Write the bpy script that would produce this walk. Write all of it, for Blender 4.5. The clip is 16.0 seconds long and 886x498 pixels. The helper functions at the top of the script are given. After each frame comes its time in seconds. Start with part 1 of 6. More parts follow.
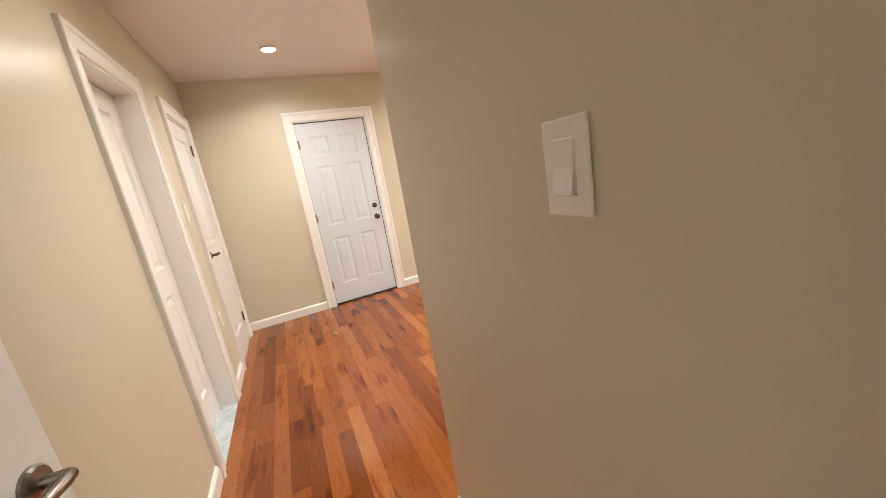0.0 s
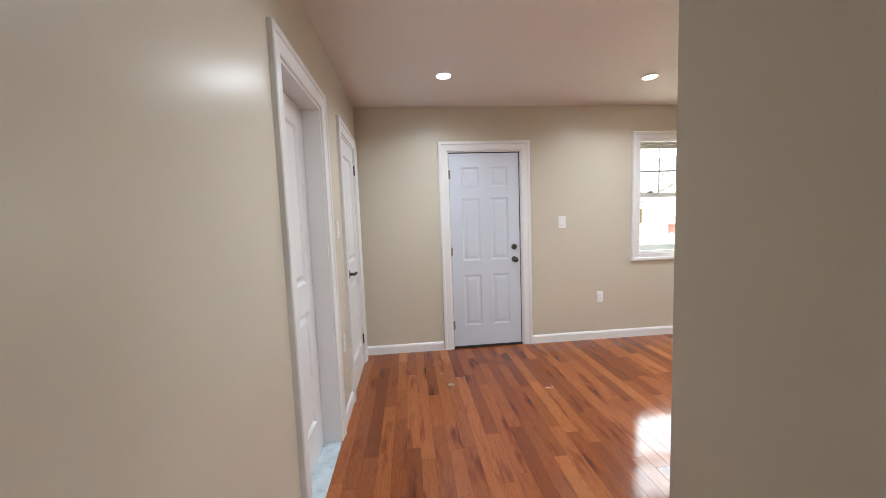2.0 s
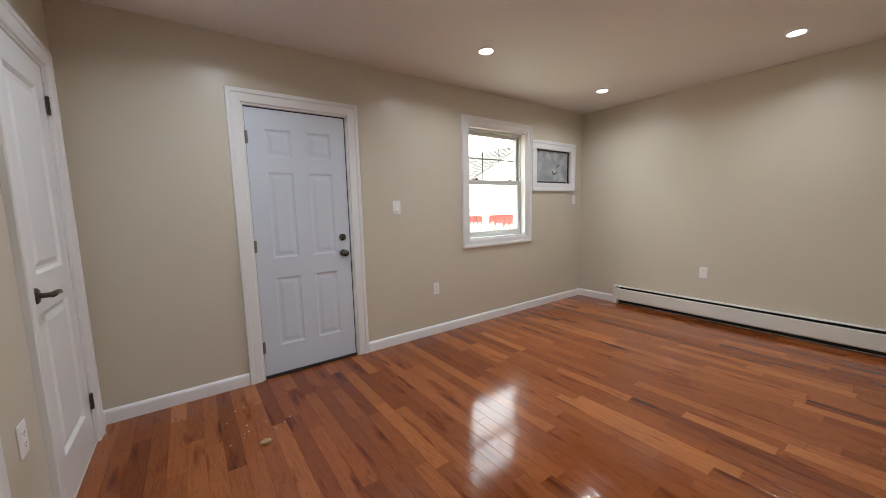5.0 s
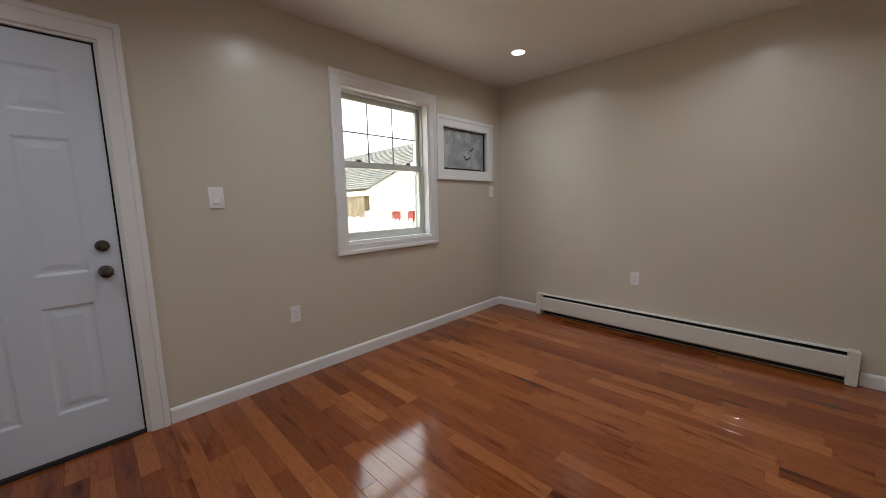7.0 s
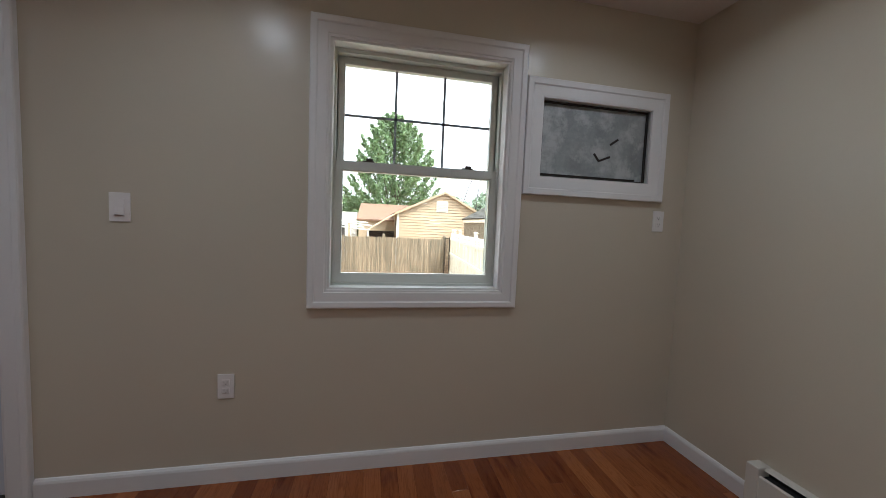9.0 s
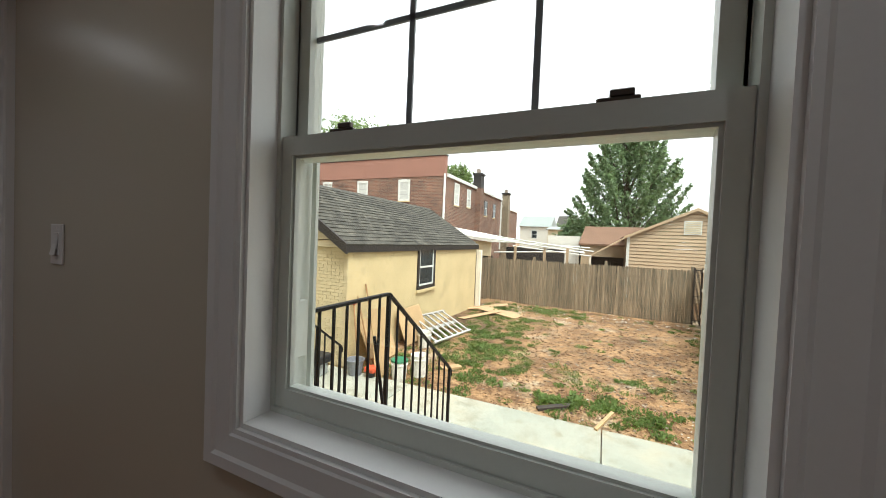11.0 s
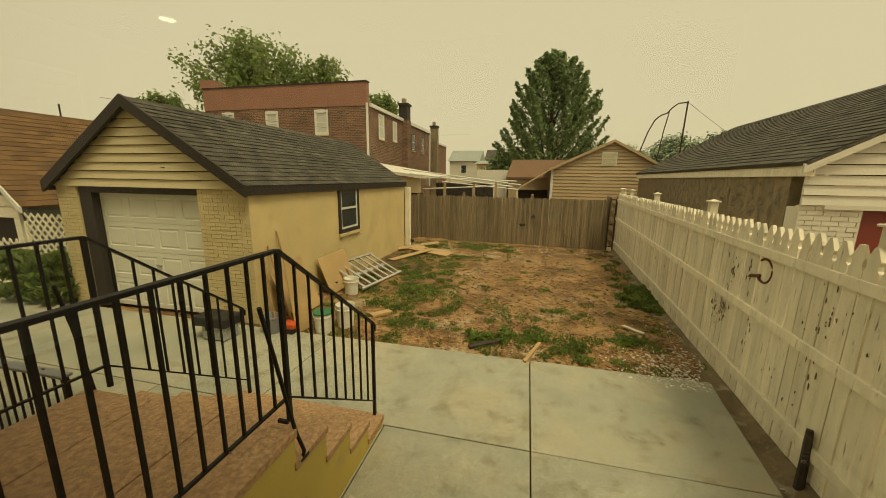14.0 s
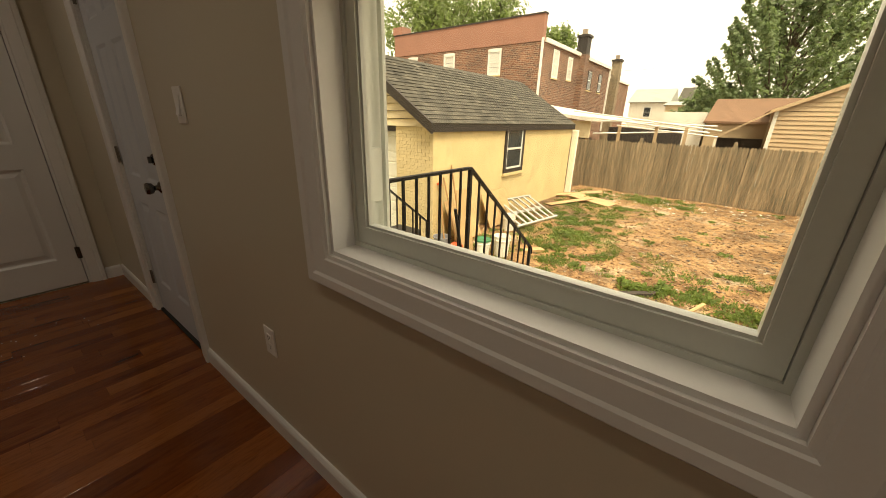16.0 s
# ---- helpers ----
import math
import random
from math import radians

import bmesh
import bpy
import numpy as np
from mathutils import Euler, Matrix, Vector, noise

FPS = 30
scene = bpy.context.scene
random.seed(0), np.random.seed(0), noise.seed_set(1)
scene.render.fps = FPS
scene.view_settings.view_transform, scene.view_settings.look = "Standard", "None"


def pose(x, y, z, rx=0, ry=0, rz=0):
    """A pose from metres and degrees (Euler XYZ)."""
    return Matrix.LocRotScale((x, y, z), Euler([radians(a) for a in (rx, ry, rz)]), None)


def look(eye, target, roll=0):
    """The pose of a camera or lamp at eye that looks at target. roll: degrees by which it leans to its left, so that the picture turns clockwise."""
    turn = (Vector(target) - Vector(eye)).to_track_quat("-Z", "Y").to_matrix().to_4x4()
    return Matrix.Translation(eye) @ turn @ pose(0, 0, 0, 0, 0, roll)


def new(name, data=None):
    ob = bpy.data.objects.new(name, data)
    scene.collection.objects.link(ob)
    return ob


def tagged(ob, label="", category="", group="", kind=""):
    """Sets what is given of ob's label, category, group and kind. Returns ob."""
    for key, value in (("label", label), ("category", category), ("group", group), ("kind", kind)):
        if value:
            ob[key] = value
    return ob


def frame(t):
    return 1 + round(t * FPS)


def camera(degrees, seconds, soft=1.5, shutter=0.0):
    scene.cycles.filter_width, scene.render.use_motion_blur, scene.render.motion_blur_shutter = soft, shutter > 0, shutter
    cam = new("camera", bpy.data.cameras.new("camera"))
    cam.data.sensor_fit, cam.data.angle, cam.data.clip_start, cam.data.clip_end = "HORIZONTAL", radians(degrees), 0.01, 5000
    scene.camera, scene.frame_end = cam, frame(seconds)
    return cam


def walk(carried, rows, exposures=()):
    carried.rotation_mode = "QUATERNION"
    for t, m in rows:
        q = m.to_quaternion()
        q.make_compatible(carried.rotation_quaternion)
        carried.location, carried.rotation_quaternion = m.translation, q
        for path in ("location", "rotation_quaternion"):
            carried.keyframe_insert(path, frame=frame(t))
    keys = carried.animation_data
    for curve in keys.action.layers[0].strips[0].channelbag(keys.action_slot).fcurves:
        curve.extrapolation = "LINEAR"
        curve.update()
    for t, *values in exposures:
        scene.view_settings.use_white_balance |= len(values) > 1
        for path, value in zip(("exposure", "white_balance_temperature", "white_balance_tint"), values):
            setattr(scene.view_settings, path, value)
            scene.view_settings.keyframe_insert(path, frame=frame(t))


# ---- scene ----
cam = camera(102.6, 16.0, 0.5)
PATH = [
    (0, (0.599, -4.093, 1.324), (1.356, -2.294, 0.887), -9.6),
    (0.5, (0.534, -4.042, 1.33), (0.899, -2.115, 0.94), -7.8),
    (1, (0.479, -3.956, 1.354), (0.731, -1.988, 1.106), -5.5),
    (1.5, (0.455, -3.818, 1.368), (0.696, -1.839, 1.202), -1.9),
    (2, (0.482, -3.592, 1.364), (0.669, -1.608, 1.193), -2.1),
    (2.5, (0.48, -3.33, 1.35), (0.77, -1.365, 1.113), -2.4),
    (3, (0.536, -3.095, 1.322), (1.138, -1.22, 0.972), -2.9),
    (3.5, (0.582, -2.965, 1.317), (1.347, -1.135, 1.055), -1.1),
    (4, (0.542, -2.92, 1.301), (1.436, -1.139, 1.129), -1.1),
    (4.5, (0.502, -2.931, 1.279), (1.451, -1.185, 1.056), -1.0),
    (5, (0.521, -2.889, 1.274), (1.678, -1.275, 1.04), -1.4),
    (5.2, (0.555, -2.86, 1.29), (1.783, -1.301, 1.041), -1.9),
    (7.3, (1.735, -2.38, 1.234), (3.148, -0.991, 0.957), -0.9),
    (7.5, (1.896, -2.335, 1.253), (3.222, -0.872, 0.935), 0.0),
    (8, (2.391, -2.221, 1.257), (3.567, -0.641, 0.912), 1.2),
    (8.5, (2.78, -2.018, 1.258), (3.545, -0.177, 1.094), 0.7),
    (9, (3.138, -1.783, 1.261), (3.542, 0.171, 1.126), 2.4),
    (9.5, (3.394, -1.482, 1.278), (3.338, 0.501, 1.024), 1.3),
    (9.7, (3.487, -1.341, 1.279), (3.277, 0.634, 1.049), 1.7),
    (11.8, (3.638, -0.167, 1.376), (2.718, 1.609, 1.360), 1.9),
    (12, (3.586, -0.109, 1.347), (2.771, 1.712, 1.213), 2.2),
    (12.5, (3.538, -0.028, 1.385), (2.816, 1.812, 1.082), 1.0),
    (13, (3.537, 0.015, 1.380), (2.892, 1.883, 1.074), 1.9),
    (13.5, (3.554, 0.045, 1.348), (3.051, 1.954, 1.030), 1.7),
    (14, (3.557, 0.042, 1.339), (3.111, 1.951, 0.946), 0.8),
    (14.5, (3.557, 0.012, 1.288), (3.195, 1.877, 0.662), -1.4),
    (15, (3.541, -0.057, 1.272), (3.109, 1.778, 0.606), -0.7),
    (15.5, (3.59, -0.257, 1.264), (2.631, 1.382, 0.636), 0.0),
    (16, (3.679, -0.497, 1.256), (2.529, 0.987, 0.567), 1.4),
]
EXPOSURES = [(0, 5.1, 6900, 8), (0.5, 5.0, 6600, 8), (1.5, 4.75, 5900, 8), (2.0, 4.62, 5550, 6), (2.5, 3.97, 5500, 6), (3.5, 3.98, 5650, 7), (5.2, 3.95, 5650, 7), (7.5, 3.2, 5650, 8), (8.0, 3.2, 5600, 8), (8.5, 2.72, 5500, 8), (9.0, 2.7, 5400, 8), (9.7, 2.45, 5400, 8), (11.8, 0.8, 6200, 6), (12.0, 0.55, 6350, 8), (12.5, 0.2, 7200, 4),
             (13.5, 0.2, 9400, -1), (14.5, 0.27, 10900, -3), (15.0, 0.5, 11000, -3), (15.5, 0.55, 11000, -2), (16.0, 1.75, 8500, 9)]
walk(cam, [(t, look(eye, target, roll)) for t, eye, target, roll in PATH], EXPOSURES)
LAMP_W, BACK_W, LED_W = 0.45, 0.85, 2.4

# ---- world and light ----
world = bpy.data.worlds.new("world")
scene.world = world
world.use_nodes = True
wn, wl = world.node_tree.nodes, world.node_tree.links
sky = wn.new("ShaderNodeTexSky")
sky.sky_type = "NISHITA"
sky.sun_disc = False
sky.sun_elevation, sky.sun_rotation = radians(60), radians(127)
sky.air_density, sky.dust_density, sky.ozone_density = 1.0, 6.0, 1.0
haze = wn.new("ShaderNodeMix")
haze.data_type = "RGBA"
haze.inputs[0].default_value = 0.86
haze.inputs[7].default_value = (6.5, 6.15, 5.55, 1)
wl.new(sky.outputs[0], haze.inputs[6])
wl.new(haze.outputs[2], wn["Background"].inputs[0])
wn["Background"].inputs[1].default_value = 0.1

sun = new("sun", bpy.data.lights.new("sun", "SUN"))
sun.data.energy, sun.data.angle, sun.data.color = 1.85, radians(20), (1.0, 0.93, 0.82)
sun.matrix_world = look((8, -6, 18), (0, 0, 0))

H = 2.465          # ceiling height
G = -1.22          # level of the yard below the floor
# unseen downlight assumed in the room behind, added to brighten the hall
BACK_LAMP = (0.9, -5.3)
LAMPS = [(0.80, -0.77), (2.505, -0.755), (4.22, -0.70), (0.90, -2.22), (2.56, -2.19), (4.2, -2.19)]
for lx, ly in LAMPS + [BACK_LAMP]:
    lamp = new("downlight_lamp", bpy.data.lights.new("downlight_lamp", "AREA"))
    lamp.data.shape, lamp.data.size, lamp.data.energy, lamp.data.color = "DISK", 0.11, BACK_W if (lx, ly) == BACK_LAMP else LAMP_W, (1.0, 0.975, 0.945)
    lamp.data.spread = radians(150)
    lamp.location = (lx, ly, H - 0.012)


# ---- materials ----
def nodes_of(name):
    m = bpy.data.materials.new(name)
    m.use_nodes = True
    return m, m.node_tree.nodes, m.node_tree.links, m.node_tree.nodes["Principled BSDF"]


def ramp(n, stops):
    r = n.new("ShaderNodeValToRGB")
    els = r.color_ramp.elements
    while len(els) < len(stops):
        els.new(0.5)
    for e, (p, c) in zip(els, stops):
        e.position, e.color = p, (*c, 1)
    return r


def shade(c, k):
    return tuple(min(1.0, v * k) for v in c)


def paint(name, col, rough=0.5, var=0.12, big=1.5, fine=60.0, bump=0.05, metal=0.0, stain=None, amount=0.3, per_object=0.0, stretch=(1, 1, 1), spec=0.5, dist=0.002):
    """A surface with slow tone changes, a fine grain, an optional stain colour and fine relief."""
    m, n, l, b = nodes_of(name)
    tc = n.new("ShaderNodeTexCoord")
    mp = n.new("ShaderNodeMapping")
    mp.inputs["Scale"].default_value = stretch
    l.new(tc.outputs["Object"], mp.inputs[0])
    slow, grain = n.new("ShaderNodeTexNoise"), n.new("ShaderNodeTexNoise")
    slow.inputs["Scale"].default_value, slow.inputs["Detail"].default_value = big, 5
    grain.inputs["Scale"].default_value, grain.inputs["Detail"].default_value = fine, 4
    l.new(mp.outputs[0], slow.inputs[0])
    l.new(mp.outputs[0], grain.inputs[0])
    if per_object:
        info = n.new("ShaderNodeObjectInfo")
        add = n.new("ShaderNodeVectorMath")
        mul = n.new("ShaderNodeVectorMath")
        mul.operation = "SCALE"
        mul.inputs[0].default_value = (31, 17, 23)
        l.new(info.outputs["Random"], mul.inputs["Scale"])
        l.new(tc.outputs["Object"], add.inputs[0])
        l.new(mul.outputs[0], add.inputs[1])
        l.new(add.outputs[0], mp.inputs[0])
    r = ramp(n, [(0.3, shade(col, 1 - var)), (0.7, shade(col, 1 + var))])
    l.new(slow.outputs[0], r.inputs[0])
    out = r.outputs[0]
    g = ramp(n, [(0.3, (1 - var,) * 3), (0.7, (1.0,) * 3)])
    l.new(grain.outputs[0], g.inputs[0])
    mixg = n.new("ShaderNodeMix")
    mixg.data_type, mixg.blend_type = "RGBA", "MULTIPLY"
    mixg.inputs[0].default_value = 0.8
    l.new(out, mixg.inputs[6])
    l.new(g.outputs[0], mixg.inputs[7])
    out = mixg.outputs[2]
    if stain:
        sn = n.new("ShaderNodeTexNoise")
        sn.inputs["Scale"].default_value, sn.inputs["Detail"].default_value, sn.inputs["Roughness"].default_value = big * 2.3, 8, 0.65
        l.new(mp.outputs[0], sn.inputs[0])
        sr = ramp(n, [(0.62 - amount * 0.3, (0, 0, 0)), (0.72 - amount * 0.2, (1, 1, 1))])
        l.new(sn.outputs[0], sr.inputs[0])
        mx = n.new("ShaderNodeMix")
        mx.data_type = "RGBA"
        l.new(sr.outputs[0], mx.inputs[0])
        l.new(out, mx.inputs[6])
        mx.inputs[7].default_value = (*stain, 1)
        out = mx.outputs[2]
    if per_object:
        hs = n.new("ShaderNodeHueSaturation")
        mr = n.new("ShaderNodeMapRange")
        mr.inputs[3].default_value, mr.inputs[4].default_value = 1 - per_object, 1 + per_object
        l.new(info.outputs["Random"], mr.inputs[0])
        l.new(mr.outputs[0], hs.inputs["Value"])
        l.new(out, hs.inputs["Color"])
        out = hs.outputs[0]
    l.new(out, b.inputs["Base Color"])
    b.inputs["Roughness"].default_value, b.inputs["Metallic"].default_value = rough, metal
    b.inputs["Specular IOR Level"].default_value = spec
    if bump:
        bp = n.new("ShaderNodeBump")
        bp.inputs["Strength"].default_value, bp.inputs["Distance"].default_value = bump, dist
        l.new(grain.outputs[0], bp.inputs["Height"])
        l.new(bp.outputs[0], b.inputs["Normal"])
    return m


def wood_floor():
    m, n, l, b = nodes_of("oak_floor")
    tc, info = n.new("ShaderNodeTexCoord"), n.new("ShaderNodeObjectInfo")
    mul, add = n.new("ShaderNodeVectorMath"), n.new("ShaderNodeVectorMath")
    mul.operation = "SCALE"
    mul.inputs[0].default_value = (13, 29, 7)
    l.new(info.outputs["Random"], mul.inputs["Scale"])
    l.new(tc.outputs["Object"], add.inputs[0])
    l.new(mul.outputs[0], add.inputs[1])
    mp = n.new("ShaderNodeMapping")
    mp.inputs["Scale"].default_value = (1, 0.09, 1)
    l.new(add.outputs[0], mp.inputs[0])
    tone = ramp(n, [(0.0, (0.175, 0.043, 0.010)), (0.2, (0.235, 0.063, 0.015)), (0.55, (0.290, 0.085, 0.021)), (0.82, (0.325, 0.102, 0.027)), (1.0, (0.42, 0.148, 0.041))])
    l.new(info.outputs["Random"], tone.inputs[0])
    wave = n.new("ShaderNodeTexNoise")
    wave.inputs["Scale"].default_value, wave.inputs["Detail"].default_value, wave.inputs["Distortion"].default_value = 26, 3, 1.6
    l.new(mp.outputs[0], wave.inputs[0])
    rings = n.new("ShaderNodeMath")
    rings.operation = "MULTIPLY"
    rings.inputs[1].default_value = 5.5
    l.new(wave.outputs[0], rings.inputs[0])
    fr = n.new("ShaderNodeMath")
    fr.operation = "FRACT"
    l.new(rings.outputs[0], fr.inputs[0])
    gr = ramp(n, [(0.0, (0.55, 0.46, 0.40)), (0.35, (0.97, 0.97, 0.97)), (0.85, (1, 1, 1)), (1.0, (0.62, 0.53, 0.46))])
    l.new(fr.outputs[0], gr.inputs[0])
    mx = n.new("ShaderNodeMix")
    mx.data_type, mx.blend_type = "RGBA", "MULTIPLY"
    mx.inputs[0].default_value = 0.5
    l.new(tone.outputs[0], mx.inputs[6])
    l.new(gr.outputs[0], mx.inputs[7])
    mp2 = n.new("ShaderNodeMapping")
    mp2.inputs["Scale"].default_value = (1, 0.03, 1)
    l.new(add.outputs[0], mp2.inputs[0])
    pore = n.new("ShaderNodeTexNoise")
    pore.inputs["Scale"].default_value, pore.inputs["Detail"].default_value = 420, 2
    l.new(mp2.outputs[0], pore.inputs[0])
    pr = ramp(n, [(0.33, (0.7, 0.62, 0.55)), (0.5, (1, 1, 1))])
    l.new(pore.outputs[0], pr.inputs[0])
    mx2 = n.new("ShaderNodeMix")
    mx2.data_type, mx2.blend_type = "RGBA", "MULTIPLY"
    mx2.inputs[0].default_value = 0.35
    l.new(mx.outputs[2], mx2.inputs[6])
    l.new(pr.outputs[0], mx2.inputs[7])
    # darker heartwood streaks and the odd knot
    kn = n.new("ShaderNodeTexNoise")
    kn.inputs["Scale"].default_value, kn.inputs["Detail"].default_value = 13, 4
    mp3 = n.new("ShaderNodeMapping")
    mp3.inputs["Scale"].default_value = (1, 0.17, 1)
    l.new(add.outputs[0], mp3.inputs[0])
    l.new(mp3.outputs[0], kn.inputs[0])
    kr = ramp(n, [(0.58, (1, 1, 1)), (0.65, (0.74, 0.60, 0.52)), (0.74, (0.36, 0.24, 0.18))])
    l.new(kn.outputs[0], kr.inputs[0])
    mx3 = n.new("ShaderNodeMix")
    mx3.data_type, mx3.blend_type = "RGBA", "MULTIPLY"
    mx3.inputs[0].default_value = 1.0
    l.new(mx2.outputs[2], mx3.inputs[6])
    l.new(kr.outputs[0], mx3.inputs[7])
    l.new(mx3.outputs[2], b.inputs["Base Color"])
    b.inputs["Roughness"].default_value = 0.24
    rn = n.new("ShaderNodeTexNoise")
    rn.inputs["Scale"].default_value = 9
    l.new(add.outputs[0], rn.inputs[0])
    rr = n.new("ShaderNodeMapRange")
    rr.inputs[3].default_value, rr.inputs[4].default_value = 0.06, 0.13
    l.new(rn.outputs[0], rr.inputs[0])
    l.new(rr.outputs[0], b.inputs["Roughness"])
    bp = n.new("ShaderNodeBump")
    bp.inputs["Strength"].default_value, bp.inputs["Distance"].default_value = 0.12, 0.001
    l.new(fr.outputs[0], bp.inputs["Height"])
    l.new(bp.outputs[0], b.inputs["Normal"])
    return m


def soil():
    """Dug-over soil: orange clay, dark damp patches, pale dusty ground and small clods."""
    m, n, l, b = nodes_of("bare_soil")
    tc = n.new("ShaderNodeTexCoord")
    out = None
    for scale, stops, how, detail in ((0.55, [(0.36, (0.24, 0.155, 0.080)), (0.48, (0.42, 0.250, 0.112)), (0.57, (0.46, 0.29, 0.145)), (0.64, (0.54, 0.45, 0.30))], None, 8), (2.1, [(0.40, (0.48, 0.43, 0.40)), (0.55, (1, 1, 1))], "MULTIPLY", 9), (14, [(0.38, (0.40, 0.36, 0.33)), (0.54, (1.0, 1.0, 1.0))], "MULTIPLY", 6), (60, [(0.38, (0.50, 0.47, 0.45)), (0.58, (1.12, 1.12, 1.12))], "MULTIPLY", 4)):
        t = n.new("ShaderNodeTexNoise")
        t.inputs["Scale"].default_value, t.inputs["Detail"].default_value, t.inputs["Roughness"].default_value = scale, detail, 0.62
        l.new(tc.outputs["Object"], t.inputs[0])
        r = ramp(n, stops)
        l.new(t.outputs[0], r.inputs[0])
        if how:
            mx = n.new("ShaderNodeMix")
            mx.data_type, mx.blend_type = "RGBA", how
            mx.inputs[0].default_value = 0.95
            l.new(out, mx.inputs[6])
            l.new(r.outputs[0], mx.inputs[7])
            out = mx.outputs[2]
        else:
            out = r.outputs[0]
        last = t
        if scale == 14:
            clod = t
    l.new(out, b.inputs["Base Color"])
    b.inputs["Roughness"].default_value = 0.95
    bp = n.new("ShaderNodeBump")
    bp.inputs["Strength"].default_value, bp.inputs["Distance"].default_value = 1.0, 0.05
    l.new(clod.outputs[0], bp.inputs["Height"])
    l.new(bp.outputs[0], b.inputs["Normal"])
    return m


def concrete():
    """Broom-finished slab: grey-green cloudiness, tan dirt, pale scuffs, dark pits and fine sand."""
    m, n, l, b = nodes_of("concrete")
    tc, info = n.new("ShaderNodeTexCoord"), n.new("ShaderNodeObjectInfo")
    add, mul = n.new("ShaderNodeVectorMath"), n.new("ShaderNodeVectorMath")
    mul.operation = "SCALE"
    mul.inputs[0].default_value = (19, 7, 3)
    l.new(info.outputs["Random"], mul.inputs["Scale"])
    l.new(tc.outputs["Object"], add.inputs[0])
    l.new(mul.outputs[0], add.inputs[1])

    def layer(scale, detail, rough, stops, base, blend, amount):
        t = n.new("ShaderNodeTexNoise")
        t.inputs["Scale"].default_value, t.inputs["Detail"].default_value, t.inputs["Roughness"].default_value = scale, detail, rough
        l.new(add.outputs[0], t.inputs[0])
        r = ramp(n, stops)
        l.new(t.outputs[0], r.inputs[0])
        if base is None:
            return r.outputs[0], t
        mx = n.new("ShaderNodeMix")
        mx.data_type, mx.blend_type = "RGBA", blend
        mx.inputs[0].default_value = amount
        l.new(base, mx.inputs[6])
        l.new(r.outputs[0], mx.inputs[7])
        return mx.outputs[2], t

    out, _ = layer(0.9, 8, 0.6, [(0.36, (0.31, 0.325, 0.275)), (0.50, (0.365, 0.37, 0.31)), (0.64, (0.41, 0.385, 0.30))], None, None, 1)
    out, _ = layer(3.0, 10, 0.72, [(0.36, (0.70, 0.67, 0.60)), (0.47, (1, 1, 1)), (0.56, (1, 1, 1)), (0.66, (1.16, 1.15, 1.12))], out, "MULTIPLY", 0.9)
    out, _ = layer(26, 6, 0.75, [(0.33, (0.50, 0.48, 0.44)), (0.43, (1, 1, 1)), (0.60, (1, 1, 1)), (0.70, (1.20, 1.20, 1.18))], out, "MULTIPLY", 0.9)
    out, sand = layer(95, 4, 0.7, [(0.36, (0.62, 0.62, 0.60)), (0.62, (1.22, 1.22, 1.20))], out, "MULTIPLY", 0.9)
    l.new(out, b.inputs["Base Color"])
    b.inputs["Roughness"].default_value = 0.88
    bp = n.new("ShaderNodeBump")
    bp.inputs["Strength"].default_value, bp.inputs["Distance"].default_value = 0.5, 0.003
    l.new(sand.outputs[0], bp.inputs["Height"])
    l.new(bp.outputs[0], b.inputs["Normal"])
    return m


def glass_pane(name):
    """Thin clear glass: straight through, with a mirror reflection that grows at grazing angles."""
    m, n, l, b = nodes_of(name)
    clear, shine, both = n.new("ShaderNodeBsdfTransparent"), n.new("ShaderNodeBsdfGlossy"), n.new("ShaderNodeMixShader")
    clear.inputs[0].default_value = (0.975, 0.985, 0.97, 1)
    shine.inputs["Roughness"].default_value = 0.0
    lw, pw, ma = n.new("ShaderNodeLayerWeight"), n.new("ShaderNodeMath"), n.new("ShaderNodeMath")
    lw.inputs[0].default_value = 0.5
    pw.operation, ma.operation = "POWER", "MULTIPLY_ADD"
    pw.inputs[1].default_value = 5
    ma.inputs[1].default_value, ma.inputs[2].default_value = 0.96, 0.04
    l.new(lw.outputs["Facing"], pw.inputs[0])
    l.new(pw.outputs[0], ma.inputs[0])
    l.new(ma.outputs[0], both.inputs[0])
    l.new(clear.outputs[0], both.inputs[1])
    l.new(shine.outputs[0], both.inputs[2])
    l.new(both.outputs[0], n["Material Output"].inputs[0])
    n.remove(b)
    return m


def glow(name, col, power):
    m, n, l, b = nodes_of(name)
    b.inputs["Base Color"].default_value = (0.9, 0.9, 0.88, 1)
    b.inputs["Emission Color"].default_value = (*col, 1)
    b.inputs["Emission Strength"].default_value = power
    return m


M_WALL = paint("cream_wall_paint", (0.62, 0.565, 0.455), 0.30, 0.025, 0.9, 260, 0.10, spec=0.45, dist=0.0006)
M_CEIL = paint("ceiling_paint", (0.78, 0.735, 0.69), 0.7, 0.02, 0.8, 220, 0.05, dist=0.0006)
M_TRIM = paint("white_gloss_trim", (0.82, 0.81, 0.80), 0.30, 0.02, 2.0, 140, 0.04, dist=0.0006)
M_DOOR = paint("white_door_paint", (0.64, 0.68, 0.75), 0.40, 0.03, 1.2, 180, 0.06, dist=0.0006)
M_DOOR_W = paint("white_interior_door_paint", (0.80, 0.80, 0.80), 0.36, 0.02, 1.2, 180, 0.05, dist=0.0006)
M_PLASTIC = paint("white_plastic", (0.86, 0.84, 0.82), 0.35, 0.01, 3, 80, 0)
M_VINYL = paint("white_vinyl", (0.66, 0.68, 0.63), 0.35, 0.03, 3, 90, 0.02)
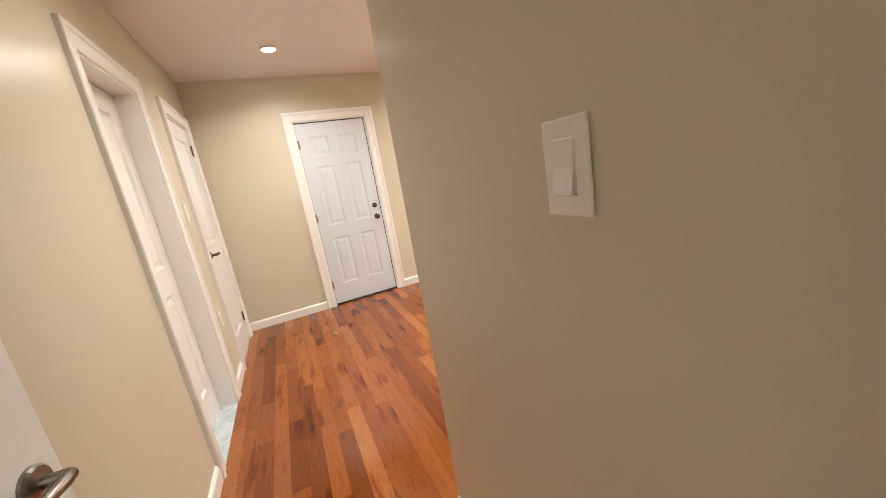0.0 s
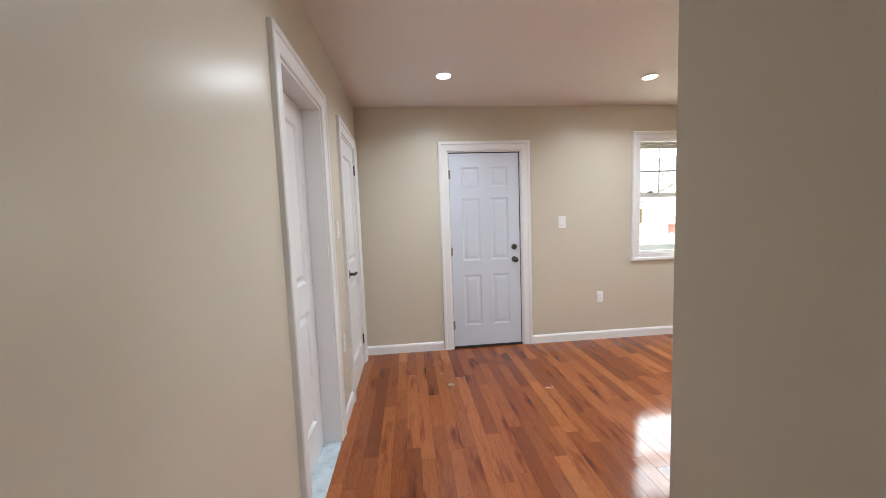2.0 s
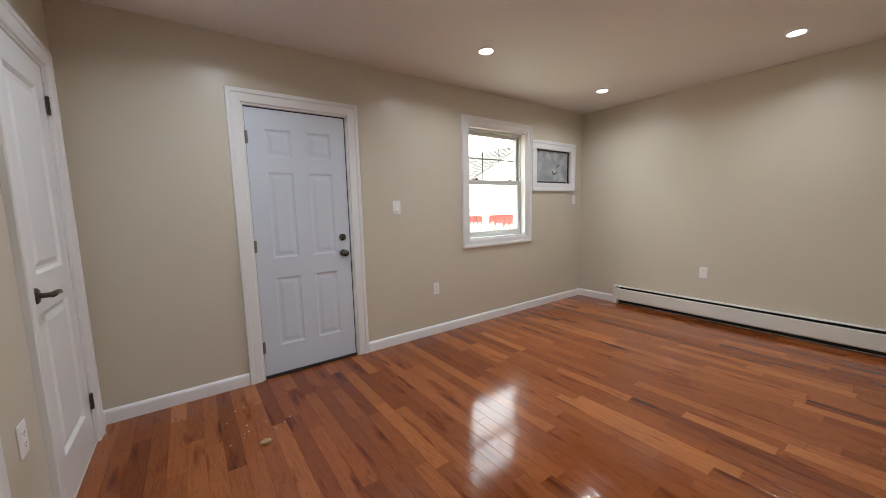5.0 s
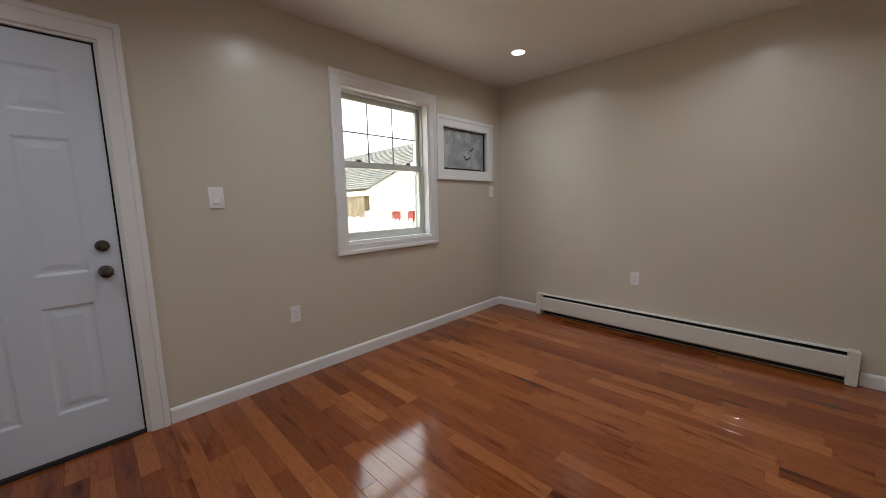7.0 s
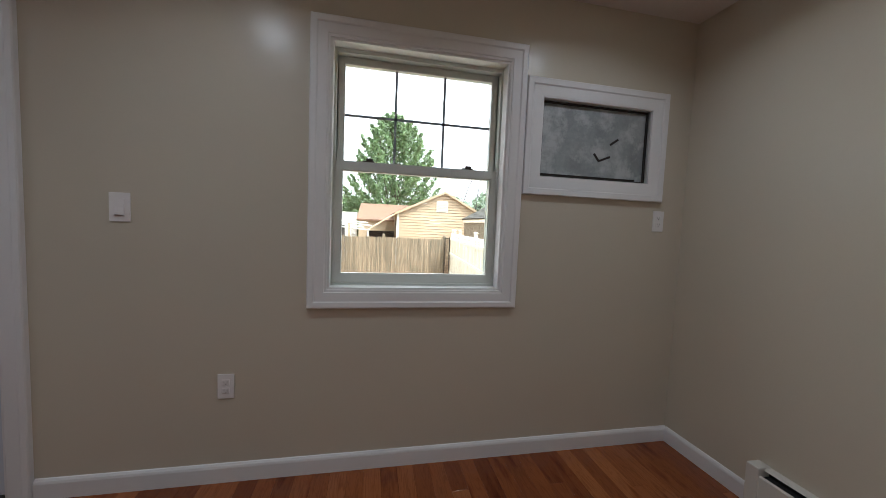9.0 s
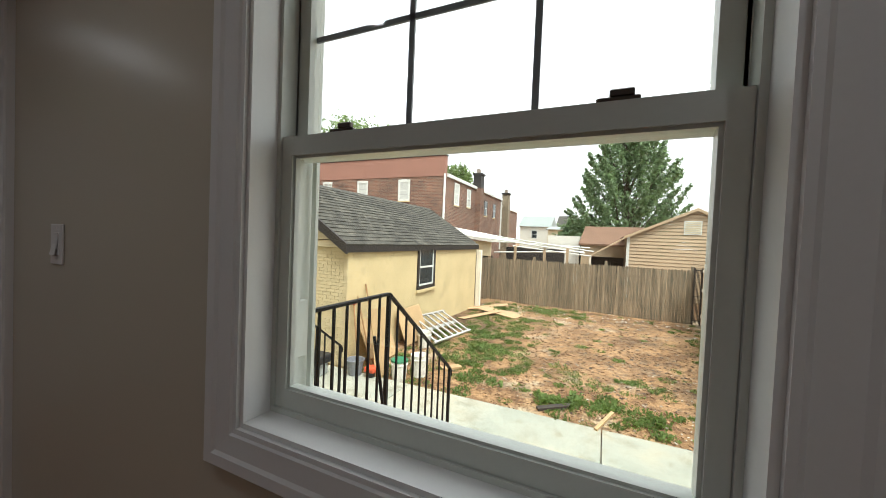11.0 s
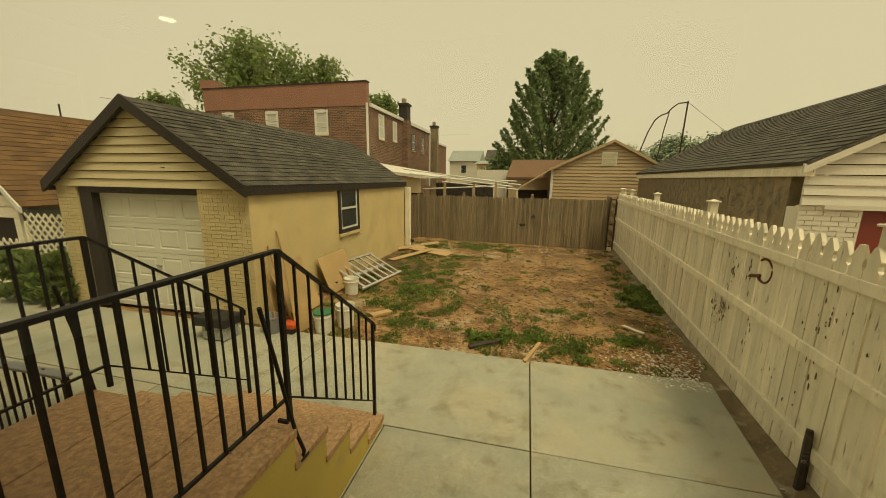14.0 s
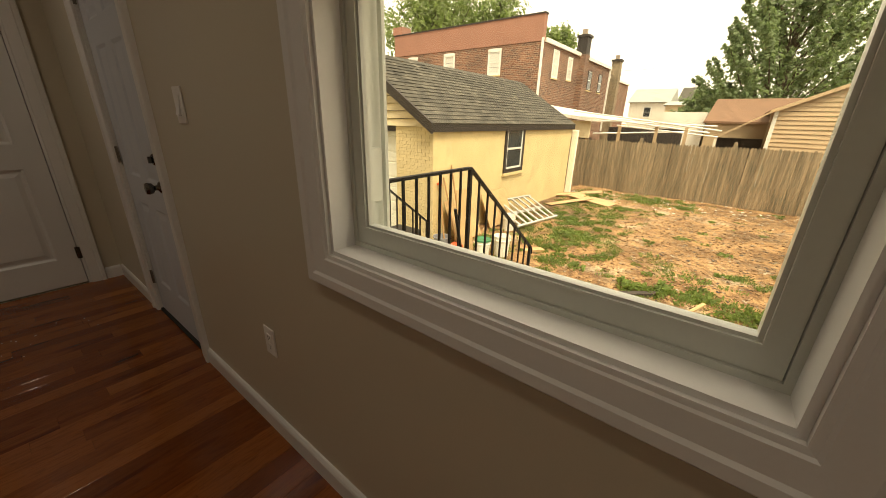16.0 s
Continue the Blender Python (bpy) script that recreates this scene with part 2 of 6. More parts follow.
M_SILLW = paint("grimy_white_sill", (0.62, 0.61, 0.52), 0.6, 0.14, 7, 90, 0.3, stain=(0.40, 0.37, 0.27), amount=0.25)
M_NICKEL = paint("satin_nickel", (0.26, 0.235, 0.205), 0.28, 0.06, 6, 300, 0.02, metal=1.0)
M_KNOB = paint("dark_nickel", (0.13, 0.12, 0.11), 0.2, 0.06, 6, 300, 0.02, metal=1.0)
M_BRONZE = paint("dark_bronze", (0.11, 0.09, 0.075), 0.35, 0.08, 6, 200, 0.02, metal=0.9)
M_DARK = paint("dark_gap", (0.02, 0.018, 0.016), 0.8, 0.1, 5, 50, 0)
M_HEATER = paint("heater_enamel", (0.70, 0.67, 0.60), 0.38, 0.03, 2, 120, 0.02)
M_GALV = paint("galvanised_sheet", (0.36, 0.385, 0.39), 0.45, 0.20, 4.5, 40, 0.10, metal=0.15, stain=(0.52, 0.545, 0.54), amount=0.5)
M_FLOOR = wood_floor()
M_SUB = paint("floor_joint", (0.11, 0.042, 0.016), 0.7, 0.2, 5, 60, 0)
M_TILE = paint("blue_grey_marble", (0.55, 0.62, 0.66), 0.25, 0.15, 9, 60, 0.02, stain=(0.35, 0.45, 0.52))
M_GLASS = glass_pane("window_glass")
M_LED = glow("led_lens", (1.0, 0.93, 0.84), LED_W)
M_STUCCO = paint("yellow_stucco", (0.62, 0.50, 0.27), 0.85, 0.10, 1.3, 110, 0.5, stain=(0.50, 0.40, 0.22), amount=0.22, dist=0.003)
M_SILL = paint("painted_masonry_sill", (0.47, 0.36, 0.13), 0.8, 0.12, 3, 150, 0.5, stain=(0.33, 0.26, 0.11), amount=0.3, dist=0.003)
M_CONC = concrete()
M_GRANITE = paint("exposed_aggregate", (0.46, 0.285, 0.165), 0.8, 0.34, 30, 190, 0.8, stain=(0.27, 0.165, 0.095), amount=0.30, dist=0.002)
M_YELLOWSTEP = paint("mustard_paint", (0.50, 0.38, 0.11), 0.7, 0.08, 1.6, 90, 0.15, stain=(0.40, 0.30, 0.11), amount=0.2)
M_IRON = paint("black_iron", (0.009, 0.009, 0.010), 0.55, 0.2, 8, 120, 0.10, spec=0.25)
M_DIRT = soil()
M_STRIP = paint("damp_packed_soil", (0.20, 0.155, 0.095), 0.95, 0.35, 2.5, 40, 0.8, stain=(0.33, 0.30, 0.23), amount=0.3, dist=0.01)
M_FENCE = paint("weathered_fence", (0.28, 0.215, 0.140), 0.85, 0.36, 2.2, 45, 0.35, stain=(0.14, 0.125, 0.085), amount=0.5, per_object=0.26, stretch=(6, 6, 0.6))
M_FENCE_W = paint("worn_white_paint_fence", (0.80, 0.755, 0.62), 0.75, 0.12, 2.6, 60, 0.3, stain=(0.22, 0.17, 0.11), amount=0.05, per_object=0.13, stretch=(5, 5, 0.8))
M_FENCE_BARE = paint("bare_fence_wood", (0.19, 0.14, 0.09), 0.9, 0.3, 6, 60, 0.4, stretch=(6, 6, 0.6))
M_SHINGLE = paint("dark_shingle", (0.066, 0.062, 0.049), 0.9, 0.42, 2.2, 30, 0.6, stain=(0.125, 0.115, 0.09), amount=0.4, per_object=0.16, dist=0.004)
M_SHINGLE_B = paint("brown_shingle", (0.17, 0.093, 0.040), 0.9, 0.22, 3, 60, 0.5, stain=(0.16, 0.095, 0.05), amount=0.4, per_object=0.22, dist=0.004)
M_SHINGLE_T = paint("tan_brown_roof", (0.20, 0.115, 0.07), 0.9, 0.2, 3, 60, 0.4)
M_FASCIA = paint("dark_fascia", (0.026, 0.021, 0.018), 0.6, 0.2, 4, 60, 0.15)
M_SIDING = paint("cream_siding", (0.60, 0.52, 0.34), 0.55, 0.05, 1.5, 90, 0.08, per_object=0.03)
M_SIDING_T = paint("tan_siding", (0.45, 0.335, 0.205), 0.6, 0.06, 1.5, 90, 0.08, per_object=0.04)
M_SIDING_W = paint("white_siding", (0.68, 0.66, 0.58), 0.6, 0.06, 1.5, 90, 0.08, per_object=0.03)
M_GDOOR = paint("garage_door_white", (0.68, 0.69, 0.62), 0.5, 0.05, 1.5, 100, 0.05, stain=(0.50, 0.50, 0.44), amount=0.08)
M_BRICK_Y = paint("yellow_painted_brick", (0.60, 0.50, 0.30), 0.8, 0.08, 3, 80, 0.3, per_object=0.06)
M_BRICK = paint("red_brick", (0.185, 0.085, 0.058), 0.9, 0.3, 5, 60, 0.4, per_object=0.3)
M_MORTAR_Y = paint("yellow_painted_joint", (0.51, 0.42, 0.245), 0.85, 0.08, 3, 80, 0.3)
M_MORTAR = paint("mortar", (0.30, 0.25, 0.20), 0.95, 0.15, 4, 80, 0.3)
M_PARAPET = paint("brown_red_stucco", (0.30, 0.155, 0.112), 0.85, 0.10, 1.2, 40, 0.2)
M_WIN_DARK = paint("dark_window_glass", (0.035, 0.045, 0.05), 0.08, 0.2, 2, 20, 0)
M_CURTAIN = paint("pale_blind", (0.55, 0.56, 0.52), 0.7, 0.08, 4, 40, 0)
M_ROUGHCAST = paint("rough_stone_wall", (0.29, 0.235, 0.155), 0.95, 0.22, 2.5, 30, 0.9, stain=(0.13, 0.105, 0.075), amount=0.5, dist=0.02)
M_RED = paint("red_door_paint", (0.21, 0.035, 0.026), 0.5, 0.1, 2, 80, 0.05)
# dish grey: shade from the gable is put into this colour
M_DISH = paint("shaded_dish_grey", (0.40, 0.41, 0.385), 0.55, 0.12, 3, 50, 0.05)
M_BLUEGREY = paint("slate_siding", (0.115, 0.135, 0.125), 0.7, 0.1, 2, 60, 0.1)
M_LEAF = paint("maple_leaves", (0.155, 0.205, 0.085), 0.7, 0.5, 1.2, 8, 0)
M_LEAF_D = paint("dark_leaves", (0.145, 0.205, 0.105), 0.7, 0.5, 1.2, 8, 0)
M_WEED = paint("weed_leaves", (0.125, 0.185, 0.052), 0.75, 0.5, 3, 12, 0)
for m_, c_ in ((M_LEAF, (0.30, 0.42, 0.12)), (M_LEAF_D, (0.32, 0.45, 0.19)), (M_WEED, (0.27, 0.38, 0.09))):
    n_, l_ = m_.node_tree.nodes, m_.node_tree.links
    thin, both = n_.new("ShaderNodeBsdfTranslucent"), n_.new("ShaderNodeMixShader")
    thin.inputs[0].default_value = (*c_, 1)
    both.inputs[0].default_value = 0.42
    l_.new(n_["Principled BSDF"].outputs[0], both.inputs[1])
    l_.new(thin.outputs[0], both.inputs[2])
    l_.new(both.outputs[0], n_["Material Output"].inputs[0])
# far skyline crowns: the air's haze is mixed into this pale leaf colour
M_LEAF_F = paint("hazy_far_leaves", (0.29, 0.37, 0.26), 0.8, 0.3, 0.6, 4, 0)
M_BARK = paint("bark", (0.10, 0.075, 0.05), 0.9, 0.25, 6, 40, 0.6, dist=0.01)
M_PLY = paint("plywood", (0.47, 0.32, 0.16), 0.75, 0.12, 2, 60, 0.1, stretch=(1, 1, 8))
M_CARD = paint("cardboard", (0.46, 0.31, 0.17), 0.85, 0.10, 3, 60, 0.1)
M_ALU = paint("aluminium", (0.62, 0.62, 0.60), 0.38, 0.08, 4, 90, 0.05, metal=0.7)
M_BUCKET = paint("white_bucket", (0.70, 0.69, 0.63), 0.45, 0.06, 3, 40, 0.05, stain=(0.40, 0.38, 0.33), amount=0.15)
M_GREENLID = paint("green_lid", (0.02, 0.17, 0.08), 0.45, 0.08, 4, 40, 0)
M_BLACKPL = paint("black_plastic", (0.018, 0.018, 0.02), 0.5, 0.1, 4, 60, 0)
M_GREYPL = paint("grey_plastic", (0.20, 0.21, 0.23), 0.55, 0.1, 4, 60, 0)
M_ORANGE = paint("orange_plastic", (0.55, 0.085, 0.03), 0.5, 0.1, 4, 60, 0)
M_HANDLEWOOD = paint("tool_handle_wood", (0.33, 0.19, 0.08), 0.7, 0.15, 6, 60, 0.1)
M_RUBBLE = paint("plaster_rubble", (0.60, 0.57, 0.50), 0.9, 0.15, 6, 60, 0.2)
M_STONE = paint("pebbles", (0.34, 0.29, 0.22), 0.9, 0.3, 6, 60, 0.3)
M_CLOD = paint("soil_clods", (0.27, 0.165, 0.088), 0.95, 0.3, 6, 50, 0.5)
M_RUST = paint("rust_brown_mark", (0.15, 0.055, 0.030), 0.85, 0.3, 8, 60, 0.4)
M_RUSTBLACK = paint("charred_post", (0.05, 0.04, 0.032), 0.85, 0.3, 6, 60, 0.4)


# ---- mesh helpers ----
def quad_box(bm, x0, x1, y0, y1, z0, z1, m=None):
    vs = [bm.verts.new((x, y, z)) for x in (x0, x1) for y in (y0, y1) for z in (z0, z1)]
    if m is not None:
        for v in vs:
            v.co = m @ v.co
    a, b, c, d, e, f, g, h = vs
    for q in ((a, b, d, c), (e, g, h, f), (a, e, f, b), (c, d, h, g), (a, c, g, e), (b, f, h, d)):
        bm.faces.new(q)
    return vs


def boxes(*bs, bevel=0.0, seg=1, m=None):
    bm = bmesh.new()
    for b in bs:
        quad_box(bm, *b, m)
    if bevel:
        bmesh.ops.bevel(bm, geom=list(bm.edges), offset=bevel, segments=seg, profile=0.5, affect="EDGES", clamp_overlap=True)
    return bm


def finish(name, bm, material, parent=None, label="", smooth=False):
    bmesh.ops.recalc_face_normals(bm, faces=bm.faces)
    me = bpy.data.meshes.new(name)
    bm.to_mesh(me)
    bm.free()
    if smooth:
        for p in me.polygons:
            p.use_smooth = True
    me.materials.append(material)
    ob = new(name, me)
    if parent is not None:
        ob.parent = parent
    if label:
        ob["label"] = label
    return ob


def part(name, bm, material, parent, label="", smooth=False):
    return finish(name, bm, material, parent, label, smooth)


def thing(name, label, category, m=None, group="", kind=""):
    e = new(name)
    e.empty_display_size = 0.1
    tagged(e, label, category, group, kind)
    if m is not None:
        e.matrix_world = m
    return e


def setting(name, bm, material, label, category):
    ob = finish(name, bm, material)
    return tagged(ob, label, category, kind="structure")


def tube(bm, pts, r, sides=8, r2=None):
    """A round or square bar along a line of points."""
    pts = [Vector(p) for p in pts]
    rings = []
    for i, p in enumerate(pts):
        d = (pts[min(i + 1, len(pts) - 1)] - pts[max(i - 1, 0)]).normalized()
        up = Vector((0, 0, 1)) if abs(d.z) < 0.95 else Vector((0, 1, 0))
        u = d.cross(up).normalized()
        v = u.cross(d)
        rr = r if r2 is None else r + (r2 - r) * i / max(1, len(pts) - 1)
        o = math.pi / sides
        rings.append([bm.verts.new(p + (u * math.cos(o + 2 * math.pi * k / sides) + v * math.sin(o + 2 * math.pi * k / sides)) * rr) for k in range(sides)])
    for a, b in zip(rings, rings[1:]):
        for k in range(sides):
            bm.faces.new((a[k], a[(k + 1) % sides], b[(k + 1) % sides], b[k]))
    bm.faces.new(rings[0][::-1])
    bm.faces.new(rings[-1])


def lathe(bm, profile, m, sides=20):
    """Rows of (distance along the axis, radius), turned about local z."""
    rings = []
    for h, r in profile:
        rings.append([bm.verts.new(m @ Vector((r * math.cos(2 * math.pi * k / sides), r * math.sin(2 * math.pi * k / sides), h))) for k in range(sides)])
    for a, b in zip(rings, rings[1:]):
        for k in range(sides):
            bm.faces.new((a[k], a[(k + 1) % sides], b[(k + 1) % sides], b[k]))
    bm.faces.new(rings[0][::-1])
    bm.faces.new(rings[-1])


def casing(u0, u1, w0, w1, profile, closed, m):
    """Trim swept with mitred corners round the opening u0..u1, w0..w1 in a wall's own plane (u across, w up, third axis into the room)."""
    bm = bmesh.new()
    rings = []
    for off, d in profile:
        c = [(u0 - off, w0 - (off if closed else 0)), (u0 - off, w1 + off), (u1 + off, w1 + off), (u1 + off, w0 - (off if closed else 0))]
        rings.append([bm.verts.new(m @ Vector((u, w, d))) for u, w in c])
    k = 4 if closed else 3
    for a, b in zip(rings, rings[1:]):
        for i in range(k):
            bm.faces.new((a[i], a[(i + 1) % 4], b[(i + 1) % 4], b[i]))
    if not closed:
        bm.faces.new([r[0] for r in rings])
        bm.faces.new([r[3] for r in rings][::-1])
    return bm


# a wall's plane (across, up, into the room) laid into the world
NORTH = Matrix(((1, 0, 0, 0), (0, 0, -1, 0), (0, 1, 0, 0), (0, 0, 0, 1)))
WEST = Matrix(((0, 0, 1, 0), (1, 0, 0, 0), (0, 1, 0, 0), (0, 0, 0, 1)))
EAST = Matrix(((0, 0, -1, 0), (1, 0, 0, 0), (0, 1, 0, 0), (0, 0, 0, 1)))
DOOR_TRIM = [(0.0, 0.0), (0.0, 0.013), (0.006, 0.016), (0.058, 0.019), (0.064, 0.025), (0.086, 0.025), (0.090, 0.020), (0.090, 0.0)]
WIN_TRIM = [(0.0, 0.0), (0.0, 0.013), (0.010, 0.014), (0.014, 0.018), (0.055, 0.020), (0.062, 0.025), (0.084, 0.026), (0.090, 0.021), (0.090, 0.0)]
AC_TRIM = [(0.0, 0.0), (0.0, 0.014), (0.012, 0.016), (0.060, 0.018), (0.066, 0.024), (0.094, 0.026), (0.097, 0.022), (0.097, 0.0)]


def wall_grid(bm, u0, u1, w0, w1, d0, d1, holes, m):
    """A wall slab with rectangular openings through it."""
    us = sorted({u0, u1, *[h[0] for h in holes], *[h[1] for h in holes]})
    ws = sorted({w0, w1, *[h[2] for h in holes], *[h[3] for h in holes]})
    for a, b in zip(us, us[1:]):
        run = None
        for c, d in zip(ws, ws[1:]):
            cu, cw = (a + b) / 2, (c + d) / 2
            solid = not any(h[0] < cu < h[1] and h[2] < cw < h[3] for h in holes)
            if solid and run is None:
                run = c
            if run is not None and (not solid or d == ws[-1]):
                quad_box(bm, a, b, run, d if solid else c, d0, d1, m)
                run = None


def panel_face(bm, u0, u1, w0, w1, d, m, sunk=0.014):
    """A moulded panel: a sloped rim, a flat channel and a raised field."""
    rings = []
    for off, dd in ((0, 0), (0.014, -sunk), (0.026, -sunk), (0.052, -0.002)):
        c = [(u0 + off, w0 + off), (u1 - off, w0 + off), (u1 - off, w1 - off), (u0 + off, w1 - off)]
        rings.append([bm.verts.new(m @ Vector((u, w, d + dd))) for u, w in c])
    for a, b in zip(rings, rings[1:]):
        for i in range(4):
            bm.faces.new((a[i], a[(i + 1) % 4], b[(i + 1) % 4], b[i]))
    bm.faces.new(rings[-1])


def door_leaf(parent, w, h, t, panels, material, m, z0=0.012, sunk=0.014):
    """A door leaf in its own plane: stiles and rails round moulded panels, on a core."""
    bm = bmesh.new()
    wall_grid(bm, 0, w, z0, h, -t * 0.45, 0, panels, m)
    quad_box(bm, 0, w, z0, h, -t, -t * 0.46, m)
    leaf = part("door_leaf", bm, material, parent)
    for p in panels:
        pb = bmesh.new()
        panel_face(pb, *p, 0, m, sunk)
        part("panel", pb, material, leaf)
    return leaf


def lever(parent, m, mat_, way=1):
    """A lever set: rose, neck and a curved grip along local x."""
    bm = bmesh.new()
    lathe(bm, [(0, 0.033), (0.006, 0.033), (0.011, 0.028), (0.013, 0.014)], m, 24)
    rose = part("rose", bm, mat_, parent, smooth=False)
    bm = bmesh.new()
    tube(bm, [m @ Vector(p) for p in ((0, 0, 0.012), (0, 0, 0.05))], 0.011, 12)
    part("neck", bm, mat_, rose)
    bm = bmesh.new()
    pts = [(0, 0, 0.048), (0.02 * way, 0, 0.052), (0.05 * way, 0.003, 0.054), (0.08 * way, 0.0, 0.053), (0.11 * way, -0.008, 0.050)]
    tube(bm, [m @ Vector(p) for p in pts], 0.0125, 10, 0.008)
    part("grip", bm, mat_, rose, smooth=True)


def hinge(parent, m, mat_=None):
    bm = bmesh.new()
    tube(bm, [m @ Vector((0, -0.045, 0.004)), m @ Vector((0, 0.045, 0.004))], 0.0065, 8)
    quad_box(bm, -0.014, 0.014, -0.044, 0.044, -0.001, 0.002, m)
    part("hinge", bm, mat_ or M_BRONZE, parent)


# ---- the room and hall ----
XE, YS, XH, YD = 4.945, -3.005, 0.951, -4.06      # east wall, south wall, hall's east wall, doorway wall
EASTW = Matrix.Translation((XE, 0, 0)) @ EAST
HALLE = Matrix.Translation((XH, 0, 0)) @ EAST
ENTRY, WIN, AC = (0.888, 1.655, 0.0, 2.036), (2.935, 3.823, 0.922, 2.11), (4.012, 4.676, 1.540, 1.950)
BATH, CLOSET, HALLDOOR = (-2.10, -1.425, 0.0, 2.03), (-0.860, -0.200, 0.0, 2.035), (0.08, 0.86, 0.0, 2.04)

bm = bmesh.new()
wall_grid(bm, -0.12, XE + 0.12, -0.1, H + 0.15, -0.165, 0, [ENTRY, WIN, AC], NORTH)
setting("wall_north", bm, M_WALL, "cream painted plaster wall with entry door and window", "wall")
bm = bmesh.new()
wall_grid(bm, -7.0, 0.0, -0.1, H + 0.15, -0.14, 0, [BATH, CLOSET], WEST)
setting("wall_west", bm, M_WALL, "cream painted plaster wall with two white doors", "wall")
bm = bmesh.new()
wall_grid(bm, YS - 0.12, 0.0, -0.1, H + 0.15, -0.14, 0, [], EASTW)
setting("wall_east", bm, M_WALL, "cream painted plaster wall above the baseboard heater", "wall")
bm = boxes((XH, XE + 0.12, YS - 0.13, YS, -0.1, H + 0.15), (XH, XH + 0.13, YD, YS - 0.13, -0.1, H + 0.15))
bmesh.ops.remove_doubles(bm, verts=bm.verts, dist=0.0005)
setting("wall_south", bm, M_WALL, "cream painted plaster wall turning into the hall", "wall")
bm = bmesh.new()
wall_grid(bm, 0.0, 2.6, -0.1, H + 0.15, YD, YD + 0.12, [HALLDOOR], Matrix(((1, 0, 0, 0), (0, 0, 1, -0.12), (0, 1, 0, 0), (0, 0, 0, 1))))
setting("wall_hall_end", bm, M_WALL, "cream painted wall round the hall doorway", "wall")
bm = boxes((0.0, 2.6, -7.0, -6.88, -0.1, H + 0.15), (2.6, 2.72, -7.0, YD - 0.12, -0.1, H + 0.15))
setting("wall_back_room", bm, M_WALL, "plain cream walls of the room behind", "wall")
bm = boxes((-1.6, -1.5, -2.6, 0.165, -0.1, H + 0.15), (-1.5, -0.14, -2.6, -2.5, -0.1, H + 0.15), (-1.5, -0.14, -1.25, -1.13, -0.1, H + 0.15), (-1.5, -0.14, 0.045, 0.165, -0.1, H + 0.15))
setting("wall_bath", bm, M_WALL, "plain walls of bathroom and closet behind the doors", "wall")
bm = boxes((-1.6, XE + 0.2, -7.0, 0.165, H, H + 0.15))
setting("ceiling", bm, M_CEIL, "smooth painted ceiling with recessed lights", "ceiling")
bm = boxes((-0.10, XE + 0.12, YD - 0.2, 0.16, -0.14, -0.022), (-1.6, -0.141, -2.6, 0.16, -0.14, -0.004), (0.0, 2.6, -7.0, YD - 0.02, -0.14, -0.001))
FLOOR = setting("floor", bm, M_SUB, "glossy red-brown oak strip floor", "floor")


def baseboard(u0, u1, m):
    bm = bmesh.new()
    prof = [(0.0, 0.0), (0.0, 0.015), (0.070, 0.015), (0.080, 0.012), (0.088, 0.006), (0.090, 0.0)]
    rings = [[bm.verts.new(m @ Vector((u, w, d))) for w, d in prof] for u in (u0, u1)]
    for a, b in zip(range(len(prof) - 1), range(1, len(prof))):
        bm.faces.new((rings[0][a], rings[0][b], rings[1][b], rings[1][a]))
    bm.faces.new(rings[0])
    bm.faces.new(rings[1][::-1])
    setting("baseboard", bm, M_TRIM, "white painted baseboard along the wall", "baseboard")


SOUTHW = Matrix(((1, 0, 0, 0), (0, 0, 1, YS), (0, 1, 0, 0), (0, 0, 0, 1)))
baseboard(0.0, ENTRY[0] - 0.09, NORTH)
baseboard(ENTRY[1] + 0.09, XE, NORTH)
baseboard(-0.110, -0.015, WEST)
baseboard(BATH[1] + 0.09, CLOSET[0] - 0.09, WEST)
baseboard(YD, BATH[0] - 0.09, WEST)
baseboard(-0.52, -0.015, EASTW)
baseboard(YS, -2.84, EASTW)
baseboard(XH, XE - 0.015, SOUTHW)
baseboard(YD + 0.015, YS, HALLE)

# ---- doors ----
SIX = lambda w: [(a, b, c, d) for a, b in ((0.118, w / 2 - 0.055), (w / 2 + 0.055, w - 0.118)) for c, d in ((0.24, 0.77), (0.92, 1.56), (1.67, 1.87))]
TWO = lambda w: [(0.115, w - 0.115, 0.22, 0.875), (0.115, w - 0.115, 1.035, 1.89)]


def door_jamb(parent, o, depth, m, stop=None, back=True):
    u0, u1, w0, w1 = o
    bm = bmesh.new()
    t = 0.018
    for b in ((u0, u0 + t, 0, w1 - t), (u1 - t, u1, 0, w1 - t), (u0, u1, w1 - t, w1)):
        quad_box(bm, *b, -depth, 0.002, m)
    part("jamb", bm, M_TRIM, parent)
    part("casing", casing(u0 + 0.004, u1 - 0.004, 0.0, w1 - 0.004, DOOR_TRIM, False, m), M_TRIM, parent)


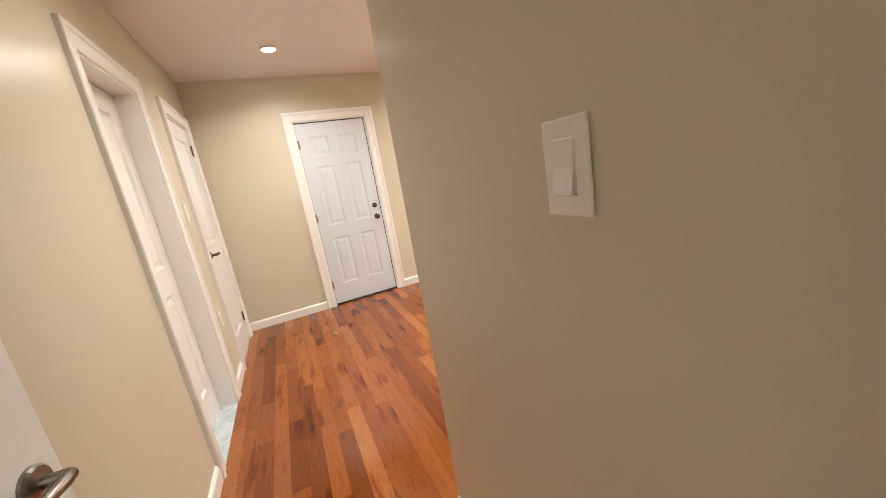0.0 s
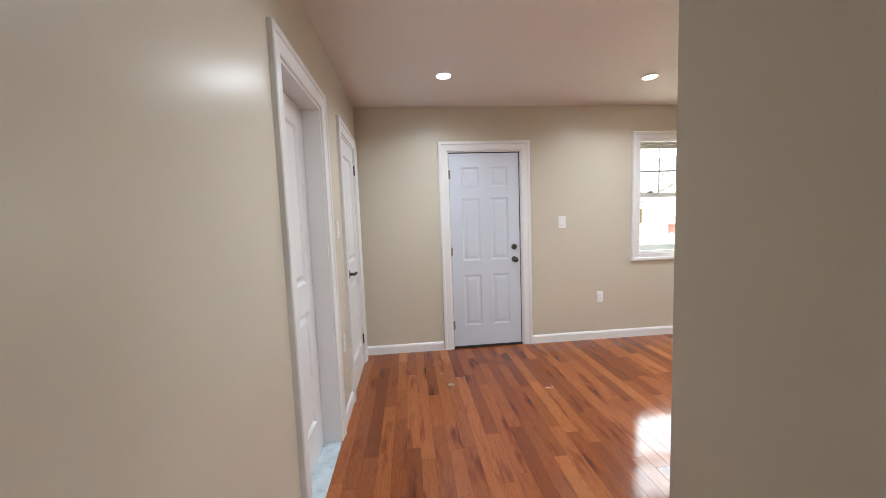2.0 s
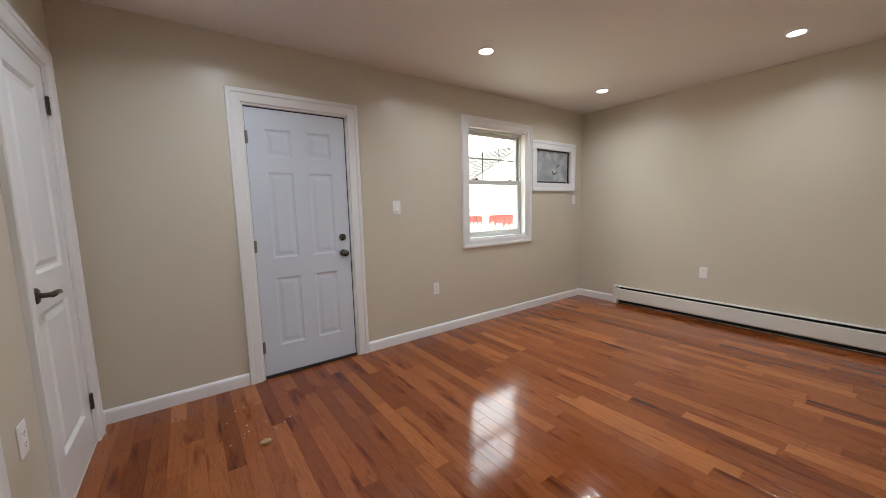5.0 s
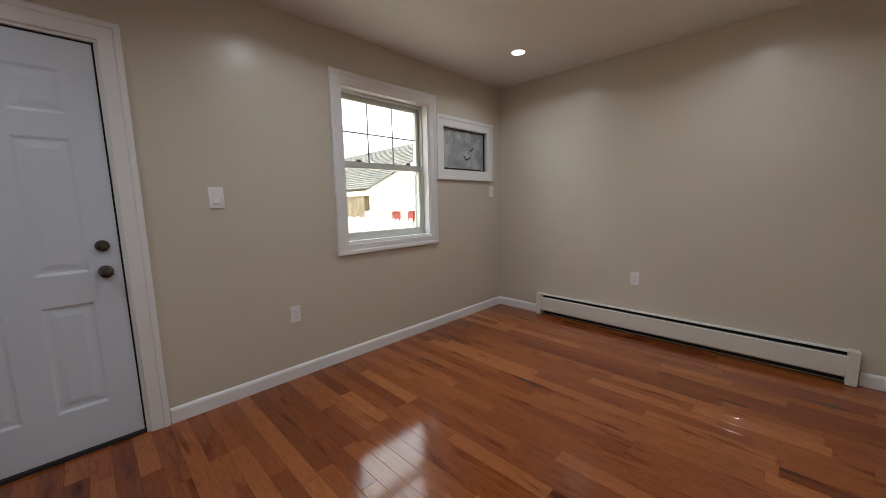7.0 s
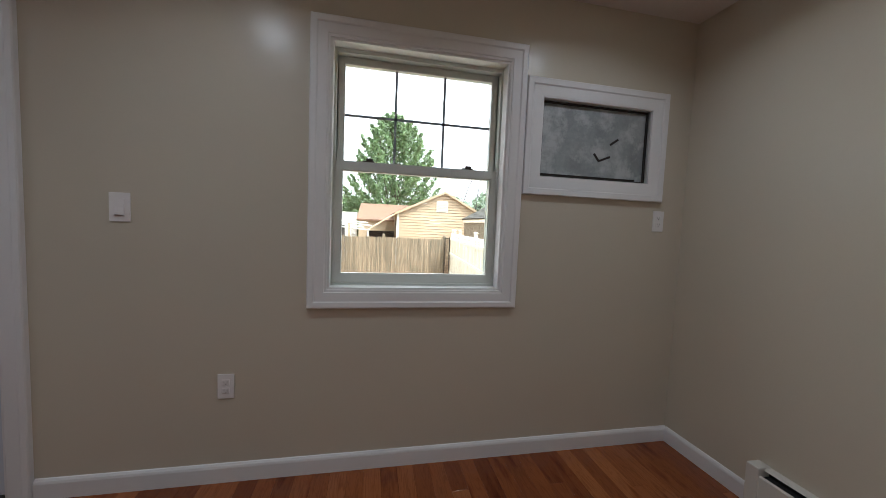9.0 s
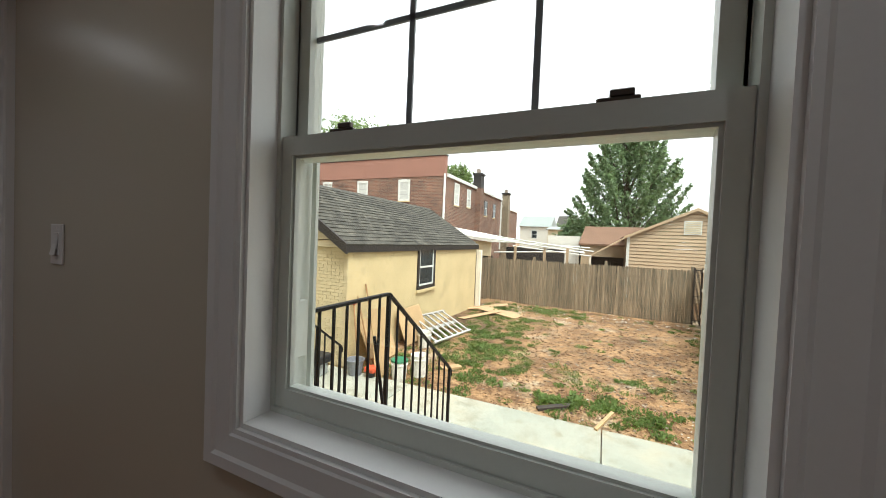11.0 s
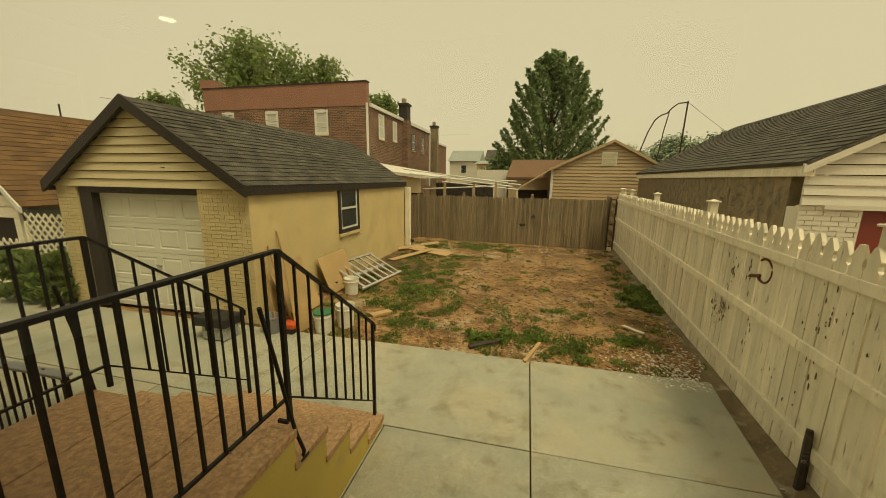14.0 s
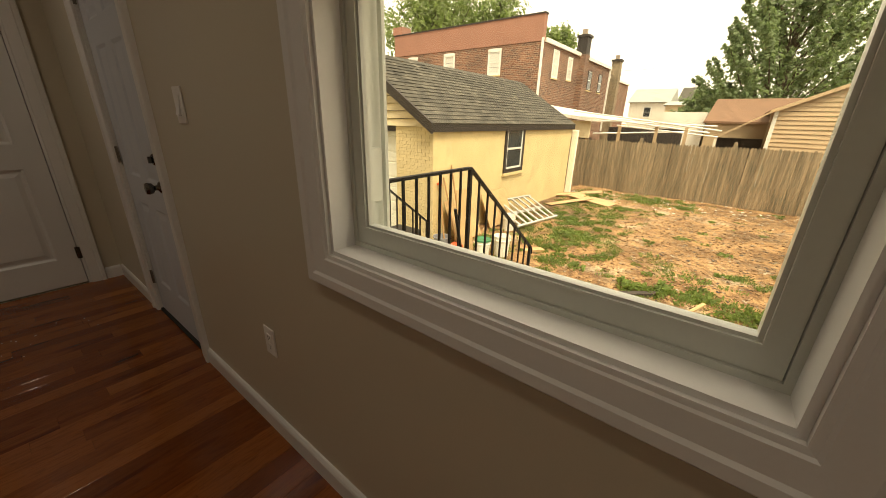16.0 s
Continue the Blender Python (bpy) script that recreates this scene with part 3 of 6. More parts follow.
def entry_door():
    d = thing("door_1", "closed pale grey-white six-panel steel entry door", "door", kind="structure")
    door_jamb(d, ENTRY, 0.165, NORTH)
    w = ENTRY[1] - ENTRY[0] - 0.048
    m = NORTH @ Matrix.Translation((ENTRY[0] + 0.022, 0, -0.012))
    leaf = door_leaf(d, w, 2.008, 0.045, SIX(w), M_DOOR, m, 0.022, 0.007)
    part("threshold", boxes((ENTRY[0] + 0.018, ENTRY[1] - 0.018, -0.002, 0.165, 0.001, 0.018)), M_DARK, d, "black rubber door sweep and sill")
    bm = bmesh.new()
    for b in ((ENTRY[0] + 0.018, ENTRY[0] + 0.0215, 0.02, 2.018), (ENTRY[1] - 0.0255, ENTRY[1] - 0.0185, 0.02, 2.0175), (ENTRY[0] + 0.022, ENTRY[1] - 0.026, 2.0085, 2.0175)):
        quad_box(bm, *b, -0.05, -0.016, NORTH)
    part("weatherstrip", bm, M_DARK, d, "black weatherstrip in the door gap")
    kx = w - 0.062
    bm = bmesh.new()
    lathe(bm, [(0, 0.030), (0.006, 0.030), (0.012, 0.026), (0.020, 0.012), (0.032, 0.012), (0.040, 0.024), (0.056, 0.028), (0.066, 0.024), (0.068, 0.010)], m @ Matrix.Translation((kx, 0.915, 0)), 24)
    part("knob", bm, M_KNOB, leaf, "dark nickel door knob", True)
    bm = bmesh.new()
    lathe(bm, [(0, 0.029), (0.008, 0.028), (0.014, 0.022), (0.016, 0.010)], m @ Matrix.Translation((kx, 1.045, 0)), 24)
    quad_box(bm, kx - 0.005, kx + 0.005, 1.03, 1.06, 0.014, 0.030, m)
    part("deadbolt", bm, M_KNOB, leaf, "dark nickel deadbolt with thumb turn")
    for hz in (0.25, 1.02, 1.80):
        hinge(leaf, NORTH @ Matrix.Translation((ENTRY[0] + 0.020, hz, -0.004)), M_NICKEL)


def closet_door():
    d = thing("door_2", "closed white two-panel closet door with a lever handle", "door", kind="structure")
    door_jamb(d, CLOSET, 0.14, WEST)
    w = CLOSET[1] - CLOSET[0] - 0.044
    m = WEST @ Matrix.Translation((CLOSET[0] + 0.022, 0, -0.004))
    leaf = door_leaf(d, w, 2.012, 0.035, TWO(w), M_DOOR_W, m)
    lever(leaf, m @ Matrix.Translation((0.060, 0.955, 0)), M_BRONZE, 1)
    for hz in (0.25, 1.83):
        hinge(leaf, WEST @ Matrix.Translation((CLOSET[1] - 0.020, hz, 0.002)))


def bath_door():
    d = thing("door_3", "closed white two-panel bathroom door set back in its jamb", "door", kind="structure")
    door_jamb(d, BATH, 0.14, WEST)
    w = BATH[1] - BATH[0] - 0.042
    m = WEST @ Matrix.Translation((BATH[0] + 0.021, 0, -0.098))
    leaf = door_leaf(d, w, 2.008, 0.035, TWO(w), M_DOOR_W, m)
    lever(leaf, m @ Matrix.Translation((0.050, 0.965, 0)), M_BRONZE, 1)
    part("threshold", boxes((-0.14, 0.012, BATH[0] + 0.018, BATH[1] - 0.018, -0.004, 0.010), bevel=0.003), M_TILE, d, "blue-grey marble saddle")


def hall_door():
    d = thing("door_4", "white two-panel door standing open into the hall", "door", kind="structure")
    u = Vector((math.cos(radians(85)), math.sin(radians(85)), 0))
    m = Matrix(((u.x, 0, u.y, 0.062), (u.y, 0, -u.x, -4.035), (0, 1, 0, 0), (0, 0, 0, 1)))
    leaf = door_leaf(d, 0.762, 2.03, 0.035, TWO(0.762), M_DOOR_W, m)
    lever(leaf, m @ Matrix.Translation((0.70, 0.93, 0)), M_NICKEL, -1)
    o = HALLDOOR
    f = Matrix(((1, 0, 0, 0), (0, 0, 1, YD), (0, 1, 0, 0), (0, 0, 0, 1)))
    bm = bmesh.new()
    for b in ((o[0], o[0] + 0.018, 0, o[3] - 0.018), (o[1] - 0.018, o[1], 0, o[3] - 0.018), (o[0], o[1], o[3] - 0.018, o[3])):
        quad_box(bm, *b, -0.12, 0.001, f)
    part("jamb", bm, M_TRIM, d)
    trim = [(a, b) for a, b in DOOR_TRIM if a < 0.07] + [(0.07, 0.0)]
    part("casing", casing(o[0] + 0.004, o[1] - 0.004, 0.0, o[3] - 0.004, trim, False, f), M_TRIM, d)


entry_door()
closet_door()
bath_door()
hall_door()


# ---- window and wall sleeve ----
def frame_bars(u0, u1, w0, w1, bar, d0, d1, m, low=None, high=None):
    bm = bmesh.new()
    low, high = low or bar, high or bar
    for b in ((u0, u0 + bar, w0 + low, w1 - high), (u1 - bar, u1, w0 + low, w1 - high), (u0, u1, w0, w0 + low), (u0, u1, w1 - high, w1)):
        quad_box(bm, *b, d0, d1, m)
    return bm


def window_main():
    u0, u1, w0, w1 = WIN
    d = thing("window_1", "white vinyl double-hung window with grilles in the upper sash", "window", kind="structure")
    part("casing", casing(u0 + 0.003, u1 - 0.003, w0 + 0.003, w1 - 0.003, WIN_TRIM, True, NORTH), M_TRIM, d)
    part("window_frame", frame_bars(u0, u1, w0, w1, 0.014, -0.165, 0.004, NORTH), M_TRIM, d)
    bm = frame_bars(u0 + 0.014, u1 - 0.014, w0 + 0.014, w1 - 0.014, 0.010, -0.162, -0.062, NORTH, low=0.012, high=0.020)
    part("vinyl_frame", bm, M_VINYL, d)
    for uu in (u0 + 0.024, u1 - 0.030):
        part("track", boxes((uu, uu + 0.006, 0.104, 0.112, w0 + 0.03, w1 - 0.04)), M_VINYL, d)
    a, b = u0 + 0.025, u1 - 0.025
    low = part("lower_sash", frame_bars(a, b, w0 + 0.027, 1.560, 0.030, -0.100, -0.068, NORTH, low=0.042, high=0.042), M_VINYL, d)
    pane = part("pane", boxes((a + 0.030, b - 0.030, 0.083, 0.087, w0 + 0.069, 1.518)), M_GLASS, low)
    pane.visible_shadow = False
    bm = frame_bars(a + 0.030, b - 0.030, w0 + 0.069, 1.518, 0.006, -0.096, -0.074, NORTH)
    part("glazing_bead", bm, M_VINYL, low)
    rs = random.Random(4)
    bm = bmesh.new()
    for _ in range(420):
        x, z, q = rs.uniform(a + 0.05, b - 0.05), rs.uniform(1.0, 1.5), rs.uniform(0.00012, 0.00032)
        quad_box(bm, x - q * rs.uniform(0.8, 2.2), x + q, 0.0872, 0.0874, z - q * 0.6, z + q * rs.uniform(0.5, 1.2))
    part("dust_specks", bm, M_STONE, pane, "dust specks on the outside of the glass")["kind"] = "stuff"
    up = part("upper_sash", frame_bars(a, b, 1.515, w1 - 0.036, 0.036, -0.136, -0.104, NORTH, low=0.040, high=0.036), M_VINYL, d)
    pane = part("pane", boxes((a + 0.036, b - 0.036, 0.118, 0.122, 1.555, w1 - 0.072)), M_GLASS, up)
    pane.visible_shadow = False
    g0, g1, h0, h1 = a + 0.036, b - 0.036, 1.555, w1 - 0.072
    for k in (1, 2):
        x = g0 + (g1 - g0) * k / 3
        part("grille", boxes((x - 0.006, x + 0.006, 0.123, 0.128, h0, h1)), M_GREYPL, up)
    part("grille", boxes((g0, g1, 0.123, 0.128, (h0 + h1) / 2 - 0.006, (h0 + h1) / 2 + 0.006)), M_GREYPL, up)
    for x in (a + 0.16, b - 0.16):
        lock = part("sash_lock", boxes((x - 0.03, x + 0.03, 0.072, 0.098, 1.560, 1.568), (x - 0.012, x + 0.022, 0.074, 0.086, 1.568, 1.580), bevel=0.002), M_BRONZE, low)
    part("stop_block", boxes((u0 + 0.0245, u0 + 0.040, 0.1045, 0.143, 1.045, 1.185), bevel=0.003), M_VINYL, d)
    bm = bmesh.new()
    for v in quad_box(bm, u0 + 0.002, u1 - 0.002, 0.1655, 0.277, w0 - 0.045, w0 - 0.0005):
        v.co.z -= 0.070 * (v.co.y > 0.2)
    bmesh.ops.bevel(bm, geom=list(bm.edges), offset=0.004, segments=2, affect="EDGES")
    part("outer_sill", bm, M_SILLW, d, "white sloping outer sill, grimy")
    part("insect_screen_rail", frame_bars(u0 + 0.034, u1 - 0.034, w0 + 0.03, w1 - 0.04, 0.014, -0.160, -0.150, NORTH), M_VINYL, d)


window_main()


def ac_sleeve():
    u0, u1, w0, w1 = AC
    d = thing("wall_sleeve", "white framed wall opening closed with a smudged grey metal sheet", "wall sleeve", kind="structure")
    part("casing", casing(u0, u1, w0, w1, AC_TRIM, True, NORTH), M_TRIM, d)
    part("sleeve", frame_bars(u0, u1, w0, w1, 0.006, -0.165, 0.002, NORTH), M_ALU, d)
    part("dark_edge", frame_bars(u0 + 0.006, u1 - 0.006, w0 + 0.006, w1 - 0.006, 0.007, -0.024, -0.010, NORTH), M_FASCIA, d)
    part("metal_sheet", boxes((u0 + 0.006, u1 - 0.006, 0.025, 0.029, w0 + 0.006, w1 - 0.006)), M_GALV, d, "smudged grey galvanised sheet")
    bm = bmesh.new()
    for x, z, ln, an in ((4.365, 1.672, 0.055, -50), (4.415, 1.668, 0.075, 22), (4.470, 1.765, 0.06, 35)):
        quad_box(bm, -ln / 2, ln / 2, -0.006, 0.006, -0.0015, 0.001, Matrix.Translation((x, 0.0235, z)) @ Matrix.Rotation(radians(-an), 4, "Y") @ Matrix.Rotation(radians(90), 4, "X"))
    part("torn_tape", bm, M_FASCIA, d, "dark torn scraps of tape")
    part("lower_lip", boxes((u0 + 0.014, u1 - 0.07, 0.008, 0.024, w0 + 0.0135, w0 + 0.022)), M_FASCIA, d)


ac_sleeve()


# ---- fittings ----
def cover_plate(name, label, cat, m, w=0.072, h=0.118, kind="outlet"):
    d = thing(name, label, cat, group="white wall plates")
    d.matrix_world = m
    k = Matrix.Identity(4)
    bm = boxes((-w / 2, w / 2, -h / 2, h / 2, 0.0005, 0.006), bevel=0.003, seg=2)
    part("plate", bm, M_PLASTIC, d)
    s = h / 0.118
    if kind == "rocker":
        part("rocker_frame", boxes((-0.018 * s, 0.018 * s, -0.035 * s, 0.035 * s, 0.005, 0.0075), bevel=0.001), M_PLASTIC, d)
        bm = bmesh.new()
        r = [(-0.031, 0.0165), (0.0, 0.0095), (0.031, 0.0082)]
        vs = [[bm.verts.new((x * s, y * s, z)) for x in (-0.0155, 0.0155)] for y, z in r]
        for a, b in zip(vs, vs[1:]):
            bm.faces.new((a[0], a[1], b[1], b[0]))
        lo = [bm.verts.new((x * s, -0.031 * s, 0.006)) for x in (-0.0155, 0.0155)]
        bm.faces.new((lo[0], lo[1], vs[0][1], vs[0][0]))
        part("rocker", bm, M_PLASTIC, d)
        # thin grey strip paints the shadow line below the rocker
        part("shadow_strip", boxes((-0.016 * s, 0.016 * s, -0.0325 * s, -0.0315 * s, 0.0076, 0.0080)), M_GREYPL, d)
    else:
        for cy in (-0.0195, 0.0195):
            o = part("socket", boxes((-0.0165, 0.0165, cy - 0.0135, cy + 0.0135, 0.005, 0.0078), bevel=0.002), M_PLASTIC, d)
            part("slots", boxes((-0.008, -0.006, cy - 0.002, cy + 0.006, 0.0079, 0.0083), (0.006, 0.008, cy - 0.002, cy + 0.006, 0.0079, 0.0083), (-0.002, 0.002, cy - 0.010, cy - 0.006, 0.0079, 0.0083)), M_DARK, o)
    for sy in ((-0.048, 0.048) if kind == "rocker" else (0.0,)):
        part("screw", boxes((-0.003, 0.003, sy * s - 0.003, sy * s + 0.003, 0.0062, 0.0072)), M_PLASTIC, d)
    return d


def on(m, u, w):
    return m @ Matrix.Translation((u, w, 0))


cover_plate("light_switch", "white rocker light switch beside the entry door", "light switch", on(NORTH, 2.082, 1.280), 0.080, 0.125, "rocker")
cover_plate("wall_outlet", "white duplex outlet low on the window wall", "outlet", on(NORTH, 2.496, 0.465))
cover_plate("wall_outlet", "white outlet below the framed wall sleeve", "outlet", on(NORTH, 4.774, 1.333))
cover_plate("wall_outlet", "white duplex outlet above the baseboard heater", "outlet", on(EASTW, -1.477, 0.514))
cover_plate("light_switch", "white rocker light switch between two white doors", "light switch", on(WEST, -1.13, 1.315), 0.076, 0.122, "rocker")
cover_plate("wall_outlet", "white outlet low between two white doors", "outlet", on(WEST, -1.13, 0.525))
cover_plate("light_switch", "large white rocker switch on the hall wall", "light switch", on(HALLE, -3.726, 1.298), 0.080, 0.128, "rocker")


def downlight(x, y):
    d = thing("recessed_light", "round white recessed LED ceiling light, lit", "ceiling light", group="recessed ceiling lights")
    d.location = (x, y, H)
    bm = bmesh.new()
    lathe(bm, [(0.001, 0.060), (-0.006, 0.062), (-0.010, 0.058), (-0.010, 0.050), (-0.004, 0.048)], Matrix.Identity(4), 28)
    part("trim_ring", bm, M_PLASTIC, d)
    bm = bmesh.new()
    lathe(bm, [(-0.0102, 0.049), (-0.0106, 0.049)], Matrix.Identity(4), 28)
    part("lens", bm, M_LED, d, "glowing lens")


for lx, ly in LAMPS + [BACK_LAMP]:
    downlight(lx, ly)


def heater():
    d = thing("baseboard_heater", "long cream metal baseboard heater along the wall", "baseboard heater")
    y0, y1 = -2.83, -0.53
    for a, b in ((y0, y0 + 0.055), (y1 - 0.055, y1)):
        part("end_cap", boxes((XE - 0.074, XE - 0.001, a, b, 0.004, 0.232), bevel=0.005, seg=2), M_HEATER, d)
    bm = bmesh.new()
    prof = [(XE - 0.001, 0.225), (XE - 0.030, 0.225), (XE - 0.040, 0.218), (XE - 0.034, 0.214), (XE - 0.004, 0.214), (XE - 0.001, 0.214)]
    rings = [[bm.verts.new((x, y, z)) for x, z in prof] for y in (y0 + 0.055, y1 - 0.055)]
    for i in range(len(prof)):
        bm.faces.new((rings[0][i], rings[0][(i + 1) % 6], rings[1][(i + 1) % 6], rings[1][i]))
    part("top_hood", bm, M_HEATER, d)
    bm = bmesh.new()
    prof = [(XE - 0.060, 0.198), (XE - 0.068, 0.192), (XE - 0.068, 0.062), (XE - 0.060, 0.052), (XE - 0.057, 0.052), (XE - 0.064, 0.066), (XE - 0.064, 0.190), (XE - 0.058, 0.196)]
    rings = [[bm.verts.new((x, y, z)) for x, z in prof] for y in (y0 + 0.055, y1 - 0.055)]
    for i in range(len(prof)):
        bm.faces.new((rings[0][i], rings[0][(i + 1) % 8], rings[1][(i + 1) % 8], rings[1][i]))
    part("front_panel", bm, M_HEATER, d)
    # damper coloured near-black so that the top slot looks deep in shade
    part("damper", boxes((XE - 0.055, XE - 0.020, y0 + 0.06, y1 - 0.06, 0.190, 0.193)), M_DARK, d)
    part("back_plate", boxes((XE - 0.010, XE - 0.001, y0 + 0.055, y1 - 0.055, 0.010, 0.212)), M_DARK, d)
    part("fin_element", boxes((XE - 0.055, XE - 0.012, y0 + 0.06, y1 - 0.06, 0.085, 0.14)), M_FASCIA, d)


heater()

scrap = thing("paper_scrap", "small crumpled scrap of clear tape on the floor", "scrap")
bm = bmesh.new()
random.seed(3)
bmesh.ops.create_icosphere(bm, subdivisions=2, radius=1.0, matrix=Matrix.Translation((0.768, -0.82, 0.012)) @ Matrix.Diagonal((0.028, 0.018, 0.012, 1)))
for v in bm.verts:
    v.co += Vector((random.uniform(-0.006, 0.006), random.uniform(-0.005, 0.005), random.uniform(-0.004, 0.004)))
    v.co.z = max(v.co.z, 0.0005)
part("wad", bm, M_CARD, scrap)
bm = bmesh.new()
for _ in range(14):
    x, y = random.uniform(0.6, 0.95), random.uniform(-0.75, -0.25)
    r = random.uniform(0.002, 0.005)
    quad_box(bm, x - r, x + r, y - r * 0.6, y + r * 0.6, 0.0004, 0.0015)
tagged(finish("paint_chips", bm, M_RUBBLE), "tiny white paint chips scattered on the floor", "debris", kind="stuff")


# ---- outdoors: materials of pieces ----
def island_tint(m, amount):
    """Vary the tone of each separate piece in a joined mesh."""
    n, l = m.node_tree.nodes, m.node_tree.links
    b = n["Principled BSDF"]
    src = b.inputs["Base Color"].links[0].from_socket
    geo, mr, hs = n.new("ShaderNodeNewGeometry"), n.new("ShaderNodeMapRange"), n.new("ShaderNodeHueSaturation")
    mr.inputs[3].default_value, mr.inputs[4].default_value = 1 - amount, 1 + amount
    l.new(geo.outputs["Random Per Island"], mr.inputs[0])
    l.new(mr.outputs[0], hs.inputs["Value"])
    l.new(src, hs.inputs["Color"])
    l.new(hs.outputs[0], b.inputs["Base Color"])
    return m


for m_, k_ in ((M_SHINGLE, 0.20), (M_SHINGLE_B, 0.30), (M_SHINGLE_T, 0.2), (M_LEAF, 0.5), (M_LEAF_D, 0.5), (M_WEED, 0.45), (M_RUBBLE, 0.25), (M_STONE, 0.35), (M_CLOD, 0.45)):
    island_tint(m_, k_)


def far_brick():
    m, n, l, b = nodes_of("far_red_brick")
    tc, sp, ad, cb = n.new("ShaderNodeTexCoord"), n.new("ShaderNodeSeparateXYZ"), n.new("ShaderNodeMath"), n.new("ShaderNodeCombineXYZ")
    l.new(tc.outputs["Object"], sp.inputs[0])
    l.new(sp.outputs[0], ad.inputs[0])
    l.new(sp.outputs[1], ad.inputs[1])
    l.new(ad.outputs[0], cb.inputs[0])
    l.new(sp.outputs[2], cb.inputs[1])
    br = n.new("ShaderNodeTexBrick")
    br.inputs["Color1"].default_value, br.inputs["Color2"].default_value, br.inputs["Mortar"].default_value = (0.235, 0.110, 0.070, 1), (0.085, 0.046, 0.036, 1), (0.33, 0.265, 0.205, 1)
    br.inputs["Scale"].default_value, br.inputs["Brick Width"].default_value, br.inputs["Row Height"].default_value, br.inputs["Mortar Size"].default_value = 1.0, 0.25, 0.105, 0.012
    l.new(cb.outputs[0], br.inputs[0])
    no = n.new("ShaderNodeTexNoise")
    no.inputs["Scale"].default_value, no.inputs["Detail"].default_value = 0.9, 6
    l.new(tc.outputs["Object"], no.inputs[0])
    r = ramp(n, [(0.3, (0.65, 0.65, 0.65)), (0.7, (1.15, 1.1, 1.05))])
    l.new(no.outputs[0], r.inputs[0])
    mx = n.new("ShaderNodeMix")
    mx.data_type, mx.blend_type = "RGBA", "MULTIPLY"
    mx.inputs[0].default_value = 1.0
    l.new(br.outputs[0], mx.inputs[6])
    l.new(r.outputs[0], mx.inputs[7])
    l.new(mx.outputs[2], b.inputs["Base Color"])
    b.inputs["Roughness"].default_value = 0.9
    return m


M_FARBRICK = far_brick()

# ---- ground, yard and paving ----
bm = bmesh.new()
quad_box(bm, -900, 900, -700, 1500, G - 0.5, G - 0.06)
setting("ground", bm, M_DIRT, "bare brown ground running to the horizon", "ground")


def fence_x(y):
    return 5.827 + 0.0676 * y


bm = bmesh.new()
NX, NY = 90, 110
grid = []
for j in range(NY + 1):
    row = []
    for i in range(NX + 1):
        x, y = -1.0 + 8.2 * i / NX, 4.86 + 10.6 * j / NY
        edge = min(1.0, (y - 4.86) / 0.5)
        z = G - 0.045 + edge * (0.035 + 0.06 * noise.noise((x * 0.6, y * 0.6, 1)) + 0.035 * noise.noise((x * 2.3, y * 2.3, 5)) + 0.016 * noise.noise((x * 8, y * 8, 3)))
        row.append(bm.verts.new((x, y, z)))
    grid.append(row)
for a, b in zip(grid, grid[1:]):
    for i in range(NX):
        bm.faces.new((a[i], a[i + 1], b[i + 1], b[i]))
YARD = finish("yard_soil", bm, M_DIRT, smooth=True)
tagged(YARD, "uneven bare orange-brown soil of the back yard", "soil", kind="structure")


def yard_z(x, y):
    edge = max(0.0, min(1.0, (y - 4.86) / 0.5))
    if y < 4.86:
        return G
    return G - 0.045 + edge * (0.035 + 0.06 * noise.noise((x * 0.6, y * 0.6, 1)) + 0.035 * noise.noise((x * 2.3, y * 2.3, 5)) + 0.016 * noise.noise((x * 8, y * 8, 3)))


PAVE = thing("pavement", "pale grey-green concrete slabs with tooled joints", "pavement", kind="structure")


def slab(pts):
    bm = bmesh.new()
    lo = [bm.verts.new((x, y, G - 0.12)) for x, y in pts]
    hi = [bm.verts.new((x, y, G)) for x, y in pts]
    face = bm.faces.new(hi)
    bm.faces.new(lo[::-1])
    for i in range(4):
        bm.faces.new((lo[i], lo[(i + 1) % 4], hi[(i + 1) % 4], hi[i]))
    top = list(face.edges)
    # a trowelled margin, then the broomed field a little proud of it
    bmesh.ops.inset_region(bm, faces=[face], thickness=0.055)
    bmesh.ops.inset_region(bm, faces=[face], thickness=0.010, depth=0.005)
    bmesh.ops.bevel(bm, geom=top, offset=0.012, segments=2, affect="EDGES")
    part("slab", bm, M_CONC, PAVE)


ys = [0.19, 3.115, 4.90]
for ja, jb in zip(ys, ys[1:]):
    xs = [-9.0, -4.2, -0.75, 2.23, 3.725] if ja < 1 else [-9.0, -4.2, 0.63, 3.725]
    for ia, ib in zip(xs, xs[1:]):
        slab([(ia + 0.007, ja + 0.007), (ib - 0.007, ja + 0.007), (ib - 0.007, jb - 0.007), (ia + 0.007, jb - 0.007)])
    slab([(3.732, ja + 0.004), (5.40 + 0.13 * (ja - 0.29), ja + 0.004), (5.40 + 0.13 * (jb - 0.29), jb - 0.004), (3.732, jb - 0.004)])
slab([(-12.0, 4.904), (-5.3, 4.904), (-5.3, 9.0), (-12.0, 9.0)])
bm = bmesh.new()
quad_box(bm, 5.3, 7.3, 0.3, 4.87, G - 0.3, G - 0.05)
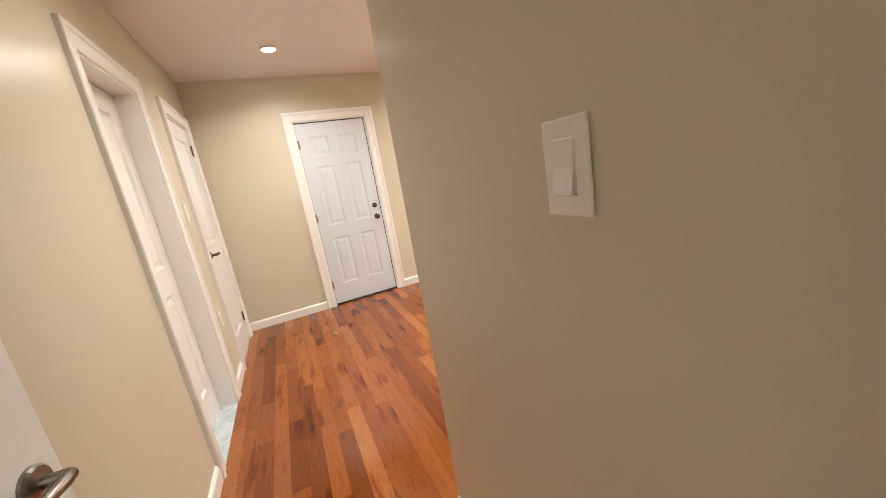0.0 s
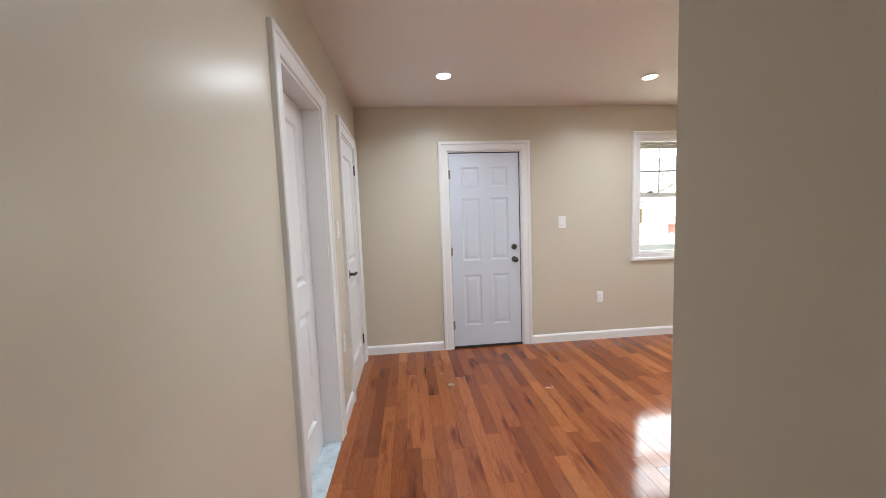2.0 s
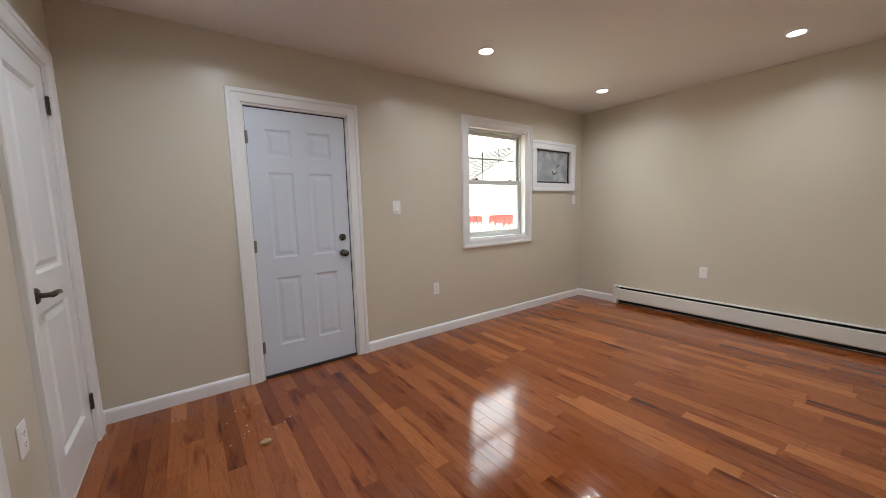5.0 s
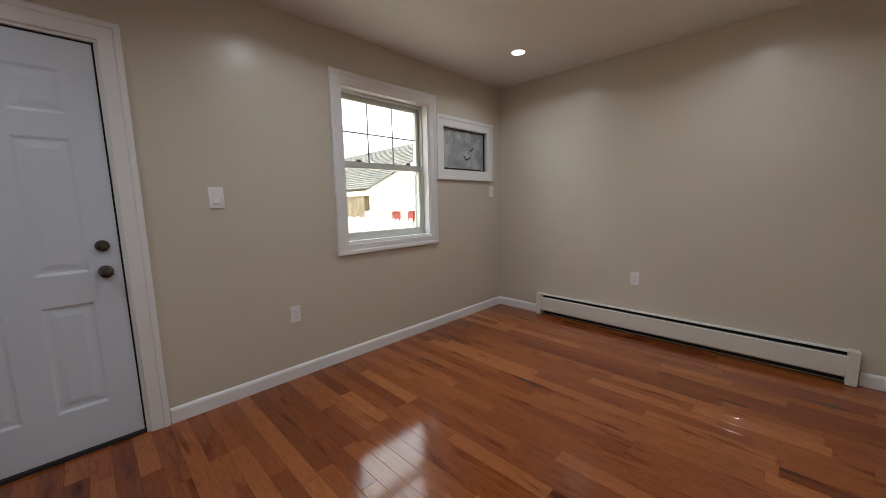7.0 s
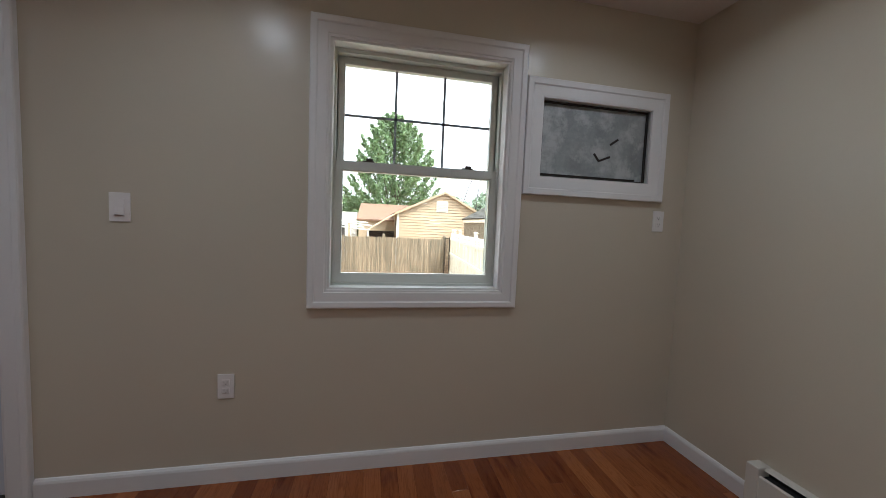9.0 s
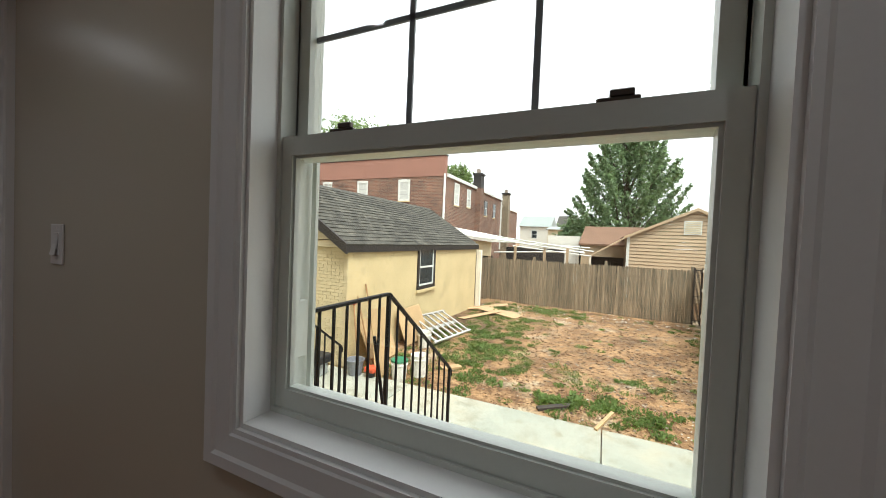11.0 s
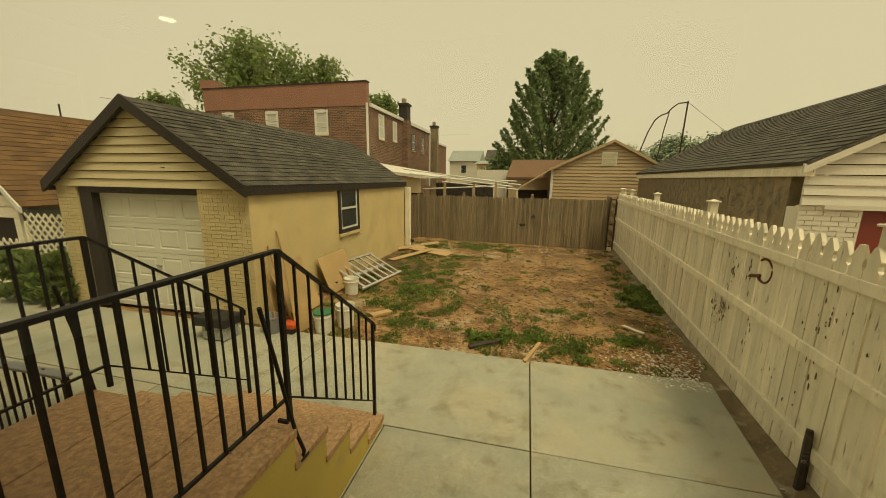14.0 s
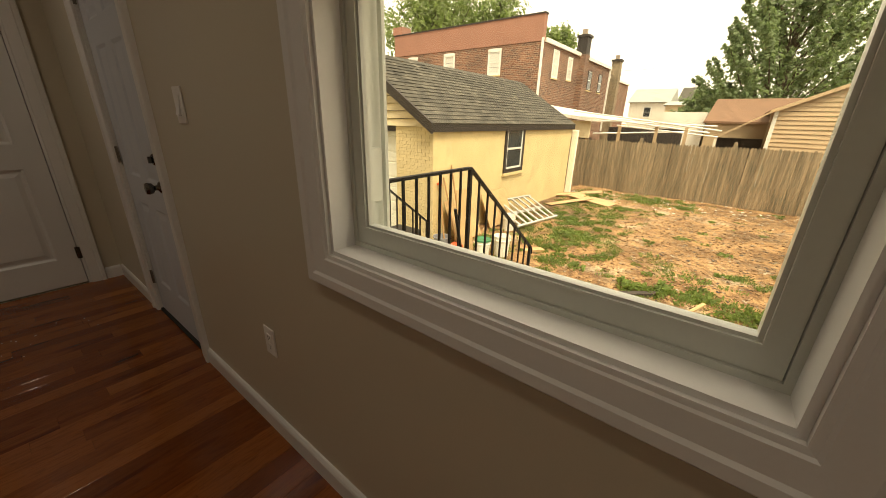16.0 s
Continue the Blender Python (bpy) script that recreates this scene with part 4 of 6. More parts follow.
for k in range(40):
    y = 0.3 + 0.34 * k
    x = fence_x(y) - 0.02
    v = [bm.verts.new(p) for p in ((x - (0.09 if y < 4.7 else 0.32) - 0.08 * noise.noise((y, 1, 1)), y, G - 0.06), (x, y, -1.18), (x + 0.1, y, -1.18), (x - (0.09 if y + 0.34 < 4.7 else 0.32) - 0.08 * noise.noise((y + 0.34, 1, 1)), y + 0.34, G - 0.06), (x + 0.03, y + 0.34, -1.18), (x + 0.13, y + 0.34, -1.18))]
    bm.faces.new((v[0], v[1], v[4], v[3]))
    bm.faces.new((v[1], v[2], v[5], v[4]))
setting("soil_strip", bm, M_STRIP, "strip of bare soil between slabs and fence", "soil")

# ---- the house's outer face ----
bm = bmesh.new()
wall_grid(bm, -6.0, XE + 1.2, G - 0.2, 5.6, -0.187, -0.167, [ENTRY, (WIN[0], WIN[1], WIN[2] - 0.02, WIN[3]), AC], NORTH)
setting("house_outer_wall", bm, M_STUCCO, "yellow painted outer wall of the house", "wall")
bm = boxes((WIN[0] - 0.25, WIN[1] + 0.25, 0.189, 0.388, 0.64, 0.75), bevel=0.01)
setting("house_window_sill", bm, M_SILL, "mustard painted masonry window sill", "window sill")


# ---- stoop and railings ----
def stoop():
    d = thing("stoop", "mustard painted concrete stoop with pink aggregate treads", "stoop")
    x0, x1 = 0.48, 2.215
    tops = [-0.225, -0.455, -0.69, -0.92, -1.10]
    fronts = [1.76, 2.10, 2.45, 2.79, 3.13]
    y = 0.19
    for k, (t, f) in enumerate(zip(tops, fronts)):
        part("riser_block", boxes((x0, x1, y, f - 0.02, G - 0.02, t - 0.062)), M_YELLOWSTEP, d)
        if k:
            part("tread", boxes((x0 - 0.01, x1 + 0.015, y - 0.018, f, t - 0.06, t), bevel=0.006), M_GRANITE, d, "pink exposed-aggregate tread")
        else:
            n = 3
            for i in range(n):
                for j in range(2):
                    a, b = x0 - 0.01 + (x1 + 0.025 - x0) * i / n, x0 - 0.01 + (x1 + 0.025 - x0) * (i + 1) / n
                    c, e = 0.19 + 1.57 * j / 2, 0.19 + 1.57 * (j + 1) / 2
                    part("landing_tile", boxes((a + 0.004, b - 0.004, c + 0.004, e - 0.004 + (0.004 if j else 0), t - 0.06, t), bevel=0.005), M_GRANITE, d, "pink exposed-aggregate landing tile")
        y = f - 0.02


stoop()
BAL = {}


def bar_mesh(h, r=0.0075):
    key = round(h, 3), r
    if key not in BAL:
        bm = boxes((-r, r, -r, r, 0, h))
        me = bpy.data.meshes.new("baluster")
        bm.to_mesh(me)
        bm.free()
        me.materials.append(M_IRON)
        BAL[key] = me
    return BAL[key]


def flat_bar(bm, pts, w, h):
    """A rectangular bar along points that share x."""
    rings = []
    for x, y, z in pts:
        rings.append([bm.verts.new((x + a, y, z + b)) for a, b in ((-w, -h), (w, -h), (w, h), (-w, h))])
    for a, b in zip(rings, rings[1:]):
        for i in range(4):
            bm.faces.new((a[i], a[(i + 1) % 4], b[(i + 1) % 4], b[i]))
    bm.faces.new(rings[0][::-1])
    bm.faces.new(rings[-1])


def stoop_rail(x, label, brace):
    d = thing("iron_railing", label, "railing", group="stoop railings")
    top, low = 0.905, -0.055
    bend, end, drop = 1.815, 3.10, 0.985
    bm = bmesh.new()
    flat_bar(bm, [(x, 0.30, top), (x, bend, top), (x, end, top - drop), (x, end + 0.035, top - drop - 0.045), (x, end + 0.03, top - drop - 0.085)], 0.019, 0.010)
    part("top_rail", bm, M_IRON, d)
    bm = bmesh.new()
    flat_bar(bm, [(x, 0.30, low), (x, bend, low), (x, end, low - 0.885)], 0.010, 0.008)
    part("bottom_rail", bm, M_IRON, d)
    n = 12
    for k in range(1, n):
        y = 0.34 + (bend - 0.34) * k / n
        p = new("baluster", bar_mesh(top - low))
        p.location, p.parent = (x, y, low), d
    for k in range(1, 9):
        f = k / 9
        y = bend + (end - bend) * f
        za, zb = top - drop * f, low - 0.885 * f
        p = new("baluster", bar_mesh(za - zb))
        p.location, p.parent = (x, y, zb), d
    for y, z0, z1 in ((bend, -0.225, top), (end, -1.10, top - drop), (0.30, -0.225, top)):
        part("post", boxes((x - 0.014, x + 0.014, y - 0.014, y + 0.014, z0, z1)), M_IRON, d)
    if brace:
        s = brace
        bm = bmesh.new()
        pts = [(x + 0.012 * s, 1.62, 0.62), (x + 0.03 * s, 1.68, 0.30), (x + 0.075 * s, 1.76, -0.25), (x + 0.10 * s, 1.80, -0.42), (x + 0.085 * s, 1.80, -0.47)]
        tube(bm, pts, 0.013, 6)
        part("brace", bm, M_IRON, d, "bent iron stay bolted to the side wall")
        part("brace_link", boxes((min(x, x + 0.07 * s), max(x, x + 0.07 * s), 1.70, 1.72, -0.16, -0.14)), M_IRON, d)
        part("foot_bracket", boxes((x + 0.088 * s - 0.012, x + 0.088 * s + 0.012, 1.77, 1.85, -0.485, -0.465)), M_IRON, d)


stoop_rail(2.135, "black wrought-iron railing with square balusters and a stay", 1)
stoop_rail(0.60, "black wrought-iron railing on the far stoop side", -1)

low_rail = thing("low_iron_railing", "low black iron railing with a flat grey handrail", "railing")
part("handrail", boxes((-2.3, -0.15, 1.93, 2.02, -0.365, -0.335), bevel=0.006), M_GREYPL, low_rail)
for k in range(18):
    p = new("baluster", bar_mesh(0.72))
    p.location, p.parent = (-2.24 + 0.12 * k, 1.975, -1.085), low_rail
part("bottom_rail", boxes((-2.3, -0.15, 1.965, 1.985, -1.10, -1.08)), M_IRON, low_rail)
for x in (-2.27, -0.18):
    part("post", boxes((x - 0.02, x + 0.02, 1.955, 1.995, G, -0.365)), M_IRON, low_rail)


# ---- roofs, siding and houses ----
def shingles(bm, p0, along, up, length, run, course=0.145, tab=0.30, lift=0.016):
    """Overlapping tabs laid from the eave upward on a roof plane."""
    along, up = Vector(along).normalized(), Vector(up).normalized()
    nrm = along.cross(up)
    if nrm.z < 0:
        nrm = -nrm
    p0 = Vector(p0)
    for r in range(int(run / course)):
        s = -random.uniform(0, tab)
        while s < length:
            w = tab * random.uniform(0.85, 1.1)
            a, b = max(0, s), min(length, s + w - 0.006)
            s += w
            if b - a < 0.02:
                continue
            k = lift * random.uniform(0.7, 1.2)
            lo, hi = r * course, min(run, (r + 1) * course + 0.01)
            q = [p0 + along * a + up * lo + nrm * k, p0 + along * b + up * lo + nrm * k, p0 + along * b + up * hi + nrm * 0.001, p0 + along * a + up * hi + nrm * 0.001]
            f = [p0 + along * a + up * lo, p0 + along * b + up * lo]
            v = [bm.verts.new(c) for c in q + f]
            bm.faces.new(v[:4])
            bm.faces.new((v[0], v[1], v[5], v[4]))


def prism_roof(parent, name, xa, xr, xb, ze, zr, zb, y0, y1, t, material, shingle=True, course=0.145, tab=0.30):
    """A gable roof with its ridge along y: eaves at xa (height ze) and xb (height zb), ridge at xr."""
    for xe, z in ((xa, ze), (xb, zb)):
        side = Vector((xr - xe, 0, zr - z))
        nrm = Vector((-side.z, 0, side.x)).normalized()
        if nrm.z < 0:
            nrm = -nrm
        bm = bmesh.new()
        c = [(xe, y0, z), (xr, y0, zr), (xr, y1, zr), (xe, y1, z)]
        hi = [bm.verts.new(Vector(p)) for p in c]
        lo = [bm.verts.new(Vector(p) - nrm * t) for p in c]
        bm.faces.new(hi)
        bm.faces.new(lo)
        for i in range(4):
            bm.faces.new((hi[i], hi[(i + 1) % 4], lo[(i + 1) % 4], lo[i]))
        slope = part("roof_slope", bm, material, parent)
        if shingle:
            bm = bmesh.new()
            shingles(bm, (xe, y0, z), (0, 1, 0), side, y1 - y0, side.length, course, tab)
            s = part("shingles", bm, material, slope)
            s["kind"] = "stuff"


def gable_boards(parent, xa, xr, xb, ze, zr, zb, zlow, y, board, material, dy=-0.038):
    """Lap siding boards that fill a gable above zlow, each a board of its own."""
    z = zlow
    while z < zr - 0.03:
        def edge(xe, zz, h):
            return xe if h <= zz else xe + (xr - xe) * (h - zz) / (zr - zz)
        top = min(z + board, zr - 0.01)
        l0, l1, r0, r1 = edge(xa, ze, z), edge(xa, ze, top), edge(xb, zb, z), edge(xb, zb, top)
        bm = bmesh.new()
        lip = z + board * 0.075
        v = [bm.verts.new(p) for p in ((l0, y + dy, lip), (r0, y + dy, lip), (r1, y + dy * 0.25, top), (l1, y + dy * 0.25, top), (l0, y + 0.02, lip), (r0, y + 0.02, lip), (r1, y + 0.02, top), (l1, y + 0.02, top))]
        for q in ((0, 1, 2, 3), (4, 5, 1, 0), (3, 2, 6, 7), (1, 5, 6, 2), (4, 0, 3, 7), (5, 4, 7, 6)):
            bm.faces.new([v[i] for i in q])
        part("siding_board", bm, material, parent)
        z += board


def rake(parent, xa, xr, xb, ze, zr, zb, y, w, material, t=0.05):
    for xe, z in ((xa, ze), (xb, zb)):
        bm = bmesh.new()
        v = [bm.verts.new(p) for yy in (y - t, y) for p in ((xe, yy, z), (xr, yy, zr), (xr, yy, zr - w), (xe, yy, z - w))]
        for q in ((0, 1, 2, 3), (7, 6, 5, 4), (0, 4, 5, 1), (1, 5, 6, 2), (2, 6, 7, 3), (3, 7, 4, 0)):
            bm.faces.new([v[i] for i in q])
        part("rake_board", bm, material, parent)


def small_window(parent, m, w, h, surround=0.09, trim=None, sill=True, glass=None):
    """A double-hung window in a wall's plane, centred at the plane's origin."""
    win = part("window", frame_bars(-w / 2 - surround, w / 2 + surround, -h / 2 - surround, h / 2 + surround, surround, -0.01, 0.035, m), trim or M_FASCIA, parent)
    part("sash_frame", frame_bars(-w / 2, w / 2, -h / 2, h / 2, 0.045, -0.005, 0.022, m), M_VINYL, win)
    bm = bmesh.new()
    quad_box(bm, -w / 2, w / 2, -0.025, 0.025, -0.004, 0.026, m)
    part("meeting_rail", bm, M_VINYL, win)
    for a, b in ((-h / 2 + 0.045, -0.025), (0.025, h / 2 - 0.045)):
        bm = bmesh.new()
        quad_box(bm, -w / 2 + 0.045, w / 2 - 0.045, a, b, -0.002, 0.006, m)
        part("pane", bm, glass or M_WIN_DARK, win)
    if sill:
        bm = bmesh.new()
        quad_box(bm, -w / 2 - surround - 0.03, w / 2 + surround + 0.03, -h / 2 - surround - 0.07, -h / 2 - surround, -0.01, 0.06, m)
        part("sill", bm, M_STUCCO, win)


BRICKS = {}


def brick_mesh(w, h, t, material, key):
    if key not in BRICKS:
        bm = boxes((0, w, 0, t, 0, h))
        me = bpy.data.meshes.new("brick")
        bm.to_mesh(me)
        bm.free()
        me.materials.append(material)
        BRICKS[key] = me
    return BRICKS[key]


def garage():
    d = thing("garage", "yellow stucco garage with dark shingle roof and white overhead door", "garage")
    xa, xr, xb, ze, zr = -5.24, -3.05, -0.79, 1.165, 2.60
    y0, y1 = 4.98, 12.55
    wl, wr = -5.13, -0.865
    part("side_wall", boxes((wr - 0.2, wr, y0 + 0.02, y1, G - 0.1, 1.10)), M_STUCCO, d, "yellow stucco side wall")
    part("side_wall", boxes((wl, wl + 0.2, y0 + 0.02, y1, G - 0.1, 1.10)), M_STUCCO, d)
    part("back_wall", boxes((wl + 0.2, wr - 0.2, y1 - 0.2, y1, G - 0.1, 1.10)), M_STUCCO, d)
    prism_roof(d, "roof", xa, xr, xb, ze, zr, ze, y0 - 0.10, y1 + 0.1, 0.05, M_SHINGLE)
    rake(d, xa, xr, xb, ze + 0.02, zr + 0.02, ze + 0.02, y0 - 0.10, 0.20, M_FASCIA)
    for xe in (xb - 0.03, xa + 0.005):
        part("fascia", boxes((xe, xe + 0.025, y0 - 0.10, y1 + 0.08, ze - 0.15, ze - 0.012)), M_FASCIA, d)
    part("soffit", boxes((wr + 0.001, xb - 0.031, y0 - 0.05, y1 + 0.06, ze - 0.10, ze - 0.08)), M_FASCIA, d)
    gable_boards(d, wl, xr, wr, 1.10, zr - 0.10, 1.10, 1.09, y0, 0.145, M_SIDING)
    # front: two brick piers, a dark frame and the overhead door
    dl, dr, dt = -4.30, -1.88, 0.985
    for a, b in ((wl, dl - 0.30), (dr, wr)):
        pier = part("brick_pier", boxes((a + 0.005, b - 0.005, y0 + 0.014, y0 + 0.30, G - 0.05, 1.10)), M_MORTAR_Y, d, "yellow painted brick pier")
        bw, bh = 0.205, 0.068
        z, r = G, 0
        while z + bh < 1.10:
            x = a - (bw / 2 if r % 2 else 0)
            while x < b - 0.01:
                p0, p1 = max(a, x), min(b, x + bw)
                if p1 - p0 > 0.03:
                    w = round(p1 - p0 - 0.008, 3)
                    o = new("brick", brick_mesh(w, bh - 0.008, 0.10, M_BRICK_Y, (w, bh)))
                    o.location, o.parent = (p0 + 0.004, y0 + random.uniform(-0.003, 0.002), z), pier
                x += bw
            z += bh
            r += 1
    part("header", boxes((dl - 0.30, dr, y0 + 0.02, y0 + 0.16, dt + 0.002, 1.10)), M_FASCIA, d, "dark brown door header")
    part("door_post", boxes((dl - 0.299, dl, y0 + 0.02, y0 + 0.16, G, dt)), M_FASCIA, d)
    door = part("garage_door", boxes((dl, dr, y0 + 0.17, y0 + 0.20, G + 0.01, dt)), M_GDOOR, d, "white panelled overhead garage door")
    rows, cols = 4, 4
    for i in range(rows):
        z0, z1 = G + 0.01 + (dt - G) * i / rows, G + 0.01 + (dt - G) * (i + 1) / rows
        for j in range(cols):
            a, b = dl + (dr - dl) * j / cols, dl + (dr - dl) * (j + 1) / cols
            bm = bmesh.new()
            f = Matrix(((1, 0, 0, 0), (0, 0, -1, y0 + 0.168), (0, 1, 0, 0), (0, 0, 0, 1)))
            wall_grid(bm, a, b, z0 + 0.004, z1 - 0.004, 0.0, 0.014, [(a + 0.07, b - 0.07, z0 + 0.09, z1 - 0.09)], f)
            panel_face(bm, a + 0.07, b - 0.07, z0 + 0.09, z1 - 0.09, 0.014, f, 0.011)
            part("door_panel", bm, M_GDOOR, door)
    part("door_handle", boxes((-3.15, -3.03, y0 + 0.12, y0 + 0.154, -0.36, -0.33), bevel=0.006), M_GALV, door)
    side = Matrix(((0, 0, 1, wr), (1, 0, 0, 8.33), (0, 1, 0, 0.565), (0, 0, 0, 1)))
    small_window(d, side, 0.86, 1.02, 0.10)


garage()

spout = thing("white_post", "white painted post where garage and fence meet", "post")
part("shaft", boxes((-0.90, -0.70, 12.72, 12.84, G - 0.05, 0.98), bevel=0.01), M_FENCE_W, spout)

# ---- fences ----
PICK = {}


def picket_mesh(w, h, t, material, tip):
    key = (round(w, 3), round(h, 2), material.name)
    if key not in PICK:
        bm = bmesh.new()
        shape = [(-w / 2, 0), (w / 2, 0), (w / 2, h - tip), (w * 0.12, h), (-w * 0.12, h), (-w / 2, h - tip)]
        if tip > 0.1:
            half = [(w * 0.5, h - 0.185), (w * 0.38, h - 0.165), (w * 0.38, h - 0.13), (w * 0.47, h - 0.10), (w * 0.10, h)]
            shape = [(-w / 2, 0), (w / 2, 0)] + half + [(-x, z) for x, z in half[::-1]]
        f = [bm.verts.new((x, -t / 2, z)) for x, z in shape]
        b = [bm.verts.new((x, t / 2, z)) for x, z in shape]
        bm.faces.new(f)
        bm.faces.new(b[::-1])
        for i in range(len(f)):
            bm.faces.new((f[i], f[(i + 1) % len(f)], b[(i + 1) % len(f)], b[i]))
        bmesh.ops.recalc_face_normals(bm, faces=bm.faces)
        me = bpy.data.meshes.new("picket")
        bm.to_mesh(me)
        bm.free()
        me.materials.append(material)
        PICK[key] = me
    return PICK[key]


def back_fence():
    d = thing("wooden_fence", "weathered grey-brown stockade fence with pointed pickets", "fence")
    a, b = Vector((-1.75, 14.80, 0)), Vector((fence_x(14.1) - 0.30, 14.17, 0))
    run = (b - a).length
    yaw = math.atan2(b.y - a.y, b.x - a.x)
    n = int(run / 0.094)
    for k in range(n):
        p = a + (b - a) * ((k + 0.5) / n)
        h = random.choice((1.86, 1.88, 1.88, 1.90))
        o = new("picket", picket_mesh(0.088, h, 0.022, M_FENCE, 0.06))
        o.matrix_basis = Matrix.Translation((p.x, p.y + random.uniform(-0.006, 0.006), G - 0.03)) @ Matrix.Rotation(yaw, 4, "Z") @ Matrix.Rotation(radians(random.uniform(-0.3, 0.3)), 4, "Y")
        o.parent = d
    for z in (G + 0.35, G + 1.45):
        bm = bmesh.new()
        quad_box(bm, 0, run, 0.015, 0.06, z, z + 0.08, Matrix.Translation(a) @ Matrix.Rotation(yaw, 4, "Z"))
        part("rail", bm, M_FENCE, d)
    for k in range(4):
        p = a + (b - a) * (k / 3.0)
        part("post", boxes((p.x - 0.05, p.x + 0.05, p.y + 0.07, p.y + 0.17, G - 0.1, G + 1.98), bevel=0.01), M_FENCE, d)


back_fence()


def corner_gate():
    d = thing("narrow_gate", "narrow dark iron gate in the fence corner", "gate")
    x0, x1, y = fence_x(14.1) - 0.27, fence_x(14.1) - 0.05, 14.12
    for x in (x0, x1):
        part("post", boxes((x - 0.02, x + 0.02, y - 0.02, y + 0.02, G - 0.05, G + 1.95)), M_RUSTBLACK, d)
    for z in (G + 0.12, G + 0.95, G + 1.85):
        part("rail", boxes((x0 + 0.021, x1 - 0.021, y - 0.012, y + 0.012, z, z + 0.03)), M_RUSTBLACK, d)
    for k in range(1, 6):
        x = x0 + (x1 - x0) * k / 6
        part("bar", boxes((x - 0.008, x + 0.008, y - 0.03, y - 0.013, G + 0.05, G + 1.9)), M_RUSTBLACK, d)


corner_gate()


def side_fence():
    d = thing("white_fence", "flaking white-painted picket fence with capped posts", "fence")
    ya, yb = 0.7, 14.1
    ln = math.hypot(yb - ya, fence_x(yb) - fence_x(ya))
    yaw = math.atan2(fence_x(yb) - fence_x(ya), yb - ya)
    rot = Matrix.Rotation(-yaw, 4, "Z") @ Matrix.Rotation(radians(90), 4, "Z")

    def top(y):
        return 0.895 - 0.001 * (y - 3.0)

    n = int(ln / 0.150)
    for k in range(n):
        y = ya + (yb - ya) * (k + 0.5) / n
        h = round((top(y) + 1.17 + random.uniform(-0.01, 0.01)) / 0.02) * 0.02
        o = new("picket", picket_mesh(0.137, h, 0.034, M_FENCE_W, 0.125))
        o.matrix_basis = Matrix.Translation((fence_x(y) + random.uniform(-0.006, 0.006), y, -1.17)) @ rot @ Matrix.Rotation(radians(random.uniform(-0.5, 0.5)), 4, "Y")
        o.parent = d
    for rz, w, up in ((-0.955, 0.10, 0.0), (-0.155, 0.09, 0.007), (0.545, 0.09, 0.004)):
        bm = bmesh.new()
        v = []
        for y in (ya, yb):
            z = rz + up * (y - 3.0)
            v.append([bm.verts.new((fence_x(y) + dx, y, z + dz)) for dx, dz in ((-0.052, 0), (-0.012, 0), (-0.012, w), (-0.052, w))])
        for i in range(4):
            bm.faces.new((v[0][i], v[0][(i + 1) % 4], v[1][(i + 1) % 4], v[1][i]))
        bm.faces.new(v[0])
        bm.faces.new(v[1][::-1])
        part("rail", bm, M_FENCE_W, d)
    for y in (3.2, 6.3, 9.45, 12.3, 13.6, 14.0):
        x, zt = fence_x(y) + 0.075, top(y) + 0.14
        p = part("post", boxes((x - 0.05, x + 0.05, y - 0.05, y + 0.05, G - 0.1, zt)), M_FENCE_W, d)
        bm = boxes((x - 0.075, x + 0.075, y - 0.075, y + 0.075, zt, zt + 0.022), bevel=0.006)
        v = [bm.verts.new(q) for q in ((x - 0.055, y - 0.055, zt + 0.022), (x + 0.055, y - 0.055, zt + 0.022), (x + 0.055, y + 0.055, zt + 0.022), (x - 0.055, y + 0.055, zt + 0.022), (x, y, zt + 0.05))]
        for i in range(4):
            bm.faces.new((v[i], v[(i + 1) % 4], v[4]))
        part("post_cap", bm, M_FENCE_W, p)
    return d


def peeled_paint(fence):
    """Slivers of bare grey-brown wood where the paint has come off, mostly along board edges."""
    r = random.Random(61)
    bm = bmesh.new()
    spots = [(5.25, -0.28, 0.07, 0.10, 34), (5.50, -0.38, 0.05, 0.10, 12), (5.15, 0.25, 0.03, 0.12, 12), (4.75, 0.30, 0.05, 0.12, 8), (4.6, -0.35, 0.05, 0.15, 8), (3.45, 0.20, 0.06, 0.16, 18), (3.6, -0.25, 0.10, 0.12, 8), (3.9, -0.55, 0.25, 0.15, 8), (2.9, 0.1, 0.25, 0.3, 10), (8.0, 0.0, 1.5, 0.35, 14)]
    for cy, cz, sy, sz, count in spots:
        for _ in range(count):
            y, z = r.gauss(cy, sy), min(0.5, max(-0.85, r.gauss(cz, sz)))
            w, h = r.uniform(0.002, 0.006), r.uniform(0.006, 0.035)
            x = fence_x(y) - 0.0175
            pts = [(-w, -h * 0.4), (-w * 0.2, -h), (w * 0.9, -h * 0.5), (w, h * 0.3), (w * 0.1, h), (-w * 0.8, h * 0.5)]
            a = [bm.verts.new((x - 0.0065, y + u, z + v)) for u, v in pts]
            b = [bm.verts.new((x, y + u, z + v)) for u, v in pts]
            bm.faces.new(a)
            for i in range(6):
                bm.faces.new((a[i], a[(i + 1) % 6], b[(i + 1) % 6], b[i]))
    part("bare_wood", bm, M_FENCE_BARE, fence, "bare brown wood where paint has peeled")["kind"] = "stuff"


